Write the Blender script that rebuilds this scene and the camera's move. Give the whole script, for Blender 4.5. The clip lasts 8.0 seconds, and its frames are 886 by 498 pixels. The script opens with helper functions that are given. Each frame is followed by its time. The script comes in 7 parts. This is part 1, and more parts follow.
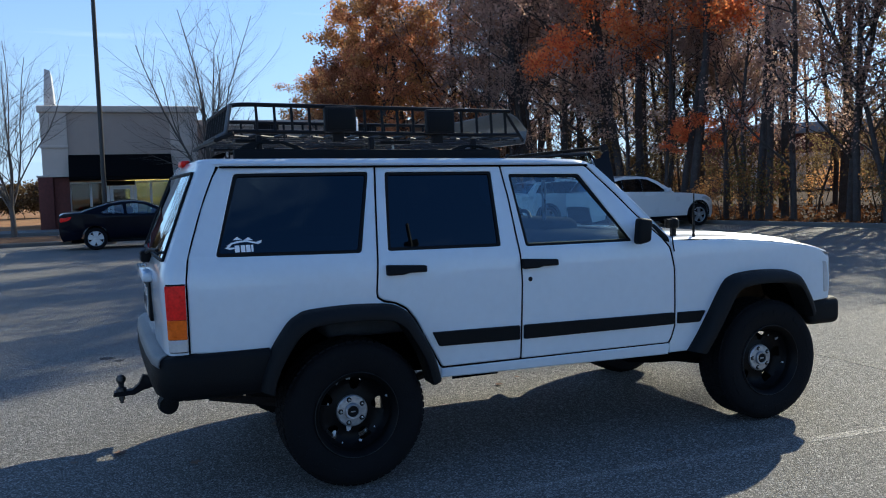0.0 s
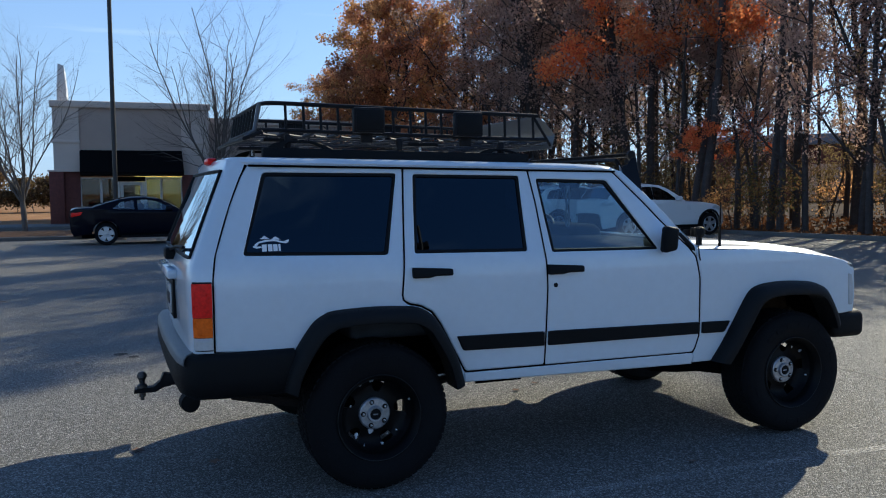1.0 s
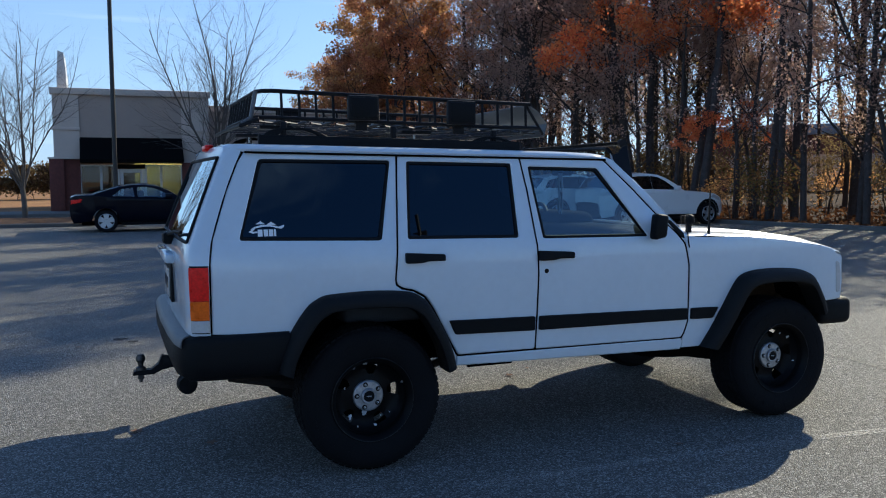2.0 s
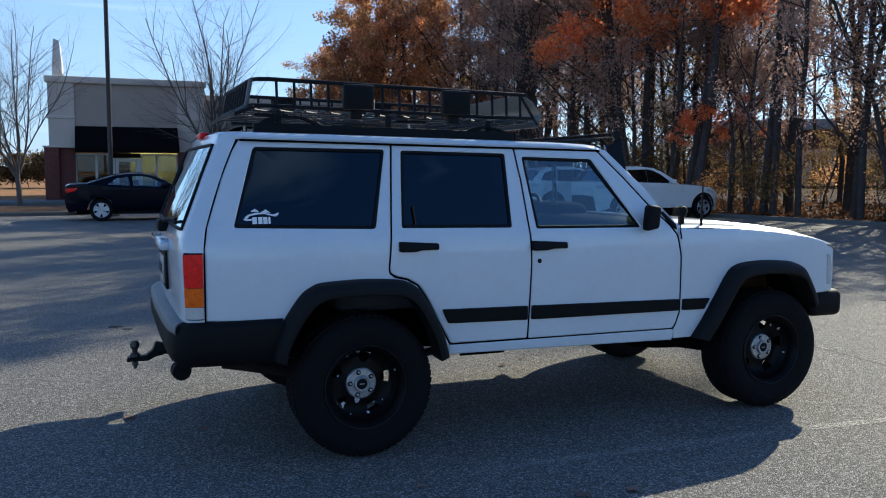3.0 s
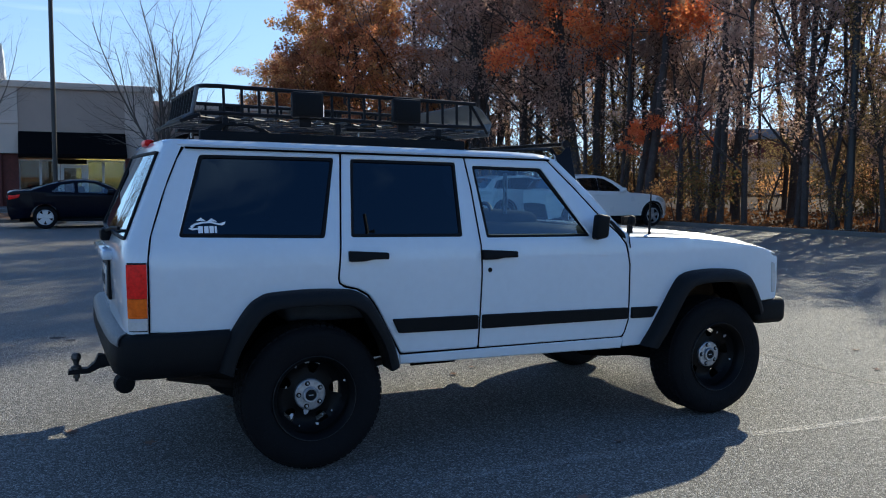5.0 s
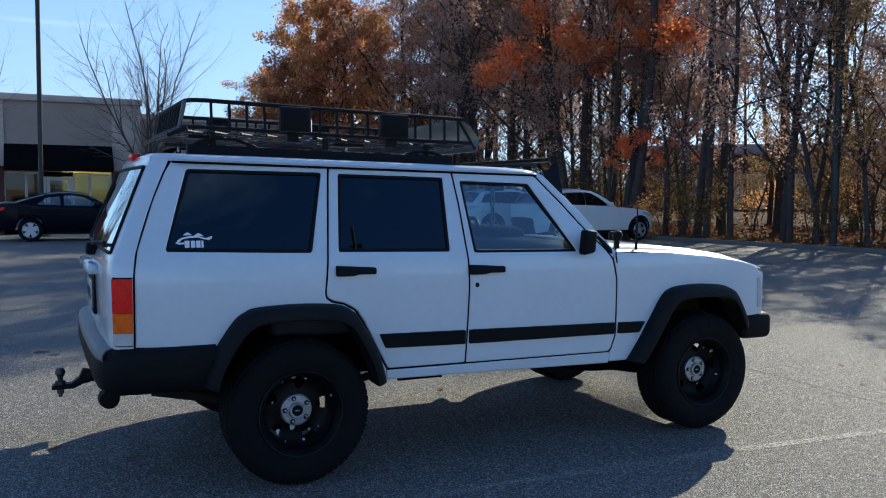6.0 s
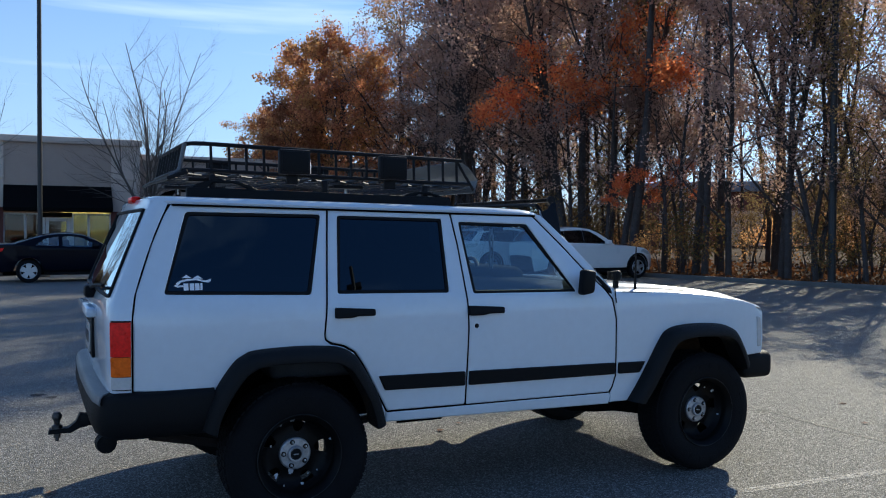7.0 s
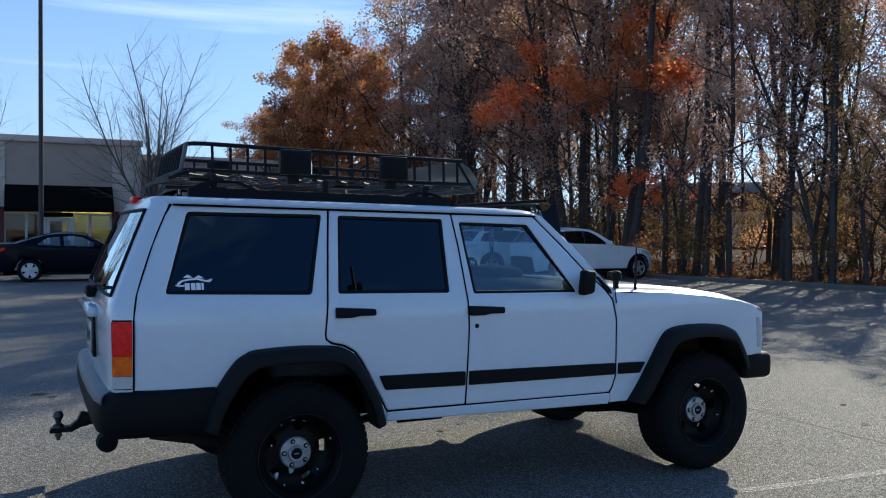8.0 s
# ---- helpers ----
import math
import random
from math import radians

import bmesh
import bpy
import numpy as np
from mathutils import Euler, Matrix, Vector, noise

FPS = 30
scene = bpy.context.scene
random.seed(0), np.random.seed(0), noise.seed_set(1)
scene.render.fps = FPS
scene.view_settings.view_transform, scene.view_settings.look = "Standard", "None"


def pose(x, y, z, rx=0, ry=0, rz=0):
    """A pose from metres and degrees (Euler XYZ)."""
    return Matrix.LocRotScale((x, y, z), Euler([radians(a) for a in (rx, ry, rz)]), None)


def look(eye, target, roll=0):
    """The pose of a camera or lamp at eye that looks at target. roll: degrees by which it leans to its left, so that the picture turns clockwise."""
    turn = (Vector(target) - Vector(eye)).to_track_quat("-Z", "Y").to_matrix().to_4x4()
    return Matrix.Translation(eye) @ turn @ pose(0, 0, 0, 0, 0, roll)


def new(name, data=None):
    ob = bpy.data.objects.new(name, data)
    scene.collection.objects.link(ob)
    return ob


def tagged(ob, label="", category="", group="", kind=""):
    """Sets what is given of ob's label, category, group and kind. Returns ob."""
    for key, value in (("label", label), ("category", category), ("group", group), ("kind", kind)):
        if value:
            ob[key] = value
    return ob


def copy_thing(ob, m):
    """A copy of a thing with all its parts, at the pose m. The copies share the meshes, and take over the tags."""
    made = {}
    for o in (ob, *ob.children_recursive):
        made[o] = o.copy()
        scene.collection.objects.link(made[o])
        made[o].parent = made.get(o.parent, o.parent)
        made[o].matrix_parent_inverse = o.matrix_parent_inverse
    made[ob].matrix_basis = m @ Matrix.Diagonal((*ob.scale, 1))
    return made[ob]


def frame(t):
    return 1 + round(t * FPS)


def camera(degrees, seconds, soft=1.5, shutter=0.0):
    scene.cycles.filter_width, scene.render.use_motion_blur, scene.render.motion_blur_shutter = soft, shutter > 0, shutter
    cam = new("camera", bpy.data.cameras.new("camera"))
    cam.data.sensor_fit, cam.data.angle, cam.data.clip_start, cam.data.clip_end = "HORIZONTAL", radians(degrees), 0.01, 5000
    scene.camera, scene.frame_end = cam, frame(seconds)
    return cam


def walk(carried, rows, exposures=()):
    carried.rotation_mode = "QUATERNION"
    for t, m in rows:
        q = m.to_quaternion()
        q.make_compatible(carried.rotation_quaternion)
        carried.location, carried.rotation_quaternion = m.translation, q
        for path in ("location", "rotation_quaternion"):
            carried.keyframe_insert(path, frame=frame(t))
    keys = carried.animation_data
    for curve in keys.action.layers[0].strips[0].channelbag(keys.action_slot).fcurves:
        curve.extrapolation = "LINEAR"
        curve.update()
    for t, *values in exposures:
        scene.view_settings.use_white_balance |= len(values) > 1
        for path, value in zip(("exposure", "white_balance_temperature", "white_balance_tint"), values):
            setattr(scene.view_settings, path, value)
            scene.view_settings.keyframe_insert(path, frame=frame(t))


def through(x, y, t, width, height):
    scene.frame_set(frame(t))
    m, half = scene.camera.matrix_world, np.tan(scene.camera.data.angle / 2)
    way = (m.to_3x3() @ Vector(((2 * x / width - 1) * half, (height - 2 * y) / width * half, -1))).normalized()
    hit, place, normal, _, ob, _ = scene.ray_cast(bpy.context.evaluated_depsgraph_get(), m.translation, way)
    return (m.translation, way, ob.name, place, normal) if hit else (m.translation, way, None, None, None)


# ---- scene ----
cam = camera(54.7, 8.0, soft=1.1)
PATH = [
    (0, (-1.146, -4.861, 1.463), (-0.401, -3.01, 1.319), -1.8),
    (0.5, (-1.214, -4.803, 1.461), (-0.479, -2.949, 1.313), -0.5),
    (1, (-1.232, -4.797, 1.464), (-0.5, -2.942, 1.328), -0.5),
    (1.5, (-1.228, -4.843, 1.462), (-0.496, -2.988, 1.313), -0.4),
    (3, (-1.227, -4.916, 1.441), (-0.487, -3.067, 1.261), 0.2),
    (3.5, (-1.218, -4.901, 1.443), (-0.433, -3.072, 1.253), 0.9),
    (4, (-1.212, -4.893, 1.447), (-0.384, -3.083, 1.257), 0.9),
    (4.5, (-1.205, -4.898, 1.448), (-0.372, -3.088, 1.276), 0.5),
    (6, (-1.203, -4.904, 1.455), (-0.336, -3.107, 1.325), 0.6),
    (6.5, (-1.205, -4.906, 1.471), (-0.333, -3.107, 1.403), 0.5),
    (7, (-1.206, -4.904, 1.47), (-0.335, -3.105, 1.429), 0.3),
    (7.5, (-1.206, -4.907, 1.473), (-0.338, -3.106, 1.436), 0.3),
    (8, (-1.21, -4.915, 1.469), (-0.34, -3.114, 1.429), 0.4),
]
EXPOSURE = ((0.0, 0.61), (0.5, 0.45), (1.0, 0.44), (1.5, 0.46), (3.0, 0.62), (4.5, 0.64), (6.0, 0.65), (6.5, 0.58), (7.5, 0.53), (8.0, 0.53))
walk(cam, [(t, look(eye, target, roll)) for t, eye, target, roll in PATH], [(t, ev, 4930, 7) for t, ev in EXPOSURE])

# ---- light: low November sun behind the woods, clear blue sky with thin cloud ----
SUN_WAY = Vector((1.36, 0.88, 1.0)).normalized()
SUN_EL = math.asin(SUN_WAY.z)
SUN_AZ = math.atan2(SUN_WAY.x, SUN_WAY.y)
world = bpy.data.worlds.new("sky")
scene.world = world
world.use_nodes = True
wn, wl = world.node_tree.nodes, world.node_tree.links
bg = wn["Background"]
sky = wn.new("ShaderNodeTexSky")
sky.sky_type, sky.sun_disc = "NISHITA", False
sky.sun_elevation, sky.sun_rotation = SUN_EL, SUN_AZ
sky.air_density, sky.dust_density, sky.ozone_density = 1.0, 0.7, 6.0
wc = wn.new("ShaderNodeTexCoord")
wm = wn.new("ShaderNodeMapping")
wm.inputs["Scale"].default_value = (1.0, 1.0, 15.0)
wz = wn.new("ShaderNodeTexNoise")
wz.inputs["Scale"].default_value, wz.inputs["Detail"].default_value = 2.6, 7.0
wr = wn.new("ShaderNodeValToRGB")
wr.color_ramp.elements[0].position, wr.color_ramp.elements[1].position = 0.53, 0.74
wr.color_ramp.elements[0].color, wr.color_ramp.elements[1].color = (0.0, 0.0, 0.0, 1), (0.65, 0.65, 0.65, 1)
# pale haze low over the horizon
ws = wn.new("ShaderNodeSeparateXYZ")
wh = wn.new("ShaderNodeMapRange")
wh.interpolation_type = "SMOOTHSTEP"
wh.inputs["From Min"].default_value, wh.inputs["From Max"].default_value = 0.0, 0.5
wh.inputs["To Min"].default_value, wh.inputs["To Max"].default_value = 0.64, 0.0
wa = wn.new("ShaderNodeMath")
wa.operation, wa.use_clamp = "ADD", True
wl.new(wc.outputs["Generated"], ws.inputs[0])
wl.new(ws.outputs["Z"], wh.inputs["Value"])
wx = wn.new("ShaderNodeMixRGB")
wx.inputs["Color2"].default_value = (6.4, 7.1, 7.2, 1)
wl.new(wc.outputs["Generated"], wm.inputs["Vector"])
wl.new(wm.outputs["Vector"], wz.inputs["Vector"])
wl.new(wz.outputs["Fac"], wr.inputs["Fac"])
wl.new(wr.outputs["Color"], wa.inputs[0])
wl.new(wh.outputs[0], wa.inputs[1])
wl.new(wa.outputs[0], wx.inputs["Fac"])
wl.new(sky.outputs["Color"], wx.inputs["Color1"])
wl.new(wx.outputs["Color"], bg.inputs["Color"])
bg.inputs["Strength"].default_value = 0.081

sun_data = bpy.data.lights.new("sun", "SUN")
sun_data.energy, sun_data.angle, sun_data.color = 4.7, radians(0.53), (1.0, 0.77, 0.45)
sun = new("sun", sun_data)
sun.matrix_world = look(SUN_WAY * 60, (0, 0, 0))

# ---- materials ----
def nodes_of(name):
    m = bpy.data.materials.new(name)
    m.use_nodes = True
    return m, m.node_tree.nodes, m.node_tree.links, m.node_tree.nodes["Principled BSDF"]


def mat(name, c, rough=0.5, metal=0.0, var=0.15, scale=6.0, bump=0.0, bscale=80.0, coat=0.0, rvar=0.1, spec=0.5, coat_rough=0.10):
    """A surface with grain and larger blotches, in the object's metres."""
    m, n, l, p = nodes_of(name)
    tc = n.new("ShaderNodeTexCoord")
    a = n.new("ShaderNodeTexNoise")
    a.inputs["Scale"].default_value, a.inputs["Detail"].default_value = scale, 6
    b = n.new("ShaderNodeTexNoise")
    b.inputs["Scale"].default_value, b.inputs["Detail"].default_value = bscale, 3
    for t in (a, b):
        l.new(tc.outputs["Object"], t.inputs["Vector"])
    add = n.new("ShaderNodeMath")
    add.operation = "ADD"
    l.new(a.outputs["Fac"], add.inputs[0])
    l.new(b.outputs["Fac"], add.inputs[1])
    ramp = n.new("ShaderNodeMapRange")
    ramp.inputs["From Min"].default_value, ramp.inputs["From Max"].default_value = 0.6, 1.4
    l.new(add.outputs[0], ramp.inputs["Value"])
    mix = n.new("ShaderNodeMixRGB")
    mix.inputs["Color1"].default_value = (*[v * (1 - var) for v in c], 1)
    mix.inputs["Color2"].default_value = (*[min(1, v * (1 + var)) for v in c], 1)
    l.new(ramp.outputs[0], mix.inputs["Fac"])
    l.new(mix.outputs[0], p.inputs["Base Color"])
    rr = n.new("ShaderNodeMapRange")
    rr.inputs["To Min"].default_value, rr.inputs["To Max"].default_value = max(0.02, rough - rvar), min(1, rough + rvar)
    l.new(a.outputs["Fac"], rr.inputs["Value"])
    l.new(rr.outputs[0], p.inputs["Roughness"])
    p.inputs["Metallic"].default_value = metal
    p.inputs["Coat Weight"].default_value = coat
    p.inputs["Coat Roughness"].default_value = coat_rough
    p.inputs["Specular IOR Level"].default_value = spec
    if bump:
        bp = n.new("ShaderNodeBump")
        bp.inputs["Strength"].default_value, bp.inputs["Distance"].default_value = bump, 0.01
        l.new(b.outputs["Fac"], bp.inputs["Height"])
        l.new(bp.outputs["Normal"], p.inputs["Normal"])
    return m


def glass(name, tint, gloss=(1.0, 1.0, 1.0), rough=0.01, ior=1.5):
    m, n, l, p = nodes_of(name)
    n.remove(p)
    tr, gl, fr, mx = (n.new("ShaderNodeBsdfTransparent"), n.new("ShaderNodeBsdfGlossy"), n.new("ShaderNodeFresnel"), n.new("ShaderNodeMixShader"))
    tr.inputs["Color"].default_value = (*tint, 1)
    gl.inputs["Roughness"].default_value = rough
    gl.inputs["Color"].default_value = (*gloss, 1)
    fr.inputs["IOR"].default_value = ior
    l.new(fr.outputs[0], mx.inputs[0])
    l.new(tr.outputs[0], mx.inputs[1])
    l.new(gl.outputs[0], mx.inputs[2])
    l.new(mx.outputs[0], n["Material Output"].inputs["Surface"])
    return m


def leaves(name, stops, through=0.45):
    """Leaf blades: each takes its own colour, and lets the sun through."""
    m, n, l, p = nodes_of(name)
    n.remove(p)
    g = n.new("ShaderNodeNewGeometry")
    r = n.new("ShaderNodeValToRGB")
    els = r.color_ramp.elements
    while len(els) < len(stops):
        els.new(0.5)
    for i, (e, c) in enumerate(zip(els, stops)):
        e.position, e.color = i / (len(stops) - 1), (*c, 1)
    oi = n.new("ShaderNodeObjectInfo")
    hs = n.new("ShaderNodeHueSaturation")
    mr = n.new("ShaderNodeMapRange")
    mr.inputs["To Min"].default_value, mr.inputs["To Max"].default_value = 0.75, 1.25
    l.new(oi.outputs["Random"], mr.inputs["Value"])
    l.new(mr.outputs[0], hs.inputs["Value"])
    d, t, x = n.new("ShaderNodeBsdfDiffuse"), n.new("ShaderNodeBsdfTranslucent"), n.new("ShaderNodeMixShader")
    x.inputs[0].default_value = through
    l.new(g.outputs["Random Per Island"], r.inputs["Fac"])
    l.new(r.outputs[0], hs.inputs["Color"])
    l.new(hs.outputs[0], d.inputs["Color"])
    l.new(hs.outputs[0], t.inputs["Color"])
    l.new(d.outputs[0], x.inputs[1])
    l.new(t.outputs[0], x.inputs[2])
    l.new(x.outputs[0], n["Material Output"].inputs["Surface"])
    return m


def asphalt_mat():
    m, n, l, p = nodes_of("asphalt")
    tc = n.new("ShaderNodeTexCoord")

    def noise_at(scale, detail=4):
        t = n.new("ShaderNodeTexNoise")
        t.inputs["Scale"].default_value, t.inputs["Detail"].default_value = scale, detail
        l.new(tc.outputs["Object"], t.inputs["Vector"])
        return t
    big_stone = n.new("ShaderNodeTexVoronoi")
    big_stone.inputs["Scale"].default_value = 70.0
    l.new(tc.outputs["Object"], big_stone.inputs["Vector"])
    vor = n.new("ShaderNodeTexVoronoi")
    vor.inputs["Scale"].default_value = 135.0
    l.new(tc.outputs["Object"], vor.inputs["Vector"])
    big, mid, fine = noise_at(0.35, 5), noise_at(3.0, 6), noise_at(140, 2)
    stone = n.new("ShaderNodeValToRGB")
    e = stone.color_ramp.elements
    e[0].position, e[0].color = 0.0, (0.062, 0.060, 0.055, 1)
    e[1].position, e[1].color = 1.0, (0.42, 0.406, 0.374, 1)
    e.new(0.62).color = (0.136, 0.131, 0.119, 1)
    sep = n.new("ShaderNodeSeparateColor")
    l.new(vor.outputs["Color"], sep.inputs[0])
    sep2 = n.new("ShaderNodeSeparateColor")
    l.new(big_stone.outputs["Color"], sep2.inputs[0])
    both = n.new("ShaderNodeMath")
    both.operation = "MULTIPLY_ADD"
    both.inputs[1].default_value = 0.16
    l.new(sep2.outputs[0], both.inputs[0])
    one = n.new("ShaderNodeMath")
    one.operation = "MULTIPLY"
    one.inputs[1].default_value = 0.84
    l.new(sep.outputs[0], one.inputs[0])
    l.new(one.outputs[0], both.inputs[2])
    l.new(both.outputs[0], stone.inputs["Fac"])
    shine = n.new("ShaderNodeMapRange")
    shine.inputs["To Min"].default_value, shine.inputs["To Max"].default_value = 0.85, 0.52
    l.new(sep.outputs[1], shine.inputs["Value"])
    l.new(shine.outputs[0], p.inputs["Roughness"])
    blot = n.new("ShaderNodeMapRange")
    blot.inputs["From Min"].default_value, blot.inputs["From Max"].default_value = 0.3, 0.7
    blot.inputs["To Min"].default_value, blot.inputs["To Max"].default_value = 0.78, 1.2
    av = n.new("ShaderNodeMath")
    av.operation = "MULTIPLY_ADD"
    av.inputs[1].default_value, av.inputs[2].default_value = 0.5, 0.25
    l.new(mid.outputs["Fac"], av.inputs[0])
    av2 = n.new("ShaderNodeMath")
    av2.operation = "MULTIPLY_ADD"
    av2.inputs[1].default_value = 0.5
    l.new(big.outputs["Fac"], av2.inputs[0])
    l.new(av.outputs[0], av2.inputs[2])
    l.new(av2.outputs[0], blot.inputs["Value"])
    mul = n.new("ShaderNodeMixRGB")
    mul.blend_type, mul.inputs["Fac"].default_value = "MULTIPLY", 1.0
    l.new(stone.outputs[0], mul.inputs["Color1"])
    l.new(blot.outputs[0], mul.inputs["Color2"])
    l.new(mul.outputs[0], p.inputs["Base Color"])
    p.inputs["Specular IOR Level"].default_value = 0.10
    hgt = n.new("ShaderNodeMath")
    hgt.operation = "SUBTRACT"
    l.new(fine.outputs["Fac"], hgt.inputs[0])
    l.new(vor.outputs["Distance"], hgt.inputs[1])
    bp = n.new("ShaderNodeBump")
    bp.inputs["Strength"].default_value, bp.inputs["Distance"].default_value = 0.8, 0.007
    l.new(hgt.outputs[0], bp.inputs["Height"])
    l.new(bp.outputs["Normal"], p.inputs["Normal"])
    return m


def worn_paint(name, c, cover):
    """Road paint worn through to the stones beneath."""
    m, n, l, p = nodes_of(name)
    p.inputs["Base Color"].default_value, p.inputs["Roughness"].default_value = (*c, 1), 0.8
    tc, a, r = n.new("ShaderNodeTexCoord"), n.new("ShaderNodeTexNoise"), n.new("ShaderNodeValToRGB")
    a.inputs["Scale"].default_value, a.inputs["Detail"].default_value, a.inputs["Roughness"].default_value = 55, 9, 0.85
    l.new(tc.outputs["Object"], a.inputs["Vector"])
    r.color_ramp.elements[0].position, r.color_ramp.elements[1].position = 1 - cover - 0.08, 1 - cover + 0.08
    l.new(a.outputs["Fac"], r.inputs["Fac"])
    l.new(r.outputs[0], p.inputs["Alpha"])
    return m


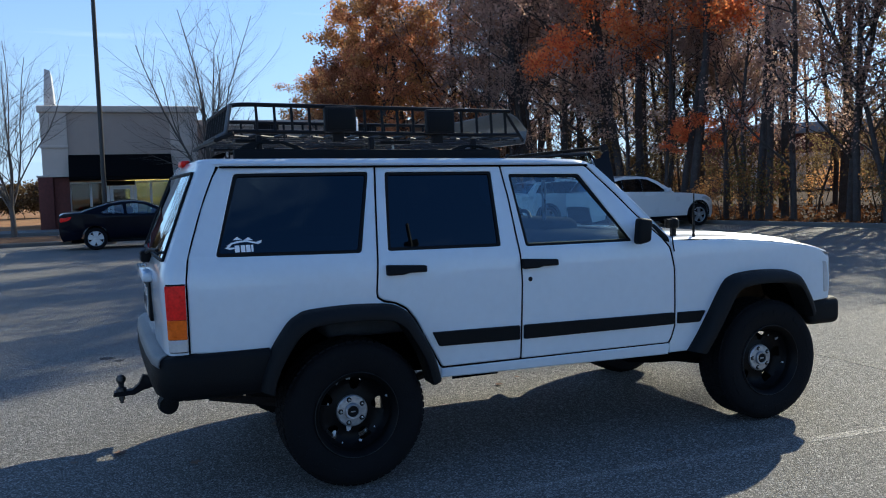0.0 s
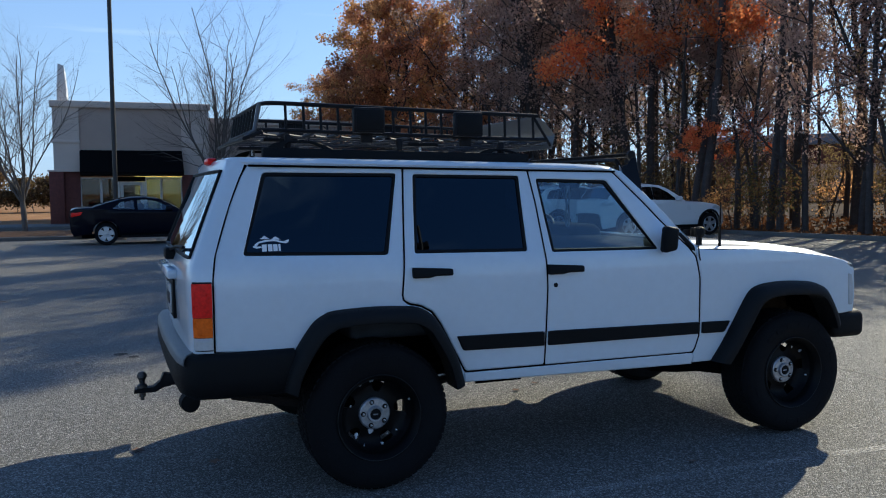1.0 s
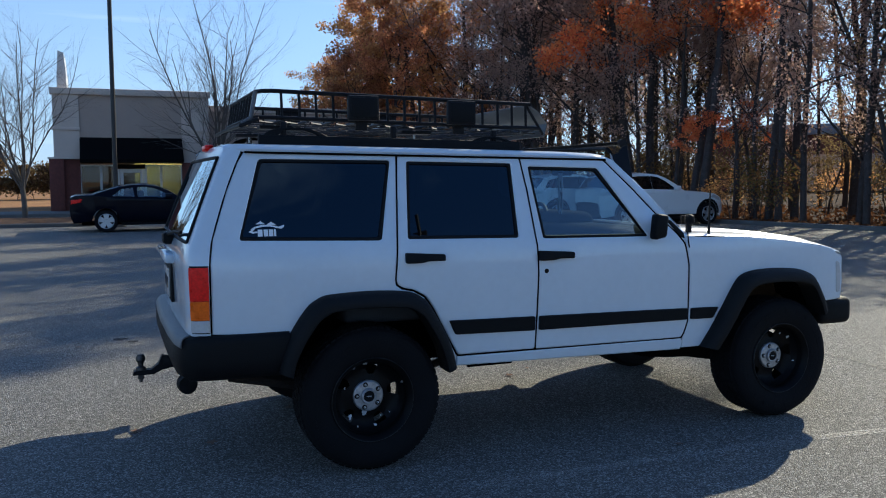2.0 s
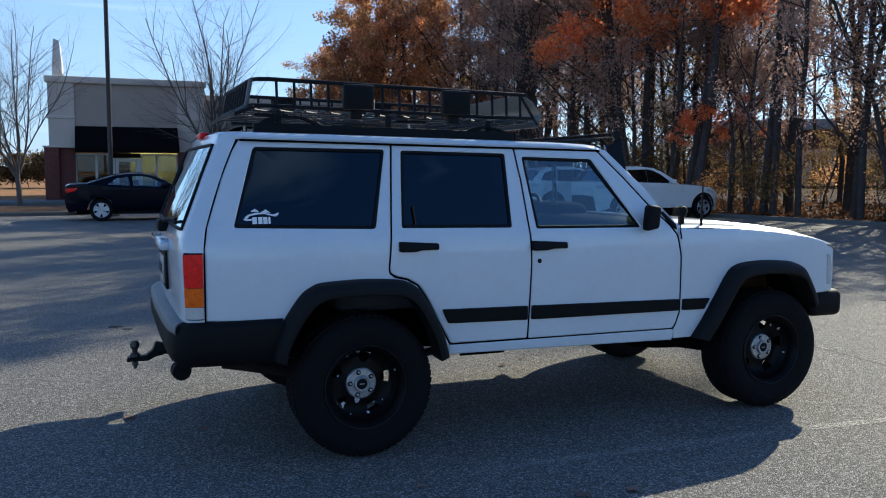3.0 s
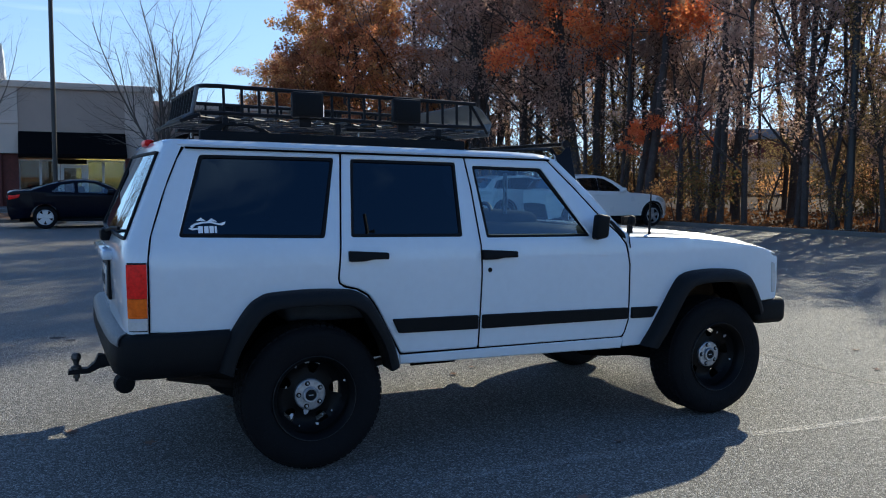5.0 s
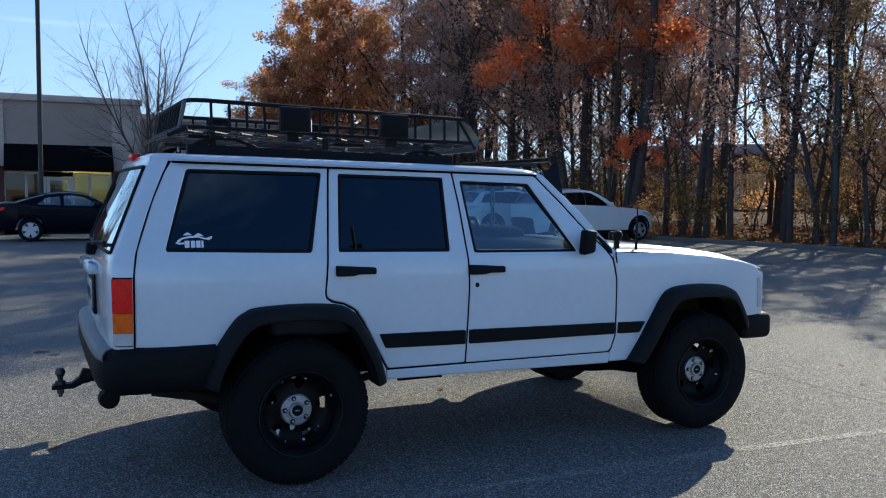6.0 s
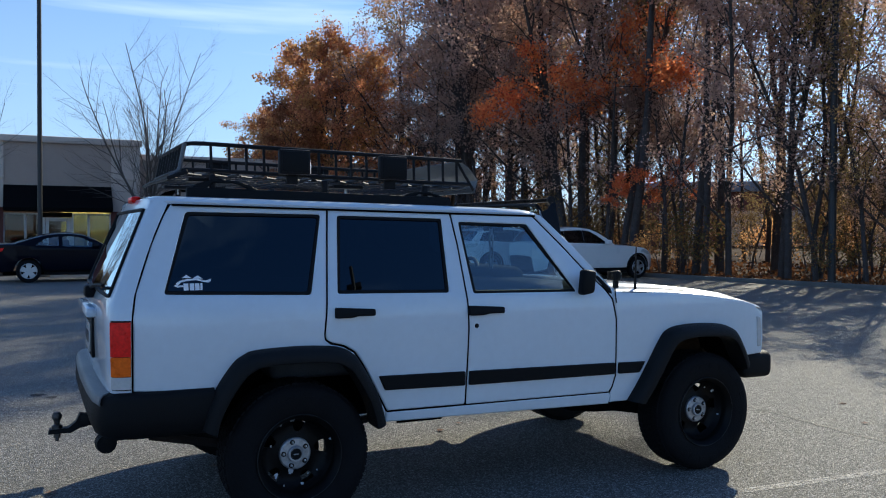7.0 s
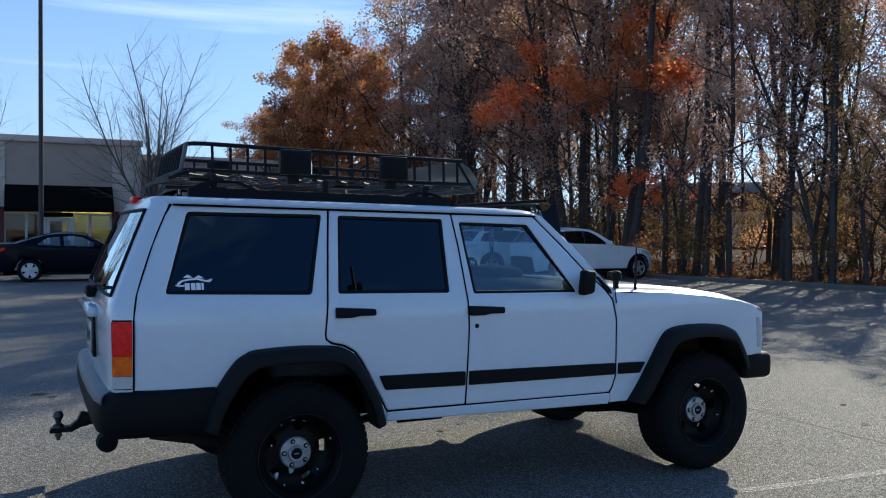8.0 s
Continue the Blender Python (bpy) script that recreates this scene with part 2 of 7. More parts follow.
M = dict(
    asphalt=asphalt_mat(),
    line=worn_paint("worn_line_paint", (0.56, 0.535, 0.48), 0.48),
    # worn as well, with the vehicle's shade put into a darker, sparser paint
    line_shade_worn=worn_paint("shaded_and_worn_paint", (0.46, 0.44, 0.40), 0.45),
    oil=worn_paint("dried_oil", (0.012, 0.012, 0.013), 0.56),
    tar=mat("crack_filler", (0.02, 0.02, 0.022), 0.7, var=0.3, bump=0.4),
    concrete=mat("kerb_concrete", (0.14, 0.132, 0.12), 0.85, var=0.3, scale=2.5, bump=0.5, bscale=70),
    litter=mat("leaf_litter", (0.045, 0.022, 0.010), 0.95, var=0.8, scale=2.2, bump=1.0, bscale=22, spec=0.05),
    mulch=mat("mulch", (0.12, 0.075, 0.045), 0.95, var=0.5, scale=4, bump=1.0, bscale=35, spec=0.1),
    field=mat("dry_field_grass", (0.30, 0.17, 0.08), 0.95, var=0.4, scale=0.4, bump=0.6, bscale=9, spec=0.05),
    white=mat("white_car_paint", (0.66, 0.725, 0.79), 0.30, var=0.035, scale=1.6, bscale=25, coat=1.0, rvar=0.06, coat_rough=0.045),
    white2=mat("pearl_white_paint", (0.80, 0.80, 0.79), 0.28, var=0.02, scale=1.5, coat=0.8, rvar=0.04),
    navy=mat("black_blue_car_paint", (0.0025, 0.0035, 0.009), 0.15, var=0.2, scale=2, coat=0.0, rvar=0.04, spec=0.13),
    plastic=mat("black_trim_plastic", (0.005, 0.0055, 0.0065), 0.62, spec=0.18, var=0.35, scale=5, bump=0.25, bscale=240),
    flare=mat("textured_flare_plastic", (0.006, 0.0065, 0.0075), 0.58, spec=0.22, var=0.3, scale=4, bump=0.3, bscale=300),
    rubber=mat("tyre_rubber", (0.008, 0.008, 0.009), 0.85, spec=0.15, var=0.35, scale=9, bump=0.3, bscale=120),
    rim=mat("black_wheel_paint", (0.004, 0.004, 0.0045), 0.45, spec=0.15, var=0.3, scale=14),
    slat=mat("grey_steel_slat", (0.030, 0.030, 0.034), 0.7, metal=0.0, var=0.25, scale=20),
    pad=mat("grey_bumper_pad", (0.10, 0.105, 0.115), 0.42, var=0.25, scale=7, bump=0.2, bscale=200),
    fairing=mat("satin_grey_sheet", (0.12, 0.12, 0.125), 0.4, metal=0.3, var=0.2, scale=8),
    edge=mat("worn_rim_edge", (0.025, 0.025, 0.025), 0.5, metal=0.4, var=0.8, scale=25),
    chip=mat("chipped_bare_metal", (0.55, 0.56, 0.58), 0.5, metal=0.0, var=0.3),
    chrome=mat("worn_chrome", (0.42, 0.43, 0.45), 0.28, metal=1.0, var=0.12, scale=30),
    cap=mat("dull_cap_metal", (0.40, 0.415, 0.44), 0.38, metal=0.7, var=0.25, scale=40),
    steel=mat("dark_steel", (0.09, 0.085, 0.08), 0.5, metal=0.8, var=0.4, scale=20, bump=0.3),
    powder=mat("black_powder_coat", (0.006, 0.006, 0.008), 0.58, spec=0.22, var=0.3, scale=12, bump=0.15, bscale=250),
    silver=mat("silver_paint", (0.55, 0.56, 0.58), 0.35, metal=0.7, var=0.1),
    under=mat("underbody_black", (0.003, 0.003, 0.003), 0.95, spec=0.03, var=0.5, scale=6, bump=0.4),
    rust=mat("rusty_underbody", (0.018, 0.012, 0.009), 0.9, var=0.6, scale=9, bump=0.5),
    mud=mat("dried_mud", (0.05, 0.032, 0.018), 0.95, spec=0.05, var=0.6, scale=9, bump=0.6, bscale=60),
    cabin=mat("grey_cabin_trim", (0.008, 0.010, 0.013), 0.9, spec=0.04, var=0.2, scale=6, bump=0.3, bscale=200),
    seat=mat("grey_seat_cloth", (0.07, 0.075, 0.085), 0.9, spec=0.1, var=0.25, scale=8, bump=0.5, bscale=150),
    belt=mat("shiny_ribbon", (0.40, 0.43, 0.47), 0.3, metal=0.6, var=0.3, scale=20),
    tint=glass("privacy_glass", (0.008, 0.011, 0.022), (0.75, 0.87, 1.0), ior=1.62),
    clear=glass("clear_glass", (0.74, 0.87, 0.90), ior=2.45),
    shop=glass("shop_glass", (0.45, 0.5, 0.5)),
    red=mat("red_lamp_plastic", (0.80, 0.012, 0.008), 0.3, var=0.3, scale=30, coat=0.04, spec=0.25),
    amber=mat("amber_lamp_plastic", (0.95, 0.15, 0.003), 0.3, var=0.3, scale=30, coat=0.04, spec=0.25),
    pale=mat("clear_lamp_plastic", (0.55, 0.56, 0.56), 0.2, var=0.1, scale=18, coat=0.5),
    sticker=mat("white_vinyl", (0.85, 0.86, 0.87), 0.5, var=0.03),
    stucco=mat("grey_stucco", (0.43, 0.35, 0.285), 0.9, var=0.1, scale=1.2, bump=0.4, bscale=60),
    stone=mat("pale_stucco", (0.62, 0.53, 0.44), 0.9, var=0.1, scale=1.2, bump=0.4, bscale=60),
    brick=mat("dark_red_brick", (0.13, 0.045, 0.035), 0.85, var=0.35, scale=9, bump=0.5, bscale=40),
    mortar=mat("mortar", (0.2, 0.17, 0.15), 0.9, var=0.2),
    awning=mat("black_awning", (0.005, 0.005, 0.0055), 0.9, var=0.3, spec=0.08, bump=0.2, bscale=40),
    frame=mat("white_aluminium_frame", (0.6, 0.6, 0.58), 0.5, var=0.08),
    glow=mat("yellow_shop_wall", (0.62, 0.5, 0.14), 0.9, var=0.15, scale=1.5),
    pole=mat("dark_bronze_pole", (0.025, 0.024, 0.023), 0.5, var=0.25, scale=4),
    bark=mat("grey_brown_bark", (0.068, 0.056, 0.050), 0.95, var=0.5, scale=5, bump=1.0, bscale=28),
    bark_pale=mat("grey_smooth_bark", (0.12, 0.10, 0.082), 0.9, var=0.3, scale=6, bump=0.5, bscale=40),
    metal_sheet=mat("grey_sheet_metal", (0.25, 0.26, 0.28), 0.5, var=0.1, scale=0.5),
    l_rust=leaves("rust_oak_leaves", ((0.38, 0.21, 0.10), (0.64, 0.34, 0.13), (0.76, 0.47, 0.18), (0.52, 0.27, 0.12)), 0.66),
    l_russet=leaves("russet_oak_leaves", ((0.36, 0.17, 0.10), (0.60, 0.28, 0.14), (0.74, 0.40, 0.18), (0.50, 0.22, 0.12)), 0.66),
    l_brown=leaves("brown_oak_leaves", ((0.42, 0.285, 0.22), (0.51, 0.35, 0.26), (0.57, 0.40, 0.29), (0.46, 0.30, 0.235)), 0.62),
    l_gold=leaves("gold_and_olive_leaves", ((0.20, 0.15, 0.075), (0.34, 0.235, 0.10), (0.42, 0.31, 0.12), (0.30, 0.175, 0.10)), 0.62),
    l_red=leaves("orange_red_leaves", ((0.64, 0.18, 0.08), (0.90, 0.40, 0.14), (0.87, 0.31, 0.11), (0.64, 0.16, 0.08)), 0.72),
    l_under=leaves("withered_undergrowth_leaves", ((0.10, 0.07, 0.045), (0.17, 0.115, 0.06), (0.24, 0.17, 0.07), (0.13, 0.085, 0.06)), 0.5),
    l_shrub=leaves("shrub_leaves", ((0.09, 0.10, 0.035), (0.20, 0.165, 0.065), (0.25, 0.135, 0.055), (0.15, 0.09, 0.045)), 0.45),
    l_pine=leaves("pine_needles", ((0.04, 0.065, 0.035), (0.06, 0.09, 0.045), (0.08, 0.11, 0.06)), 0.3),
    l_litter=leaves("litter_leaves", ((0.09, 0.045, 0.025), (0.19, 0.085, 0.035), (0.28, 0.13, 0.05), (0.13, 0.07, 0.045)), 0.3),
    l_fallen=leaves("fallen_leaf", ((0.26, 0.19, 0.15), (0.34, 0.27, 0.22), (0.20, 0.13, 0.10)), 0.1),
)

# ---- building blocks ----
def finish(name, bm, material, parent=None, label="", smooth=30):
    me = bpy.data.meshes.new(name)
    bm.to_mesh(me)
    bm.free()
    me.materials.append(M[material])
    if smooth:
        me.shade_smooth()
        me.set_sharp_from_angle(angle=radians(smooth))
    ob = new(name, me)
    if parent is not None:
        ob.parent = parent
    if label:
        ob["label"] = label
    return ob


def part(name, bm, material, parent, label="", smooth=30):
    return finish(name, bm, material, parent, label, smooth)


def thing(name, label, category, at=None, group="", kind=""):
    ob = new(name)
    if at is not None:
        ob.matrix_world = at
    return tagged(ob, label, category, group, kind)


def box(x0, x1, y0, y1, z0, z1, bevel=0.0, bm=None, seg=2):
    bm = bm or bmesh.new()
    got = bmesh.ops.create_cube(bm, size=1.0)["verts"]
    for v in got:
        v.co = Vector(((x0 + x1) / 2 + v.co.x * (x1 - x0), (y0 + y1) / 2 + v.co.y * (y1 - y0), (z0 + z1) / 2 + v.co.z * (z1 - z0)))
    if bevel:
        es = list({e for v in got for e in v.link_edges})
        bmesh.ops.bevel(bm, geom=es, offset=bevel, segments=seg, affect="EDGES", profile=0.5)
    return bm


def ring_frame(d):
    d = d.normalized()
    up = Vector((0, 0, 1)) if abs(d.z) < 0.9 else Vector((1, 0, 0))
    a = d.cross(up).normalized()
    return a, d.cross(a).normalized()


def tube(pts, r, n=8, bm=None, closed=False):
    """A round bar along a polyline; r one radius or one a point."""
    bm = bm or bmesh.new()
    pts = [Vector(p) for p in pts]
    rs = r if isinstance(r, (list, tuple)) else [r] * len(pts)
    rings = []
    a = None
    for i, p in enumerate(pts):
        if closed:
            d = pts[(i + 1) % len(pts)] - pts[i - 1]
        else:
            d = pts[min(i + 1, len(pts) - 1)] - pts[max(i - 1, 0)]
        d.normalize()
        if a is None:
            a, b = ring_frame(d)
        else:
            a = (a - d * a.dot(d)).normalized()
            b = d.cross(a).normalized()
        rings.append([bm.verts.new(p + (a * math.cos(2 * math.pi * k / n) + b * math.sin(2 * math.pi * k / n)) * rs[i]) for k in range(n)])
    m = len(rings)
    for i in range(m if closed else m - 1):
        q, w = rings[i], rings[(i + 1) % m]
        for k in range(n):
            bm.faces.new((q[k], q[(k + 1) % n], w[(k + 1) % n], w[k]))
    if not closed:
        bm.faces.new(rings[0][::-1])
        bm.faces.new(rings[-1])
    return bm


def lathe(prof, axis_y=True, n=40, bm=None, centre=(0, 0, 0), closed=False):
    """Turns (radius, along) points round the y axis (or z)."""
    bm = bm or bmesh.new()
    c = Vector(centre)
    cols = []
    for k in range(n):
        a = 2 * math.pi * k / n
        cols.append([bm.verts.new(c + (Vector((r * math.cos(a), s, r * math.sin(a))) if axis_y else Vector((r * math.cos(a), r * math.sin(a), s)))) for r, s in prof])
    for k in range(n):
        p, q = cols[k], cols[(k + 1) % n]
        for i in range(len(prof) if closed else len(prof) - 1):
            j = (i + 1) % len(prof)
            bm.faces.new((p[i], p[j], q[j], q[i]))
    bmesh.ops.recalc_face_normals(bm, faces=bm.faces)
    return bm


def grid(rows, bm=None, closed=False):
    """A skin over rows of points."""
    bm = bm or bmesh.new()
    vs = [[bm.verts.new(p) for p in r] for r in rows]
    for r, s in zip(vs, vs[1:]):
        n = len(r)
        for k in range(n if closed else n - 1):
            j = (k + 1) % n
            bm.faces.new((r[k], r[j], s[j], s[k]))
    return bm


def thicken(bm, t):
    bmesh.ops.recalc_face_normals(bm, faces=bm.faces)
    bmesh.ops.solidify(bm, geom=bm.faces[:], thickness=t)
    return bm


def rounded(pts, r, n=4):
    """Polygon corners cut round with radius r."""
    out = []
    k = len(pts)
    for i in range(k):
        p, a, b = Vector(pts[i]), Vector(pts[i - 1]), Vector(pts[(i + 1) % k])
        u, v = (a - p), (b - p)
        d = min(r, u.length * 0.45, v.length * 0.45)
        s, e = p + u.normalized() * d, p + v.normalized() * d
        for j in range(n + 1):
            t = j / n
            out.append(tuple((s * (1 - t) ** 2 + p * 2 * t * (1 - t) + e * t * t)))
    return out


def side_panel(outer, holes, hw, s, flange=0.02, lift=0.0, edge=0.006, zs=(), xs=()):
    """A body panel cut from a side skin y = s * hw(x, z): outline and holes in (x, z), with rolled edges."""
    bm = bmesh.new()
    edges = []
    for poly in (outer, *holes):
        vs = [bm.verts.new((x, 0, z)) for x, z in poly]
        for i in range(len(vs)):
            edges.append(bm.edges.new((vs[i], vs[(i + 1) % len(vs)])))
    bmesh.ops.triangle_fill(bm, use_beauty=True, use_dissolve=False, edges=edges, normal=(0, -1, 0))
    if edge:
        bmesh.ops.inset_region(bm, faces=bm.faces[:], thickness=edge, use_boundary=True, use_even_offset=True)
    rim = {v for e in bm.edges if e.is_boundary for v in e.verts}
    for v in rim:
        v.co.y = 7.0
    for z in zs:
        bmesh.ops.bisect_plane(bm, geom=bm.verts[:] + bm.edges[:] + bm.faces[:], plane_co=(0, 0, z), plane_no=(0, 0, 1), dist=1e-5)
    for x in xs:
        bmesh.ops.bisect_plane(bm, geom=bm.verts[:] + bm.edges[:] + bm.faces[:], plane_co=(x, 0, 0), plane_no=(1, 0, 0), dist=1e-5)
    for v in bm.verts:
        v.co.y = s * (hw(v.co.x, v.co.z) + lift - (0.004 if v.co.y > 5 else 0.0))
    if flange:
        be = [e for e in bm.edges if e.is_boundary]
        got = bmesh.ops.extrude_edge_only(bm, edges=be)["geom"]
        for v in got:
            if isinstance(v, bmesh.types.BMVert):
                v.co.y -= s * flange
    bmesh.ops.recalc_face_normals(bm, faces=bm.faces)
    cen = sum((f.normal.y * f.calc_area() for f in bm.faces))
    if cen * s < 0:
        bmesh.ops.reverse_faces(bm, faces=bm.faces)
    return bm


def plate(poly, axis, at, thick, bm=None):
    """A flat plate: outline in the two axes left over by axis (0 x, 1 y, 2 z), at a place on it, with thickness."""
    bm = bm or bmesh.new()
    def co(p, d):
        q = [p[0], p[1]]
        q.insert(axis, at + d)
        return q
    a = [bm.verts.new(co(p, 0)) for p in poly]
    b = [bm.verts.new(co(p, thick)) for p in poly]
    n = len(poly)
    fs = [bm.faces.new(a), bm.faces.new(b[::-1])]
    for i in range(n):
        fs.append(bm.faces.new((a[i], b[i], b[(i + 1) % n], a[(i + 1) % n])))
    bmesh.ops.recalc_face_normals(bm, faces=fs)
    return bm


def lerp(a, b, t):
    return a + (b - a) * t


def table(rows):
    xs, ys = [r[0] for r in rows], [r[1] for r in rows]
    return lambda v: float(np.interp(v, xs, ys))

# ---- ground, kerbs, woods floor ----
def edge_x(y):
    """The kerb between the car park and the woods."""
    return 18.7 - 0.2 * (y - 10)


def sheet(name, pts, z, material, label, category, kind="structure", cut=0):
    bm = bmesh.new()
    vs = [bm.verts.new((x, y, z)) for x, y in pts]
    bm.faces.new(vs)
    if cut:
        bmesh.ops.subdivide_edges(bm, edges=bm.edges[:], cuts=cut, use_grid_fill=True)
    bmesh.ops.recalc_face_normals(bm, faces=bm.faces)
    if sum(f.normal.z for f in bm.faces) < 0:
        bmesh.ops.reverse_faces(bm, faces=bm.faces)
    return tagged(finish(name, bm, material, smooth=0), label, category, kind=kind)


sheet("ground", [(-1500, -1500), (1500, -1500), (1500, 1500), (-1500, 1500)], -0.02, "field", "dry tan field grass round the car park", "ground")
sheet("car_park", [(-160, -160), (edge_x(-45) + 20, -160), (edge_x(-45), -45), (edge_x(34), 34), (5, 36.2), (-160, 36.2)], 0.0, "asphalt", "weathered grey asphalt car park with pale stones", "road")

# woods floor: uneven, covered with fallen leaves
rows = []
for j in range(60):
    y = -45 + j * 2.0
    row = []
    for i in range(26):
        x = edge_x(y) + 0.16 + i * 2.0
        h = 0.06 + 0.9 * min(1, i / 25) * 0.6 + 0.10 * noise.noise((x * 0.3, y * 0.3, 0)) * min(1, i / 2)
        row.append((x, y, h))
    rows.append(row)
tagged(finish("woods_floor", grid(rows), "litter", smooth=60), "woodland floor covered with orange-brown fallen leaves", "ground", kind="structure")


def kerb(name, pts, w=0.15, h=0.13, label="worn pale concrete kerb along the asphalt"):
    """A kerb with a rounded top edge along a line; the outside lies to the right of it."""
    sec = [(0.0, -0.05), (0.0, h - 0.03), (0.03, h), (w, h), (w, -0.05)]
    rows = []
    for i, p in enumerate(pts):
        a, b = Vector(pts[max(i - 1, 0)]), Vector(pts[min(i + 1, len(pts) - 1)])
        d = (b - a).normalized()
        nrm = Vector((d.y, -d.x))
        rows.append([(p[0] + nrm.x * o, p[1] + nrm.y * o, z) for o, z in sec])
    bm = grid(rows)
    bmesh.ops.recalc_face_normals(bm, faces=bm.faces)
    return tagged(finish(name, bm, "concrete", smooth=40), label, "kerb", kind="structure")


kerb("kerb", [(edge_x(y), y) for y in range(-45, 35, 1)])

# worn bay line beside the vehicle and others farther off; the near stretch has the vehicle's shade put into its paint
for x0, x1, y, tilt, m in ((0.3, 2.45, -1.262, -0.016, "line_shade_worn"), (2.45, 9.0, -1.207, -0.066, "line")):
    bm = bmesh.new()
    n = 30
    rows = [[(lerp(x0, x1, i / n), y + tilt * (lerp(x0, x1, i / n) - 1.2) + o + 0.004 * noise.noise((i, o * 9, 0)), 0.004) for o in (-0.036, 0.036)] for i in range(n + 1)]
    grid(rows, bm)
    tagged(finish("bay_line", bm, m, smooth=0), "worn faded white paint line on the asphalt", "marking", kind="structure")

# a crack that crosses the asphalt ahead of the vehicle
rows = []
for i in range(60):
    y = 1.6 - i * 0.09
    x = 4.24 + 0.035 * noise.noise((y * 2.3, 1, 0)) + 0.02 * noise.noise((y * 9, 2, 0)) + 0.02 * y
    w = 0.010 + 0.006 * noise.noise((y * 5, 3, 0))
    rows.append([(x - w, y, 0.004), (x + w, y, 0.004)])
tagged(finish("asphalt_crack", grid(rows), "tar", smooth=0), "thin dark crack across the asphalt", "crack", kind="structure")

# dark oil spots behind the vehicle, and flecks of paint left from an old marking
def patch(name, x, y, rx, ry, turn, material, label, category, seed):
    g = random.Random(seed)
    bm = bmesh.new()
    n = 22
    bm.faces.new([bm.verts.new((rx * (1 + g.uniform(-0.18, 0.18)) * math.cos(2 * math.pi * i / n), ry * (1 + g.uniform(-0.18, 0.18)) * math.sin(2 * math.pi * i / n), 0.004)) for i in range(n)])
    ob = tagged(finish(name, bm, material, smooth=0), label, category, kind="structure")
    ob.matrix_world = pose(x, y, 0, 0, 0, turn)


for i, (x, y, rx, ry) in enumerate(((-1.14, 3.46, 0.065, 0.06), (-1.03, 3.29, 0.05, 0.05), (-2.6, 6.5, 0.08, 0.07))):
    patch("oil_stain", x, y, rx, ry, 20 * i, "oil", "dark dried oil stain on the asphalt", "stain", 300 + i)
for i, (x, y, rx, ry, turn) in enumerate(((-1.32, 1.58, 0.08, 0.03, 12), (1.16, -1.26, 0.09, 0.03, -5))):
    patch("paint_fleck", x, y, rx, ry, turn, "line_shade_worn", "worn fleck of white paint on the asphalt", "marking", 320 + i)

# ---- the white off-road vehicle ----
HW = table(((0.40, 0.832), (0.55, 0.848), (0.75, 0.860), (0.93, 0.866), (1.03, 0.866), (1.09, 0.860), (1.13, 0.849), (1.17, 0.836), (1.30, 0.797), (1.45, 0.752), (1.56, 0.722), (1.60, 0.708), (1.66, 0.68)))


def hw_suv(x, z):
    t = HW(z - 0.012) * 0.25 + HW(z) * 0.5 + HW(z + 0.012) * 0.25
    if x > 2.1:
        t -= 0.022 * (x - 2.1) ** 2
    if x < -0.45:
        t -= 0.10 * (x + 0.45) ** 2
    return t


ZS = (0.6, 0.75, 0.88, 0.97, 1.04, 1.08, 1.11, 1.14, 1.18, 1.3, 1.45, 1.54, 1.58)
ROOF_Z = lambda x: 1.590 - 0.0142 * (x + 0.4)
AX_R, AX_F, HUB_Z, TYRE_R = -0.02, 2.556, 0.366, 0.362

suv = thing("off_road_vehicle", "white boxy four-door off-road vehicle, lifted, with black flares, parked on asphalt", "car")


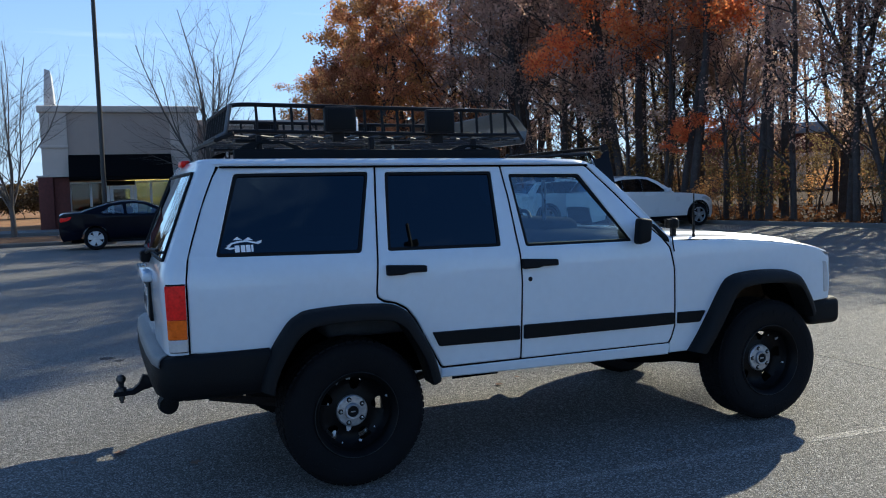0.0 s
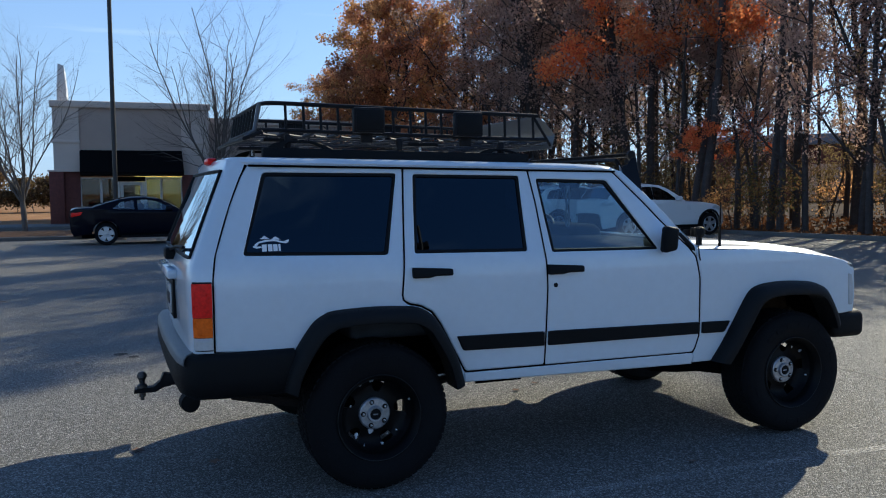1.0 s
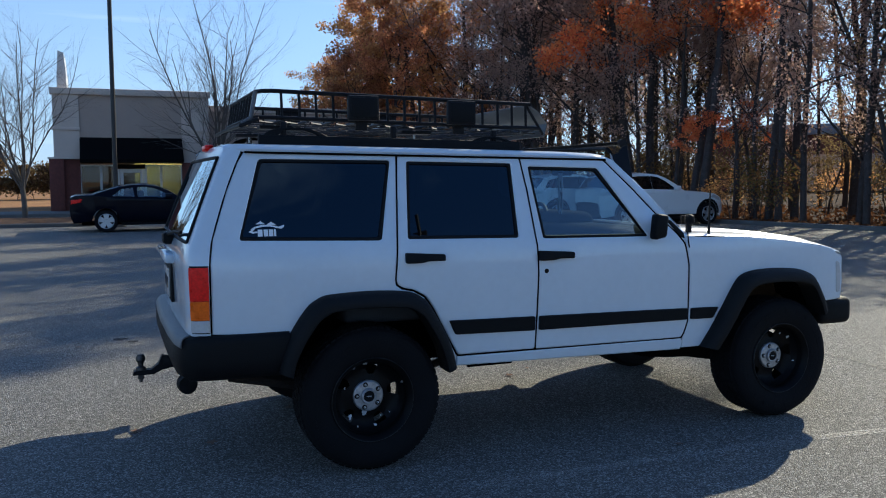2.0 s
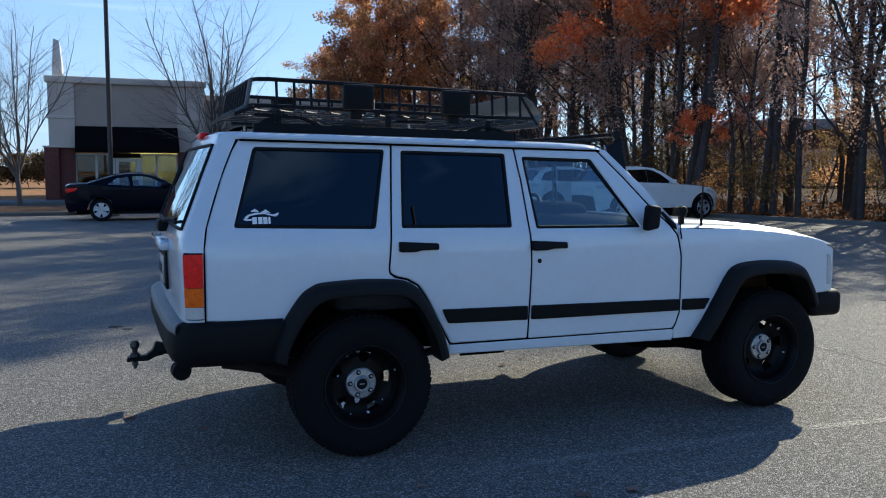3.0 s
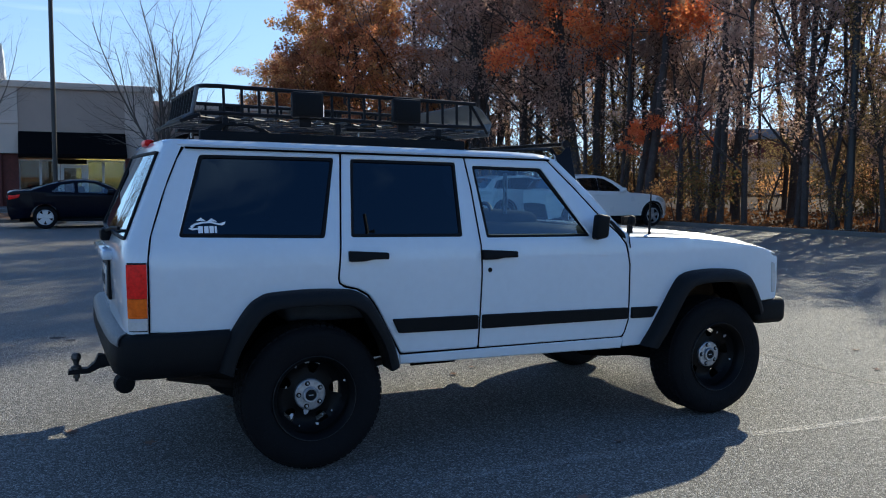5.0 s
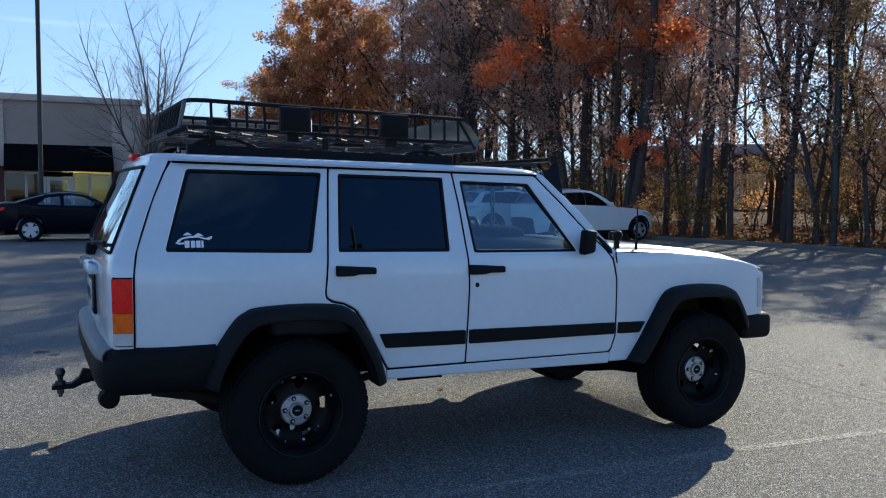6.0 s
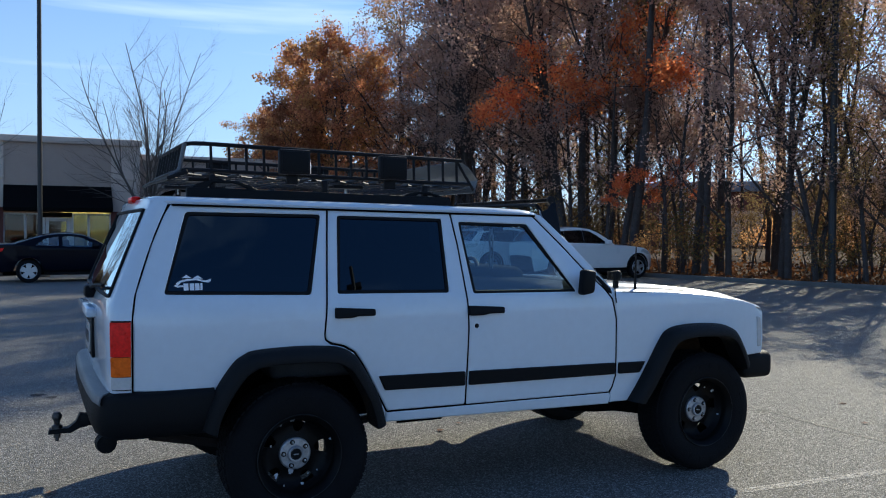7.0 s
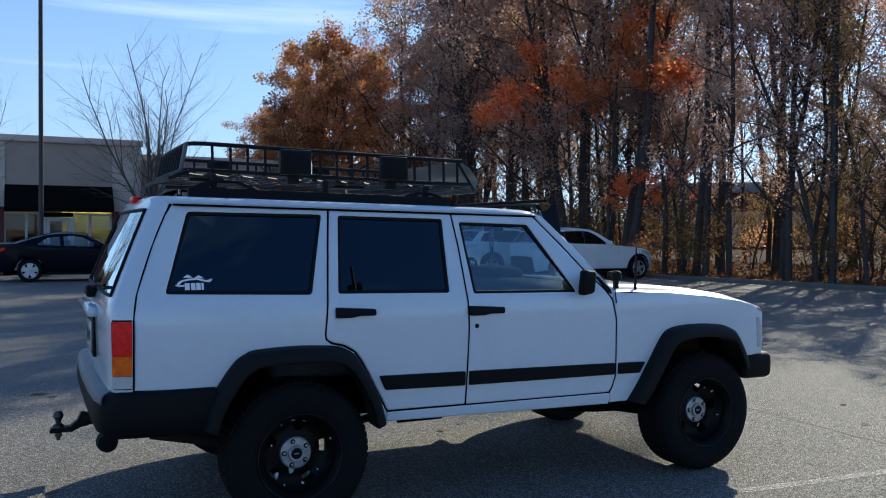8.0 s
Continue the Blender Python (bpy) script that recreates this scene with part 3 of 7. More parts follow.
def wheel(name, at, s):
    """Black steel wheel with a knobbly tyre; built facing -y, turned for the other side."""
    w = part(name, bmesh.new(), "rim", suv)
    w.matrix_world = at @ (pose(0, 0, 0) if s < 0 else pose(0, 0, 0, 0, 0, 180))
    R = TYRE_R
    prof = [(0.205, 0.02), (0.212, 0.0), (0.232, -0.012), (0.28, -0.022), (0.318, -0.018), (0.340, -0.006), (0.351, 0.012), (R - 0.005, 0.035), (R - 0.004, 0.115), (R - 0.005, 0.195), (0.351, 0.215), (0.33, 0.236), (0.28, 0.242), (0.22, 0.23), (0.205, 0.21)]
    tyre = part("tyre", lathe([(r, s_ - 0.06) for r, s_ in prof], n=64), "rubber", w, "black all-terrain tyre with blocky tread")
    bm = bmesh.new()
    n = 62
    for k in range(n):
        for row, (y0, y1, off, r0, r1) in enumerate(((-0.040, 0.018, 0, R - 0.016, R), (0.022, 0.054, 0.5, R - 0.012, R), (0.058, 0.092, 0, R - 0.012, R), (0.096, 0.148, 0.5, R - 0.016, R))):
            a = 2 * math.pi * (k + off) / n
            da = math.pi / n * 0.74
            vs = []
            for rr in (r0, r1):
                for aa, yy in ((-da, y0), (da, y0), (da, y1), (-da, y1)):
                    taper = 0.006 if (rr == r1 and row in (0, 3)) else 0
                    q = yy + (taper if yy == y0 else -taper)
                    vs.append(bm.verts.new((rr * math.cos(a + aa), q, rr * math.sin(a + aa))))
            for f in ((0, 1, 2, 3), (4, 5, 6, 7), (0, 1, 5, 4), (1, 2, 6, 5), (2, 3, 7, 6), (3, 0, 4, 7)):
                bm.faces.new([vs[i] for i in f])
    bmesh.ops.recalc_face_normals(bm, faces=bm.faces)
    part("tread", bm, "rubber", w)
    # raised plain bars on the sidewall
    for k in range(22):
        if k % 11 in (8, 9, 10):
            continue
        a = 2 * math.pi * k / 22 + 0.3
        bm = grid([[(rr * math.cos(a + d), -0.0838, rr * math.sin(a + d)) for d in (-0.09, -0.03, 0.03, 0.09)] for rr in (0.275, 0.303)])
        part("sidewall_bar", thicken(bm, 0.003), "rubber", tyre)
    # rim: barrel with rolled lip
    barrel = lathe([(0.20, 0.15), (0.185, 0.14), (0.18, 0.05), (0.188, -0.03), (0.205, -0.055), (0.214, -0.066), (0.208, -0.07), (0.196, -0.058), (0.186, -0.04)], n=56)
    part("rim_barrel", barrel, "rim", w)
    bm = lathe([(0.2125, -0.0675), (0.2105, -0.0705), (0.2085, -0.0695)], n=72)
    part("rim_edge", bm, "edge", w, "worn bare edge of the rim")
    # disc with five windows
    bm = bmesh.new()
    edges = []
    loops = [[(0.190 * math.cos(2 * math.pi * i / 60), 0.190 * math.sin(2 * math.pi * i / 60)) for i in range(60)]]
    for k in range(5):
        a = 2 * math.pi * k / 5 + 0.15
        quad = [(0.165 * math.cos(a - 0.23), 0.165 * math.sin(a - 0.23)), (0.165 * math.cos(a + 0.23), 0.165 * math.sin(a + 0.23)), (0.108 * math.cos(a + 0.15), 0.108 * math.sin(a + 0.15)), (0.108 * math.cos(a - 0.15), 0.108 * math.sin(a - 0.15))]
        loops.append(rounded(quad, 0.018, 3))
    loops.append([(0.05 * math.cos(2 * math.pi * i / 24), 0.05 * math.sin(2 * math.pi * i / 24)) for i in range(24)])
    for lp in loops:
        vs = [bm.verts.new((p[0], 0, p[1])) for p in lp]
        edges += [bm.edges.new((vs[i], vs[(i + 1) % len(vs)])) for i in range(len(vs))]
    bmesh.ops.triangle_fill(bm, use_beauty=True, edges=edges, normal=(0, -1, 0))
    bmesh.ops.subdivide_edges(bm, edges=bm.edges[:], cuts=3, use_grid_fill=True)
    dish = table(((0.0, 0.036), (0.07, 0.034), (0.10, 0.044), (0.135, 0.048), (0.165, 0.030), (0.19, -0.010)))
    for v in bm.verts:
        v.co.y = dish(math.hypot(v.co.x, v.co.z))
    part("rim_disc", thicken(bm, -0.012), "rim", w)
    # centre cap and nuts
    cap = part("centre_cap", lathe([(0.080, 0.036), (0.079, 0.022), (0.073, 0.018), (0.042, 0.016), (0.040, 0.004), (0.036, 0.001), (0.029, 0.002), (0.028, 0.010)], n=36), "cap", w, "dull chrome centre cap with five nuts")
    part("cap_plug", lathe([(0.0285, 0.010), (0.027, 0.006), (0.0, 0.005)], n=24), "plastic", cap, "black plug in the cap")
    part("plug_bar", box(-0.012, 0.012, 0.0035, 0.0055, -0.003, 0.003, 0.0008), "cap", cap)
    for k in range(5):
        a = 2 * math.pi * k / 5 + 0.58
        c = (0.060 * math.cos(a), 0.02, 0.060 * math.sin(a))
        part("nut_well", lathe([(0.0125, 0.004), (0.0130, -0.0035), (0.011, -0.004), (0.0, -0.004)], n=14, centre=c), "plastic", cap)
        part("wheel_nut", lathe([(0.0075, -0.002), (0.0065, -0.012), (0.0, -0.014)], n=6, centre=c), "chrome", cap)
    # flakes where the black paint came off
    rnd = random.Random(7 + int(at.translation.x * 3) + int(at.translation.y * 5))
    flakes = ((95, 0.172, 13), (116, 0.168, 8), (255, 0.086, 15), (228, 0.140, 12), (284, 0.160, 9), (20, 0.182, 6), (302, 0.130, 6), (160, 0.125, 7), (320, 0.15, 4), (250, 0.165, 4))
    for k, (deg, rr, mm) in enumerate(flakes if at.translation.x < 1 else ((40, 0.165, 9), (60, 0.150, 5), (-15, 0.172, 5), (205, 0.13, 4))):
        if s > 0 and k > 2:
            break
        cx, cz, sz = rr * math.cos(radians(deg)), rr * math.sin(radians(deg)), mm * 0.001
        poly = [(cx + sz * rnd.uniform(0.3, 1.2) * math.cos(b), cz + 1.3 * sz * rnd.uniform(0.4, 1.1) * math.sin(b)) for b in [i * 0.7 for i in range(9)]]
        bm = bmesh.new()
        bm.faces.new([bm.verts.new((p[0], dish(math.hypot(*p)) - 0.0070, p[1])) for p in poly])
        part("paint_chip", thicken(bm, 0.002), "chip", w, "bare metal where black paint flaked off")
    part("brake_drum", lathe([(0.0, 0.06), (0.07, 0.06), (0.085, 0.07), (0.088, 0.10), (0.148, 0.105), (0.150, 0.12), (0.0, 0.15)], n=28), "under", w)
    return w


for x in (AX_R, AX_F):
    for s in (-1, 1):
        wheel("wheel", pose(x, s * 0.808, HUB_Z), s)

SEAM = [(-0.783, 0.742), (-0.784, 1.072), (-0.768, 1.181), (-0.733, 1.283), (-0.692, 1.403), (-0.635, 1.535), (-0.606, 1.592)]
DOOR_F = [(1.392, 1.548), (1.545, 1.395), (1.665, 1.265), (1.80, 1.14), (1.846, 1.080), (1.871, 0.964), (1.878, 0.634), (1.856, 0.565), (1.838, 0.540)]
XS = (-0.6, -0.3, 0.0, 0.3, 0.6, 0.9, 1.2, 1.5, 1.8, 2.1, 2.3, 2.5, 2.7, 2.85, 2.95)
FLARE_R = [(-0.490, 0.545), (-0.470, 0.63), (-0.419, 0.738), (-0.346, 0.844), (-0.295, 0.882), (-0.236, 0.902), (-0.04, 0.911), (0.130, 0.903), (0.196, 0.890), (0.245, 0.862), (0.287, 0.817), (0.382, 0.652), (0.431, 0.495)]
FLARE_F = [(1.972, 0.478), (2.030, 0.565), (2.086, 0.657), (2.160, 0.785), (2.212, 0.862), (2.255, 0.892), (2.324, 0.909), (2.46, 0.917), (2.608, 0.911), (2.700, 0.898), (2.769, 0.868), (2.815, 0.81), (2.871, 0.715), (2.895, 0.655)]


def shrink(path, cx, cz, f):
    return [(cx + (x - cx) * f, cz + (z - cz) * f) for x, z in path]


def eased(path, n=4):
    """The same path with rounded corners between its points."""
    out = []
    for i in range(len(path) - 1):
        p = [path[max(0, min(len(path) - 1, i + k))] for k in (-1, 0, 1, 2)]
        for j in range(n):
            t = j / n
            out.append(tuple(0.5 * (2 * p[1][c] + (p[2][c] - p[0][c]) * t + (2 * p[0][c] - 5 * p[1][c] + 4 * p[2][c] - p[3][c]) * t * t + (3 * p[1][c] - p[0][c] - 3 * p[2][c] + p[3][c]) * t ** 3) for c in (0, 1)))
    return out + [path[-1]]


def suv_side(s):
    q_win = [(-0.536, 1.557), (0.127, 1.552), (0.045, 1.154), (-0.650, 1.173)]
    r_win = [(0.214, 1.548), (0.805, 1.539), (0.800, 1.146), (0.181, 1.156)]
    f_win = [(0.905, 1.523), (1.338, 1.513), (1.606, 1.131), (0.944, 1.138)]
    arch_r = shrink(FLARE_R[2:], AX_R, HUB_Z, 0.93)
    arch_f = shrink(FLARE_F, AX_F, HUB_Z, 0.94)
    quarter = [(-0.600, 1.590), (0.160, 1.580), (0.103, 0.958), (0.107, 0.93), (0.136, 0.907), (0.20, 0.893), (0.256, 0.861), (0.30, 0.80), (0.340, 0.73), (0.437, 0.548), (0.437, 0.49)] + arch_r[::-1] + SEAM[:-1]
    q = part("quarter_panel", side_panel(quarter, [rounded(q_win, 0.018)], hw_suv, s, zs=ZS, xs=XS), "white", suv)
    rear_door = rounded([(0.170, 1.580), (0.857, 1.568), (0.880, 1.40), (0.899, 1.10), (0.903, 0.95), (0.892, 0.548), (0.447, 0.551), (0.350, 0.73), (0.31, 0.805), (0.265, 0.869), (0.205, 0.903), (0.143, 0.917), (0.116, 0.935), (0.111, 0.958)], 0.012, 2)
    rd = part("rear_door", side_panel(rear_door, [rounded(r_win, 0.014)], hw_suv, s, zs=ZS, xs=XS), "white", suv)
    front_door = rounded([(0.866, 1.567), (1.370, 1.560)] + DOOR_F + [(0.900, 0.546), (0.911, 0.95), (0.907, 1.10), (0.888, 1.40)], 0.012, 2)
    fd = part("front_door", side_panel(front_door, [rounded(f_win, 0.014)], hw_suv, s, zs=ZS, xs=XS), "white", suv)
    fender = [(1.857, 1.082), (1.866, 1.125), (2.14, 1.116), (2.42, 1.098), (2.70, 1.062), (2.91, 1.030), (2.97, 1.014), (3.02, 0.97), (3.048, 0.91), (3.058, 0.80), (3.052, 0.70), (2.90, 0.69)] + arch_f[::-1] + [(1.985, 0.478), (1.852, 0.478), (1.848, 0.53), (1.866, 0.565), (1.887, 0.634), (1.880, 0.964)]
    fn = part("front_fender", side_panel(fender, [], hw_suv, s, zs=ZS, xs=XS), "white", suv)
    pillar = [(1.378, 1.566), (1.440, 1.566), (1.630, 1.388), (1.822, 1.182), (1.866, 1.13), (1.852, 1.09), (1.808, 1.142), (1.672, 1.270), (1.552, 1.402), (1.400, 1.553)]
    part("windscreen_pillar", side_panel(pillar, [], hw_suv, s, zs=ZS), "white", suv)
    rocker = [(0.440, 0.540), (1.838, 0.534), (1.850, 0.52), (1.842, 0.470), (0.440, 0.492)]
    part("sill", side_panel(rocker, [], hw_suv, s, flange=0.05), "white", suv)
    # glass with black rubber surrounds
    for panel, win, r, m in ((q, q_win, 0.018, "tint"), (rd, r_win, 0.014, "tint"), (fd, f_win, 0.014, "clear")):
        cx, cz = sum(p[0] for p in win) / 4, sum(p[1] for p in win) / 4
        out, mid = rounded(win, r), rounded([(cx + (x - cx) * (1 - 0.016 / abs(x - cx)), cz + (z - cz) * (1 - 0.016 / abs(z - cz))) for x, z in win], r * 0.8)
        part("window_seal", side_panel(out, [mid], hw_suv, s, lift=-0.004, edge=0.003, zs=ZS), "plastic", panel, "black rubber window seal")
        part("window_glass", side_panel(mid, [], hw_suv, s, flange=0, lift=-0.010, edge=0, zs=ZS), m, panel, "dark tinted glass" if m == "tint" else "clear side glass")
    # handles, lock, rub strips
    for panel, x0, z0 in ((rd, 0.158, 1.090), (fd, 0.906, 1.076)):
        pts = [(x0, z0), (x0 + 0.21, z0 - 0.013), (x0 + 0.21, z0 - 0.046), (x0 + 0.12, z0 - 0.045), (x0 + 0.085, z0 - 0.053), (x0, z0 - 0.053)]
        part("handle", side_panel(rounded(pts, 0.008, 2), [], hw_suv, s, flange=0.03, lift=0.022, edge=0.007), "plastic", panel, "black plastic door handle")
    c = [(0.953 + 0.013 * math.cos(i * 0.524), 0.966 + 0.013 * math.sin(i * 0.524)) for i in range(12)]
    part("lock", side_panel(c, [], hw_suv, s, flange=0.01, lift=0.004, edge=0.003), "plastic", fd)
    for panel, pts in ((rd, [(0.392, 0.734), (0.886, 0.726), (0.886, 0.650), (0.428, 0.659)]), (fd, [(0.910, 0.726), (1.868, 0.711), (1.868, 0.644), (0.910, 0.650)]), (fn, [(1.894, 0.710), (2.088, 0.706), (2.050, 0.642), (1.894, 0.644)])):
        part("rub_strip", side_panel(rounded(pts, 0.008, 2), [], hw_suv, s, flange=0.016, lift=0.014, edge=0.006), "plastic", panel, "black rub strip")
    # side marker in the fender
    part("side_marker", side_panel(rounded([(2.992, 0.940), (3.022, 0.93), (3.040, 0.85), (3.040, 0.745), (3.008, 0.742)], 0.008, 2), [], hw_suv, s, flange=0.015, lift=0.006, edge=0.004, zs=(0.8, 0.85, 0.9)), "pale", fn, "pale side marker lamp")
    # flares
    for name, path, cx in (("rear_flare", eased(FLARE_R), AX_R), ("front_flare", eased(FLARE_F), AX_F)):
        inner = shrink(path, cx, HUB_Z, 0.86)
        rows = []
        for (x, z), (u, v) in zip(path, inner):
            b = hw_suv(x, z)
            rows.append([(lerp(x, u, t), s * y, lerp(z, v, t)) for t, y in ((0, b - 0.01), (0.0, b + 0.012), (0.12, b + 0.05), (0.35, b + 0.072), (0.75, b + 0.083), (0.95, b + 0.080), (1.0, b + 0.070), (0.985, b + 0.03), (0.95, b - 0.06))])
        bm = grid(rows)
        bmesh.ops.recalc_face_normals(bm, faces=bm.faces)
        part(name, bm, "flare", suv, "black textured plastic wheel-arch flare", smooth=50)
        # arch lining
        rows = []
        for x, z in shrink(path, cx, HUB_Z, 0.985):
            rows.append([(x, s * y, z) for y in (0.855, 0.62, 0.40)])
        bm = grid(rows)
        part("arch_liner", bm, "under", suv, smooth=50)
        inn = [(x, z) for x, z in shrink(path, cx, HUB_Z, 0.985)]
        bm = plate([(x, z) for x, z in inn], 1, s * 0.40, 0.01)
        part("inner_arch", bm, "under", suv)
    # black strips in the panel gaps, as rubber seals and in place of the shade there
    gap_a = [(0.165, 1.580), (0.107, 0.958), (0.1115, 0.932), (0.140, 0.912), (0.203, 0.898), (0.260, 0.865), (0.305, 0.803), (0.345, 0.730), (0.442, 0.550)]
    gap_b = [(0.8615, 1.567), (0.884, 1.40), (0.903, 1.10), (0.907, 0.95), (0.896, 0.547)]
    gap_c = [(1.851, 1.081), (1.8755, 0.964), (1.8825, 0.634), (1.861, 0.565), (1.843, 0.535)]
    gap_d = [(0.445, 0.546), (1.838, 0.537)]
    gap_e = [(1.386, 1.557), (1.548, 1.399), (1.668, 1.268), (1.804, 1.142), (1.851, 1.083)]
    gap_f = [(x - 0.005, z) for x, z in SEAM]
    for panel, path, r in ((rd, gap_a, 0.0046), (fd, gap_b, 0.0046), (fn, gap_c, 0.0044), (rd, gap_d, 0.0040), (fd, gap_e, 0.0046), (q, gap_f, 0.0050)):
        pts = []
        for (x0, z0), (x1, z1) in zip(path, path[1:]):
            n = max(1, int(math.hypot(x1 - x0, z1 - z0) / 0.035))
            pts += [(lerp(x0, x1, i / n), lerp(z0, z1, i / n)) for i in range(n)]
        pts.append(path[-1])
        part("weather_strip", tube([(x, s * (hw_suv(x, z) - 0.0052), z) for x, z in pts], r, 6), "under", panel)
    # black cowl end at the foot of the pillar
    part("cowl_end", side_panel(rounded([(1.742, 1.216), (1.768, 1.220), (1.846, 1.142), (1.848, 1.112), (1.826, 1.120)], 0.006, 2), [], hw_suv, s, flange=0.03, lift=0.006, edge=0.004), "plastic", suv)
    # door mirror
    my = s * 0.900
    bm = box(1.606, 1.690, my - 0.034, my + 0.034, 1.112, 1.262, 0.020, seg=3)
    for v in bm.verts:
        k = (v.co.x - 1.606) / 0.084
        v.co.z = 1.20 + (v.co.z - 1.20) * (1 - 0.18 * k)
        v.co.x += 0.014 * (1 - (v.co.z - 1.112) / 0.15) * -1
    part("door_mirror", bm, "plastic", fd, "black plastic door mirror", smooth=50)
    part("mirror_foot", side_panel(rounded([(1.626, 1.150), (1.632, 1.132), (1.680, 1.132), (1.660, 1.190), (1.640, 1.190)], 0.008, 2), [], hw_suv, s, flange=0.03, lift=0.024, edge=0.006), "plastic", fd)
    # roof rail
    yr = s * 0.575
    rail = part("roof_rail", box(-0.51, 0.93, yr - 0.022, yr + 0.022, 1.600, 1.672, 0.010), "plastic", suv, "black roof rail")
    for v in rail.data.vertices:
        v.co.z += -0.0142 * (v.co.x + 0.4) + 0.008
    for x0, x1 in ((-0.50, -0.13), (0.62, 0.92)):
        pts = [(x0, 0.0), (x0 + 0.04, 0.035), (x0 + 0.11, 0.056), (x1 - 0.14, 0.056), (x1 - 0.07, 0.038), (x1, 0.0)]
        if x0 > 0:
            pts = [(x, z * 0.75) for x, z in pts]
        hole2 = [(x0 + 0.08, 0.004), (x0 + 0.115, 0.040 if x0 < 0 else 0.028), (x1 - 0.15, 0.042 if x0 < 0 else 0.028), (x1 - 0.085, 0.020), (x1 - 0.075, 0.004)]
        zz = lambda x, z: z + 1.664 - 0.0142 * (x + 0.4)
        bm = side_panel([(x, zz(x, z)) for x, z in rounded(pts, 0.02, 2)], [[(x, zz(x, z)) for x, z in hole2]], lambda x, z: 0.575 + 0.016, s, flange=0.032, edge=0.004)
        part("rail_end", bm, "plastic", rail)
    return fd


for s in (-1, 1):
    suv_side(s)

# roof skin with rolled edges and pressed ribs
rows = []
for x, dz, inn in ((-0.690, -0.005, 0.06), (-0.665, 0.008, 0.03), (-0.62, 0.014, 0.01), (-0.55, 0.016, 0.0), (-0.2, 0.018, 0), (0.3, 0.018, 0), (0.8, 0.018, 0), (1.15, 0.014, 0), (1.32, 0.006, 0.0), (1.40, -0.008, 0.01), (1.445, -0.028, 0.03)):
    z = ROOF_Z(x)
    e = 0.714 - inn
    half = [(e, z - 0.004), (e + 0.004, z + 0.009), (e - 0.006, z + 0.021), (e - 0.035, z + 0.029), (e - 0.09, z + 0.033), (0.45, z + 0.039), (0.25, z + 0.044), (0, z + 0.047)]
    half = [(y, zz + (dz * 0.5 if i > 1 else dz * 0.2)) for i, (y, zz) in enumerate(half)]
    rows.append([(x, -y, zz) for y, zz in half] + [(x, y, zz) for y, zz in half[-2::-1]])
bm = grid(rows)
bmesh.ops.recalc_face_normals(bm, faces=bm.faces)
part("roof", bm, "white", suv, smooth=45)
for s in (-1, 1):
    part("drip_rail", tube([(x, s * 0.722, ROOF_Z(x) - 0.004) for x in (-0.60, -0.2, 0.3, 0.8, 1.2, 1.40)], 0.006, 6), "under", suv)

# bonnet and cowl
rows = []
for x, z, e in ((1.862, 1.128, 0.84), (2.0, 1.126, 0.845), (2.3, 1.112, 0.842), (2.6, 1.083, 0.826), (2.88, 1.043, 0.822), (2.97, 1.022, 0.815), (3.04, 1.006, 0.80), (3.10, 0.990, 0.78), (3.135, 0.962, 0.765)):
    half = [(e, z - 0.012), (e - 0.015, z + 0.002), (e - 0.06, z + 0.012), (e - 0.158, z + 0.016), (e - 0.172, z + 0.021), (e - 0.188, z + 0.031), (e - 0.204, z + 0.035), (0.3, z + 0.039), (0, z + 0.042)]
    rows.append([(x, -y, zz) for y, zz in half] + [(x, y, zz) for y, zz in half[-2::-1]])
bm = grid(rows)
bmesh.ops.recalc_face_normals(bm, faces=bm.faces)
bonnet = part("bonnet", bm, "white", suv, smooth=35)
for s in (-1, 1):
    part("bonnet_gap", tube([(x, s * (e + 0.004), z - 0.008) for x, z, e in ((1.875, 1.128, 0.84), (2.0, 1.126, 0.845), (2.3, 1.112, 0.842), (2.6, 1.083, 0.826), (2.88, 1.043, 0.822), (2.97, 1.022, 0.815))], 0.0045, 6), "under", suv)
part("cowl_grille", box(1.775, 1.868, -0.80, 0.80, 1.10, 1.142, 0.008), "plastic", suv, "black plastic cowl")
part("grille_panel", box(2.985, 3.145, -0.775, 0.775, 0.70, 0.985, 0.04, seg=3), "white", suv)
for k in range(8):
    y = -0.33 + k * 0.0943
    part("grille_slot", box(3.140, 3.150, y - 0.028, y + 0.028, 0.76, 0.93, 0.003), "under", suv)
for s in (-1, 1):
    part("headlamp", box(3.135, 3.158, s * 0.56 - 0.12, s * 0.56 + 0.12, 0.79, 0.93, 0.015), "pale", suv, "clear rectangular headlamp")

# windscreen
def screen_pt(t, f):
    x, z, e = lerp(1.45, 1.815, t), lerp(1.625, 1.150, t), lerp(0.655, 0.775, t)
    return (x + 0.05 * (1 - f * f), f * e, z + 0.01 * (1 - f * f))
FS = (-1, -0.8, -0.5, -0.2, 0.2, 0.5, 0.8, 1)
bm = grid([[screen_pt(t, f) for f in FS] for t in (0, 0.25, 0.5, 0.75, 1)])
part("windscreen", bm, "clear", suv, "clear windscreen", smooth=60)
ring = [screen_pt(0, f) for f in FS] + [screen_pt(t, 1) for t in (0.33, 0.66, 1)] + [screen_pt(1, f) for f in FS[::-1]] + [screen_pt(t, -1) for t in (0.66, 0.33)]
part("windscreen_seal", tube(ring, 0.012, 6, closed=True), "plastic", suv)
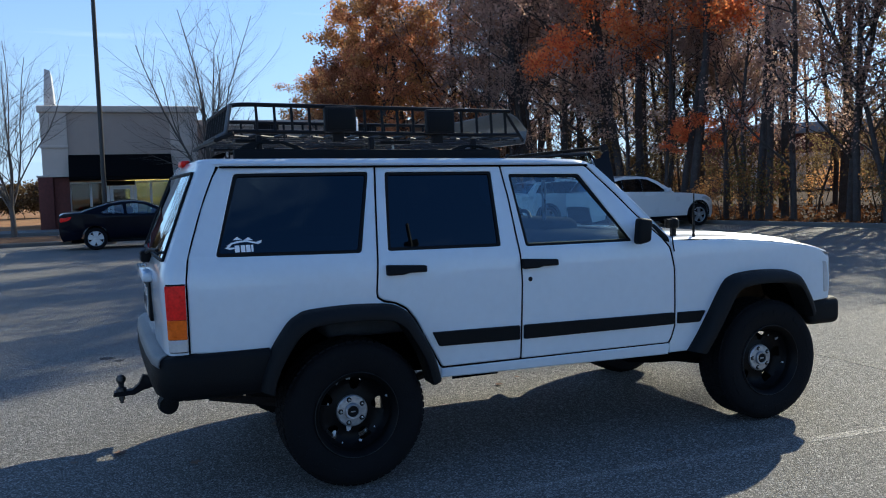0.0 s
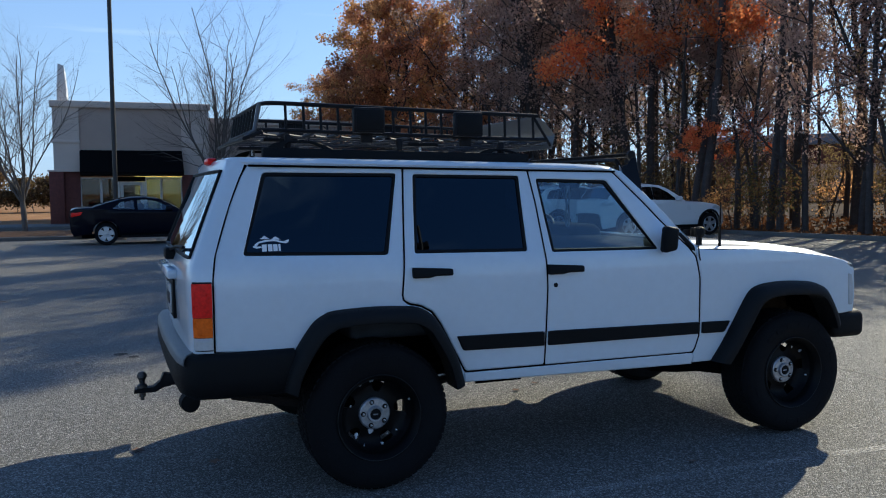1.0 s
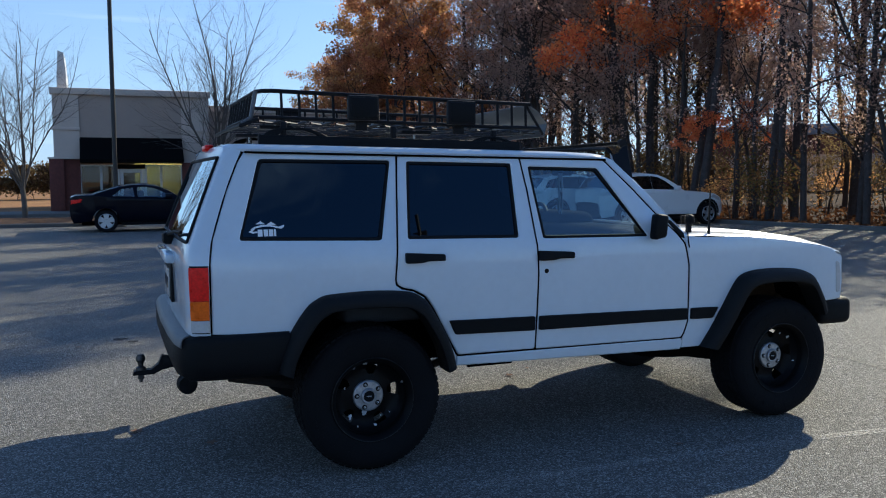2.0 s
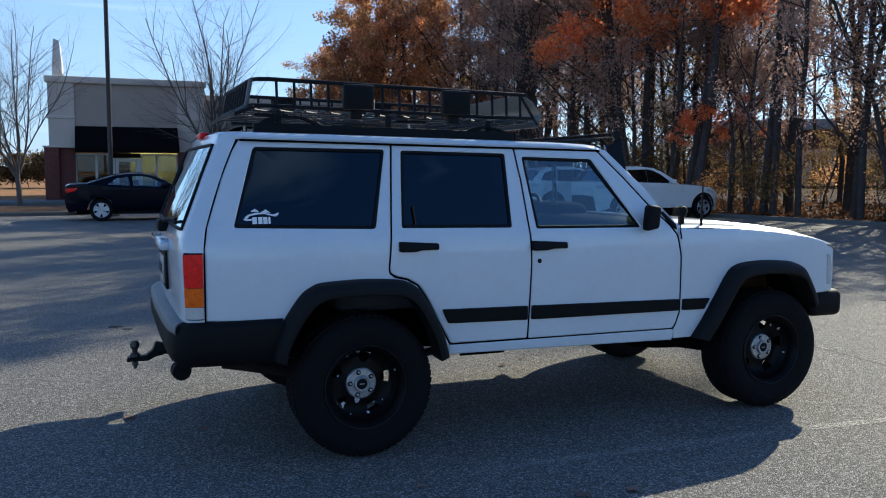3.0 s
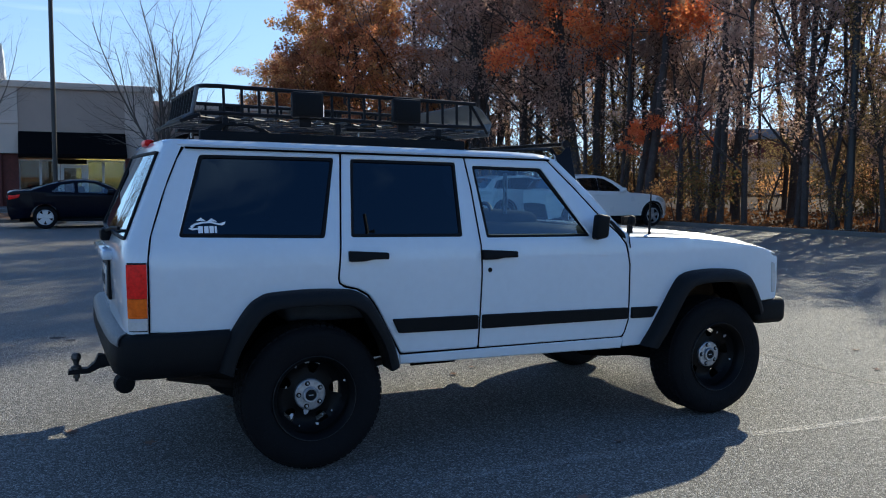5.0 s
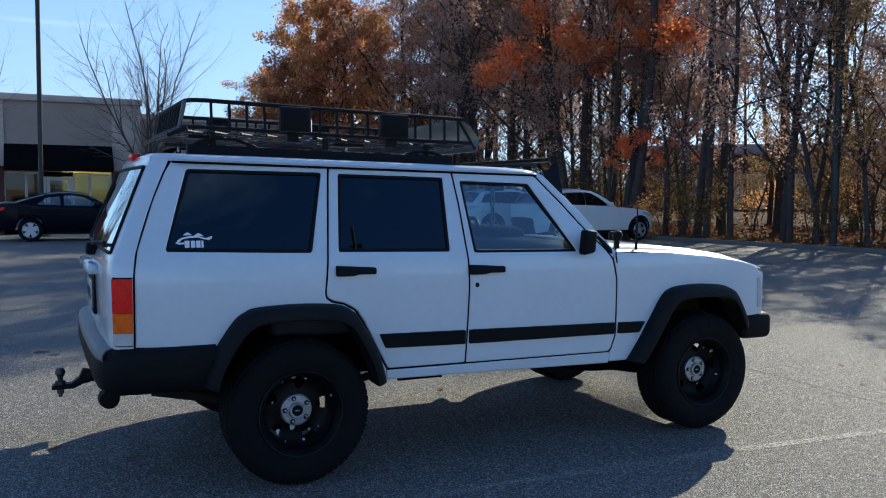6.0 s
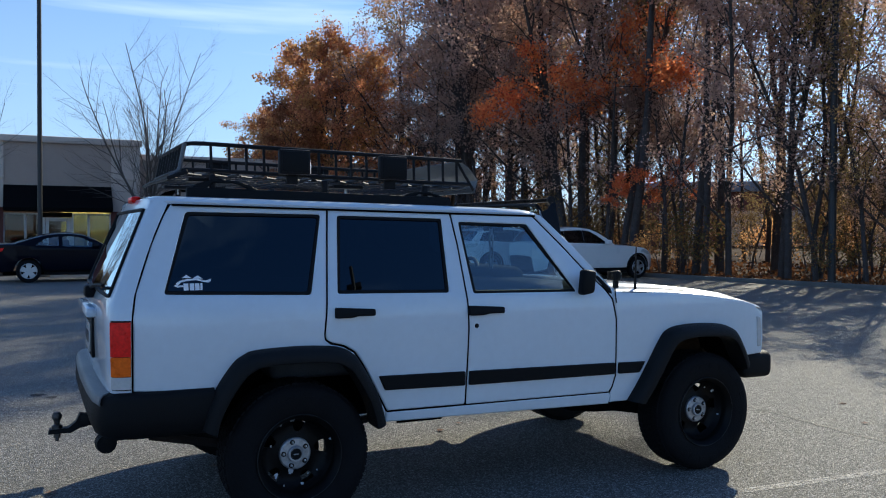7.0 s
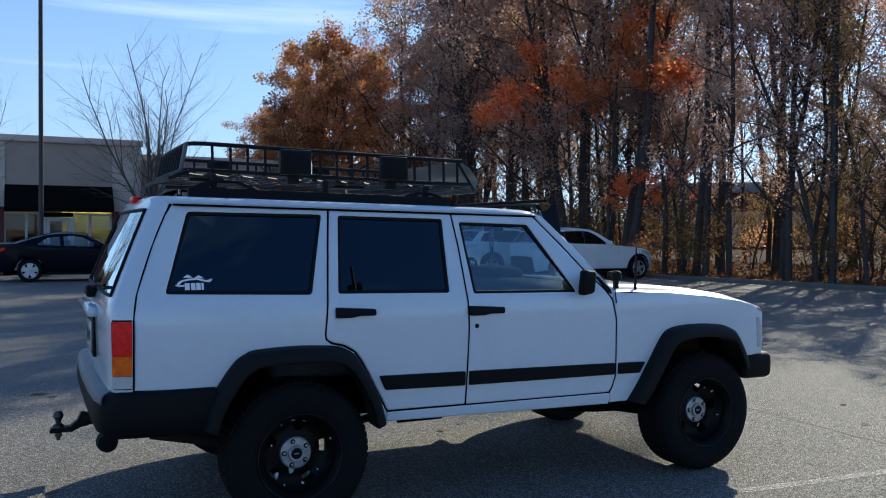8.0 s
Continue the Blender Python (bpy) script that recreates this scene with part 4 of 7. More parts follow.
for s in (-1, 1):
    bm = grid([[(lerp(1.442, 1.818, t), s * (lerp(0.706, 0.842, t)), lerp(1.572, 1.180, t)), (lerp(1.455, 1.83, t), s * lerp(0.68, 0.81, t), lerp(1.600, 1.17, t)), screen_pt(t, s)] for t in (0, 0.25, 0.5, 0.75, 1)])
    part("pillar_face", bm, "white", suv, smooth=60)

# tailgate: wraps round the rear corners
XR = table(((0.70, -0.885), (1.03, -0.897), (1.10, -0.894), (1.15, -0.876), (1.58, -0.700), (1.62, -0.682), (1.645, -0.655)))
XSEAM = table([(z, x - 0.009) for x, z in SEAM] + [(1.66, -0.60)])
COLS = ((1.0, 0.0), (0.997, 0.28), (0.985, 0.52), (0.962, 0.70), (0.93, 0.80), (0.88, 0.87), (0.83, 0.905), (0.60, 0.955), (0.30, 0.988), (0.0, 1.0))
def gate_pt(z, f, b, s, out=0.0):
    h = hw_suv(XSEAM(z), z) + out * (f > 0.9)
    return (lerp(XSEAM(z), XR(z) - 0.015, b) - out, s * f * h, z)
ZG = (0.735, 0.80, 0.95, 1.05, 1.10, 1.135, 1.165, 1.25, 1.35, 1.45, 1.53, 1.565, 1.60, 1.628)
bm = bmesh.new()
cols = [(f, b, -1) for f, b in COLS] + [(f, b, 1) for f, b in COLS[-2::-1]]
vs = [[bm.verts.new(gate_pt(z, f, b, s)) for f, b, s in cols] for z in ZG]
for i in range(len(ZG) - 1):
    for k in range(len(cols) - 1):
        if 6 <= i <= 10 and 5 <= k <= len(cols) - 7:
            continue
        bm.faces.new((vs[i][k], vs[i][k + 1], vs[i + 1][k + 1], vs[i + 1][k]))
gate = part("tailgate", thicken(bm, 0.012), "white", suv, "white tailgate with raked rear glass", smooth=40)
gcols = cols[5:-5]
bm = grid([[gate_pt(z, f, b, s, 0.004) for f, b, s in gcols] for z in ZG[6:12]])
part("rear_glass", bm, "tint", gate, "dark rear glass that mirrors bare trees", smooth=60)
loop = [gate_pt(ZG[6], *c, 0.004) for c in gcols] + [gate_pt(z, *gcols[-1], 0.004) for z in ZG[7:11]] + [gate_pt(ZG[11], *c, 0.004) for c in gcols[::-1]] + [gate_pt(z, *gcols[0], 0.004) for z in ZG[10:6:-1]]
part("rear_glass_seal", tube(loop, 0.009, 6, closed=True), "plastic", gate)
part("rear_wiper", tube([(-0.918, -0.05, 1.165), (-0.902, -0.30, 1.195), (-0.888, -0.56, 1.205)], 0.009, 6), "plastic", gate, "black rear wiper")
part("wiper_motor_cover", box(-0.945, -0.88, -0.10, 0.02, 1.115, 1.18, 0.015), "plastic", gate)
part("gate_handle", box(-0.955, -0.90, -0.36, 0.36, 1.035, 1.085, 0.015), "white", gate, "white handle bar above the plate")
part("plate_recess", box(-0.920, -0.900, -0.23, 0.23, 0.82, 1.02, 0.005), "plastic", gate)
part("number_plate", box(-0.927, -0.919, -0.15, 0.15, 0.84, 0.99, 0.003), "pale", gate, "pale number plate")
for k in range(6):
    part("plate_bar", box(-0.9295, -0.9265, -0.11 + k * 0.038, -0.085 + k * 0.038, 0.885, 0.945), "navy", gate)
part("high_brake_lamp", box(-0.715, -0.665, -0.09, 0.09, 1.612, 1.648, 0.012), "red", gate, "red high brake lamp")
# tail lamps: red over amber over clear
for s in (-1, 1):
    lamp = part("tail_lamp", grid([[gate_pt(z, f, b, s, 0.002) for f, b in COLS[:4]] for z in (0.748, 0.756, 0.9, 1.055, 1.063)]), "plastic", suv, "tail lamp in red, amber and clear bands", smooth=50)
    for nm, z0, z1, m in (("red_lens", 0.902, 1.056, "red"), ("amber_lens", 0.812, 0.900, "amber"), ("clear_lens", 0.755, 0.810, "pale")):
        rows = [[gate_pt(lerp(z0, z1, i / 3), f, b, s, 0.012) for f, b in ((1.0, -0.07), (1.0, 0.10), *COLS[1:3], (0.968, 0.66))] for i in range(4)]
        part(nm, thicken(grid(rows), 0.004), m, lamp, smooth=50)

# rear bumper: wraps forward to the flares
path = [(-0.43, -0.868), (-0.60, -0.872), (-0.78, -0.868), (-0.85, -0.850), (-0.89, -0.80), (-0.908, -0.70), (-0.915, -0.45), (-0.918, 0)]
path = path + [(x, -y) for x, y in path[-2::-1]]
sec = ((-0.05, 0.738), (0.0, 0.738), (0.016, 0.728), (0.022, 0.705), (0.024, 0.62), (0.014, 0.555), (-0.012, 0.528), (-0.07, 0.520))
rows = []
for i, (x, y) in enumerate(path):
    a, b = Vector(path[max(i - 1, 0)]), Vector(path[min(i + 1, len(path) - 1)])
    d = (b - a).normalized()
    nrm = Vector((-d.y, d.x)) * -1
    if nrm.dot(Vector((x - 0.2, y))) < 0:
        nrm = -nrm
    k = 1.0 + 0.9 * min(1, max(0, (-0.83 - x) / 0.08))
    drop = 0.018 * min(1, max(0, (-0.85 - x) / 0.08))
    rows.append([(x + nrm.x * o * (k if o > 0 else 1), y + nrm.y * o * (k if o > 0 else 1), z - drop) for o, z in sec])
bm = grid(rows)
bmesh.ops.recalc_face_normals(bm, faces=bm.faces)
part("rear_bumper", bm, "plastic", suv, "black plastic rear bumper", smooth=45)

rows = []
for i, (x, y) in enumerate(path):
    if abs(y) < 0.82 and x < -0.86:
        n = Vector((x + 0.62, y * 0.25)).normalized()
        rows.append([(x + n.x * o, y + n.y * o, z) for o, z in ((-0.04, 0.744), (0.026, 0.732), (0.042, 0.716), (0.048, 0.690), (0.040, 0.682))])
bm = grid(rows)
part("bumper_bar", thicken(bm, 0.006), "pad", suv, "grey pad on the black rear bumper", smooth=45)

# front bumper with end caps
part("front_bumper", box(3.07, 3.20, -0.62, 0.62, 0.565, 0.695, 0.02, seg=3), "silver", suv, "dark front bumper")
for s in (-1, 1):
    bm = box(2.93, 3.215, min(s * 0.60, s * 0.815), max(s * 0.60, s * 0.815), 0.530, 0.700, 0.045, seg=4)
    for v in bm.verts:
        if abs(v.co.y) > 0.7:
            v.co.x -= 0.03 * (v.co.x > 3.1)
    part("bumper_end", bm, "plastic", suv, "black bumper end cap", smooth=50)

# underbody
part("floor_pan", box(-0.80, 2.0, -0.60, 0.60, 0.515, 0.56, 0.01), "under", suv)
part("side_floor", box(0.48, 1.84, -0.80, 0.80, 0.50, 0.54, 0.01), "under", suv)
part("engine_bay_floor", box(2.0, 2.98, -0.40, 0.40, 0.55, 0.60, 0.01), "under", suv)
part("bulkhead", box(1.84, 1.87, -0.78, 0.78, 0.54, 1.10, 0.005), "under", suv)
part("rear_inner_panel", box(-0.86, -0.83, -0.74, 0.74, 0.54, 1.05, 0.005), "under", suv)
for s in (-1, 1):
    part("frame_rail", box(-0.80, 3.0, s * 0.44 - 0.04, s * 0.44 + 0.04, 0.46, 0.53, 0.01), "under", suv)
    part("leaf_spring", tube([(-0.68, s * 0.56, 0.47), (-0.35, s * 0.56, 0.40), (AX_R, s * 0.56, 0.375), (0.3, s * 0.56, 0.42), (0.6, s * 0.56, 0.49)], 0.022, 6), "rust", suv)
    part("shock_absorber", tube([(AX_R - 0.08, s * 0.50, 0.33), (AX_R - 0.18, s * 0.42, 0.55)], 0.025, 8), "steel", suv)
    part("coil_spring", tube([(AX_F + 0.055 * math.cos(a * 0.7), s * 0.44 + 0.055 * math.sin(a * 0.7), 0.42 + 0.0045 * a) for a in range(58)], 0.008, 5), "steel", suv)
part("rear_axle", tube([(AX_R, -0.66, HUB_Z), (AX_R, 0.66, HUB_Z)], 0.038, 12), "rust", suv)
part("front_axle", tube([(AX_F, -0.66, HUB_Z), (AX_F, 0.66, HUB_Z)], 0.036, 12), "rust", suv)
for x, y in ((AX_R, 0.05), (AX_F, 0.25)):
    part("differential", lathe([(0.0, -0.12), (0.09, -0.10), (0.12, 0), (0.09, 0.10), (0, 0.12)], n=20, centre=(x, y, HUB_Z)), "rust", suv)
part("drive_shaft", tube([(0.08, 0.05, 0.40), (1.25, 0.03, 0.50)], 0.032, 10), "steel", suv)
part("exhaust_pipe", tube([(1.5, -0.25, 0.47), (0.5, -0.30, 0.46), (0.25, -0.48, 0.52), (-0.30, -0.50, 0.53), (-0.72, -0.52, 0.50), (-0.80, -0.55, 0.49)], 0.026, 10), "under", suv, "dark exhaust pipe")
part("muffler", lathe([(0, -0.3), (0.085, -0.28), (0.09, 0), (0.085, 0.28), (0, 0.3)], n=18, centre=(0, 0, 0)), "rust", suv).matrix_world = pose(0.85, -0.30, 0.50, 0, 0, 90) @ Matrix.Diagonal((1, 1, 0.6, 1))
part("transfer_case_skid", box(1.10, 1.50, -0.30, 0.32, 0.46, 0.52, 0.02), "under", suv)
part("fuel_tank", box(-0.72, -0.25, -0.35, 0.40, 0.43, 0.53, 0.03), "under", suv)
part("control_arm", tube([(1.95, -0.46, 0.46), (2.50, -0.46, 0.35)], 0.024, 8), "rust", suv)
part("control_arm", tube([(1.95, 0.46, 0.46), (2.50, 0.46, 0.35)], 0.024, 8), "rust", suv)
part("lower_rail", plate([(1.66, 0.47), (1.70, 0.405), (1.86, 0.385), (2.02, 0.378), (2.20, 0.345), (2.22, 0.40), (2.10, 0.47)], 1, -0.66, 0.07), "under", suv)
# far-side plate added to close a sunlit notch in the ground shadow
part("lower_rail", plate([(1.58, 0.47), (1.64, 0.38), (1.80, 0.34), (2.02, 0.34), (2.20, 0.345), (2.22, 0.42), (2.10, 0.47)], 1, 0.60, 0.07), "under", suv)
part("steering_link", tube([(2.36, -0.62, 0.40), (2.40, 0.10, 0.37), (2.42, 0.60, 0.40)], 0.016, 8), "rust", suv)
part("spring_seat", box(2.46, 2.64, -0.60, -0.44, 0.40, 0.44, 0.01), "rust", suv)
part("sill_pinch", box(0.52, 0.78, -0.80, -0.79, 0.468, 0.496, 0.002), "under", suv)

part("inner_fender", plate([(2.18, 0.60), (2.30, 0.84), (2.60, 0.87), (2.80, 0.80), (2.86, 0.62), (2.70, 0.58)], 1, -0.52, 0.02), "mud", suv, "muddy inner fender")
part("inner_brace", tube([(2.66, -0.70, 0.72), (2.78, -0.72, 0.62), (2.84, -0.74, 0.54)], 0.022, 6), "mud", suv)
# tow hitch, ball and plug
hitch = part("tow_hitch", box(-0.96, -0.62, -0.03, 0.03, 0.455, 0.515, 0.006), "powder", suv, "black steel tow hitch with drop mount")
hitch.matrix_world = pose(0, 0, -0.022)
bm = plate([(-0.93, 0.515), (-0.965, 0.522), (-0.985, 0.480), (-1.02, 0.452), (-1.112, 0.448), (-1.118, 0.425), (-1.01, 0.425), (-0.965, 0.447), (-0.93, 0.452)], 1, -0.028, 0.056)
part("ball_mount", bm, "powder", hitch)
part("tow_ball", lathe([(0.0, 0.548), (0.016, 0.545), (0.0255, 0.528), (0.0255, 0.516), (0.016, 0.500), (0.013, 0.482), (0.026, 0.474), (0.027, 0.449)], axis_y=False, n=20, centre=(-1.075, 0, -0.01)), "steel", hitch)
part("ball_nut", lathe([(0.0, 0.425), (0.017, 0.425), (0.017, 0.400), (0.010, 0.398), (0.010, 0.383), (0, 0.383)], axis_y=False, n=6, centre=(-1.075, 0, 0)), "steel", hitch)
part("hitch_pin", tube([(-0.87, -0.06, 0.485), (-0.87, 0.06, 0.485)], 0.008, 8), "chrome", hitch)
part("trailer_plug", lathe([(0.0, -0.06), (0.046, -0.055), (0.053, -0.01), (0.047, 0.0), (0.053, 0.01), (0.044, 0.04), (0.032, 0.06), (0.0, 0.065)], n=18, centre=(-0.86, -0.32, 0.405)), "plastic", suv, "black round trailer plug")
part("plug_bracket", box(-0.88, -0.82, -0.34, -0.30, 0.44, 0.53, 0.004), "steel", suv)
part("bumper_bracket", tube([(-0.80, -0.50, 0.515), (-0.70, -0.52, 0.47), (-0.50, -0.52, 0.465)], 0.014, 6), "under", suv)

# aerial and ditch light at the bonnet's edge
aer = part("aerial", tube([(2.058, -0.80, 1.11), (2.064, -0.795, 1.22), (2.072, -0.79, 1.385)], [0.009, 0.007, 0.0035], 6), "plastic", suv, "short black whip aerial")
part("aerial_base", lathe([(0.0, 0.035), (0.010, 0.033), (0.018, 0.012), (0.024, 0.0)], axis_y=False, n=14, centre=(2.053, -0.80, 1.098)), "plastic", aer)
dl = part("ditch_light", box(1.920, 1.972, -0.795, -0.730, 1.180, 1.245, 0.022, seg=3), "plastic", suv, "small round black auxiliary light on a bracket", smooth=40)

part("light_bracket", box(1.930, 1.958, -0.775, -0.748, 1.11, 1.19, 0.004), "plastic", dl)
for k in range(5):
    part("cooling_fin", box(1.904, 1.932, -0.788 + k * 0.0125, -0.783 + k * 0.0125, 1.187, 1.238, 0.001), "plastic", dl)
part("light_lens", box(1.9705, 1.9745, -0.778, -0.747, 1.198, 1.227, 0.001), "pale", dl)
part("light_cable", tube([(1.915, -0.785, 1.20), (1.885, -0.83, 1.16), (1.868, -0.862, 1.10), (1.872, -0.868, 1.06)], 0.004, 5), "plastic", dl)

# light bar over the windscreen on its side brackets
bar = part("light_bar", box(1.562, 1.600, -0.60, 0.60, 1.646, 1.670, 0.007), "powder", suv, "long black light bar above the windscreen")
for k in range(4):
    part("cooling_fin", box(1.553, 1.564, -0.58, 0.58, 1.649 + k * 0.0052, 1.6505 + k * 0.0052), "powder", bar)
part("bar_lens", box(1.599, 1.603, -0.58, 0.58, 1.649, 1.667, 0.002), "pale", bar)
for s in (-1, 1):
    bm = plate([(1.558, 1.640), (1.585, 1.645), (1.556, 1.585), (1.566, 1.450), (1.540, 1.445), (1.462, 1.540), (1.452, 1.588), (1.53, 1.602)], 1, s * 0.655, 0.006)
    for v in bm.verts:
        if v.co.z < 1.595:
            v.co.y += s * (0.090 - 0.27 * (v.co.z - 1.46))
    part("bar_bracket", bm, "powder", bar)
    part("bar_end", lathe([(0.0, -0.012), (0.026, -0.01), (0.026, 0.01), (0, 0.012)], n=16, centre=(1.581, s * 0.61, 1.657)), "powder", bar)

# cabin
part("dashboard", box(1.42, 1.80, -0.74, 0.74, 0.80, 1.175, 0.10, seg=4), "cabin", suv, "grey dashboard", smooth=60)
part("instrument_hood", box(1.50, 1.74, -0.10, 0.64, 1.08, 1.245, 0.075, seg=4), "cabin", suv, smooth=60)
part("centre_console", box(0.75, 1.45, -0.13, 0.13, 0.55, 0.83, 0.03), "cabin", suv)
for y in (-0.38, 0.38):
    st = part("front_seat", box(0.98, 1.46, y - 0.25, y + 0.25, 0.72, 0.88, 0.06, seg=3), "seat", suv, "grey cloth front seat", smooth=60)
    bm = box(0.88, 1.03, y - 0.245, y + 0.245, 0.80, 1.36, 0.06, seg=3)
    for v in bm.verts:
        v.co.x -= 0.22 * (v.co.z - 0.8)
    part("backrest", bm, "seat", st, smooth=60)
    part("head_restraint", box(0.74, 0.85, y - 0.13, y + 0.13, 1.36, 1.53, 0.045, seg=3), "seat", st, smooth=60)
part("rear_bench", box(-0.10, 0.38, -0.62, 0.62, 0.70, 0.86, 0.05, seg=3), "seat", suv, smooth=60)
bm = box(-0.22, -0.08, -0.62, 0.62, 0.80, 1.24, 0.05, seg=3)
part("rear_backrest", bm, "seat", suv, smooth=60)
sw = part("steering_wheel", tube([(1.50 - 0.07 * math.sin(a + 3.14), 0.38 + 0.185 * math.cos(a), 1.12 + 0.165 * math.sin(a)) for a in [i * 0.2618 for i in range(24)]], 0.014, 8, closed=True), "plastic", suv, "black steering wheel", smooth=60)
part("wheel_hub", tube([(1.50, 0.38, 1.12), (1.66, 0.38, 1.04)], [0.07, 0.03], 12), "plastic", sw)
for a in (0, 2.6, 0.54):
    part("spoke", tube([(1.505, 0.38, 1.12), (1.50 + 0.07 * math.sin(a), 0.38 + 0.18 * math.cos(a), 1.12 + 0.16 * math.sin(a))], 0.013, 6), "plastic", sw)
mr = part("interior_mirror", box(1.535, 1.558, -0.09, 0.15, 1.475, 1.535, 0.01), "plastic", suv, "interior mirror with hanging ribbons")
for y0, y1 in ((-0.02, 0.002), (0.012, 0.038)):
    bm = grid([[(1.525 + 0.004 * math.sin(i * 1.3 + y0 * 90), lerp(y0, y1, f) + 0.003 * math.sin(i * 0.9), 1.49 - i * 0.026) for f in (0, 0.5, 1)] for i in range(11)])
    part("hanging_ribbon", thicken(bm, 0.003), "belt", mr, "shiny ribbon hung from the mirror", smooth=60)
part("mirror_stalk", tube([(1.555, 0.03, 1.52), (1.585, 0.03, 1.535)], 0.008, 6), "plastic", mr)
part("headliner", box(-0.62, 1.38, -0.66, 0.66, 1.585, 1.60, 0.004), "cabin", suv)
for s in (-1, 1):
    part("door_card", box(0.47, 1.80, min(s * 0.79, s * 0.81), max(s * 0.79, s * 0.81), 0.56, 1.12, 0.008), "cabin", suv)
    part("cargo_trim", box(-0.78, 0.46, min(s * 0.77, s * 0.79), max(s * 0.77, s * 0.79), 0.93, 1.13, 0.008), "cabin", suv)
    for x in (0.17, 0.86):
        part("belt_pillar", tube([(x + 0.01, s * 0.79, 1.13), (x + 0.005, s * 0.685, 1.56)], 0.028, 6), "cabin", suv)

# sticker on the quarter glass: a fish outline over four plain blocks
stk = part("glass_sticker", side_panel([(-0.604, 1.212), (-0.585, 1.204), (-0.560, 1.207), (-0.562, 1.214), (-0.585, 1.213), (-0.595, 1.222), (-0.575, 1.235), (-0.54, 1.243), (-0.50, 1.244), (-0.46, 1.234), (-0.432, 1.243), (-0.436, 1.231), (-0.448, 1.224), (-0.47, 1.228), (-0.50, 1.236), (-0.535, 1.235), (-0.57, 1.228)], [], hw_suv, -1, flange=0, lift=-0.0065, edge=0), "sticker", suv, "white sticker of a fish over plain blocks")
for k, (x, w) in enumerate(((-0.560, 0.022), (-0.532, 0.020), (-0.508, 0.020), (-0.484, 0.010))):
    part("sticker_block", side_panel([(x, 1.190), (x + w, 1.190), (x + w, 1.222), (x, 1.222)], [], hw_suv, -1, flange=0, lift=-0.0065, edge=0), "sticker", stk)
for x, w, z in ((-0.545, 0.045, 1.256), (-0.495, 0.05, 1.252)):
    part("sticker_peak", side_panel([(x - w / 2, z - 0.009), (x, z + 0.006), (x + w / 2, z - 0.009)], [], hw_suv, -1, flange=0, lift=-0.0065, edge=0), "sticker", stk)

# ---- roof basket ----
rack = thing("roof_basket", "black steel roof basket with work lamps on the roof rails", "roof rack")
RT = lambda x: 1.900 - 0.020 * (x + 0.45)
RB = lambda x: 1.768 - 0.020 * (x + 0.45)
YN, YF = -0.555, 0.50
# rims: rounded rear corners, open towards the fairing in front
def rim_path(zf, xr, xf, c):
    p = [(xf, YN), (0.4, YN), (xr + c, YN), (xr + c * 0.3, YN + c * 0.35), (xr, YN + c), (xr, 0), (xr, YF - c), (xr + c * 0.3, YF - c * 0.35), (xr + c, YF), (0.4, YF), (xf, YF)]
    return [(x, y, zf(x)) for x, y in p]
part("top_rail", tube(rim_path(RT, -0.50, 1.01, 0.08), 0.011, 8), "powder", rack)
part("bottom_rail", tube(rim_path(RB, -0.525, 1.06, 0.08), 0.011, 8), "powder", rack)
part("floor_rim", tube([(-0.50, YN, RB(-0.6) - 0.01), (-0.585, YN + 0.03, RB(-0.6) - 0.045), (-0.60, 0, RB(-0.6) - 0.045), (-0.585, YF - 0.03, RB(-0.6) - 0.045), (-0.50, YF, RB(-0.6) - 0.01)], 0.010, 8), "powder", rack)
posts = [-0.388, -0.298, -0.212, -0.122, -0.035, 0.085, 0.17, 0.264, 0.349, 0.436, 0.53, 0.625, 0.715, 0.807, 0.894, 0.98]
for x in posts:
    for y in (YN, YF):
        part("post", tube([(x + 0.004, y, RB(x)), (x, y, RT(x))], 0.0075, 6), "powder", rack)
for k in range(9):
    y = YN + 0.12 + k * 0.1015
    part("rear_post", tube([(-0.525, y, RB(-0.525)), (-0.50, y, RT(-0.50))], 0.0075, 6), "powder", rack)
# rear corner post; its pale grey stands in for the light on it
part("corner_strap", tube([(-0.506, YN + 0.045, RT(-0.5)), (-0.532, YN + 0.045, RB(-0.52)), (-0.578, YN + 0.04, RB(-0.6) - 0.035)], 0.0115, 6), "fairing", rack, "rear corner post, the light on it put into its pale grey")
# floor: cross bars with long slats over them
for k in range(13):
    x = -0.51 + k * 0.128
    part("floor_bar", tube([(x, YN, RB(x) - 0.012), (x, YF, RB(x) - 0.012)], 0.009, 6), "slat", rack)
for k in range(7):
    y = YN + 0.08 + k * 0.149
    bm = box(-0.52, 1.08, y - 0.010, y + 0.010, -0.003, 0.003)
    for v in bm.verts:
        v.co.z += RB(v.co.x) - 0.024
    part("floor_slat", bm, "slat", rack, "grey steel floor slat")
for k in range(12):
    x = -0.50 + k * 0.132
    for y0, y1 in ((YN + 0.02, YN + 0.2), (-0.12, 0.1)):
        part("floor_brace", tube([(x, y0, RB(x) - 0.02), (x + 0.12, y1, RB(x) - 0.02)], 0.006, 5), "slat", rack)
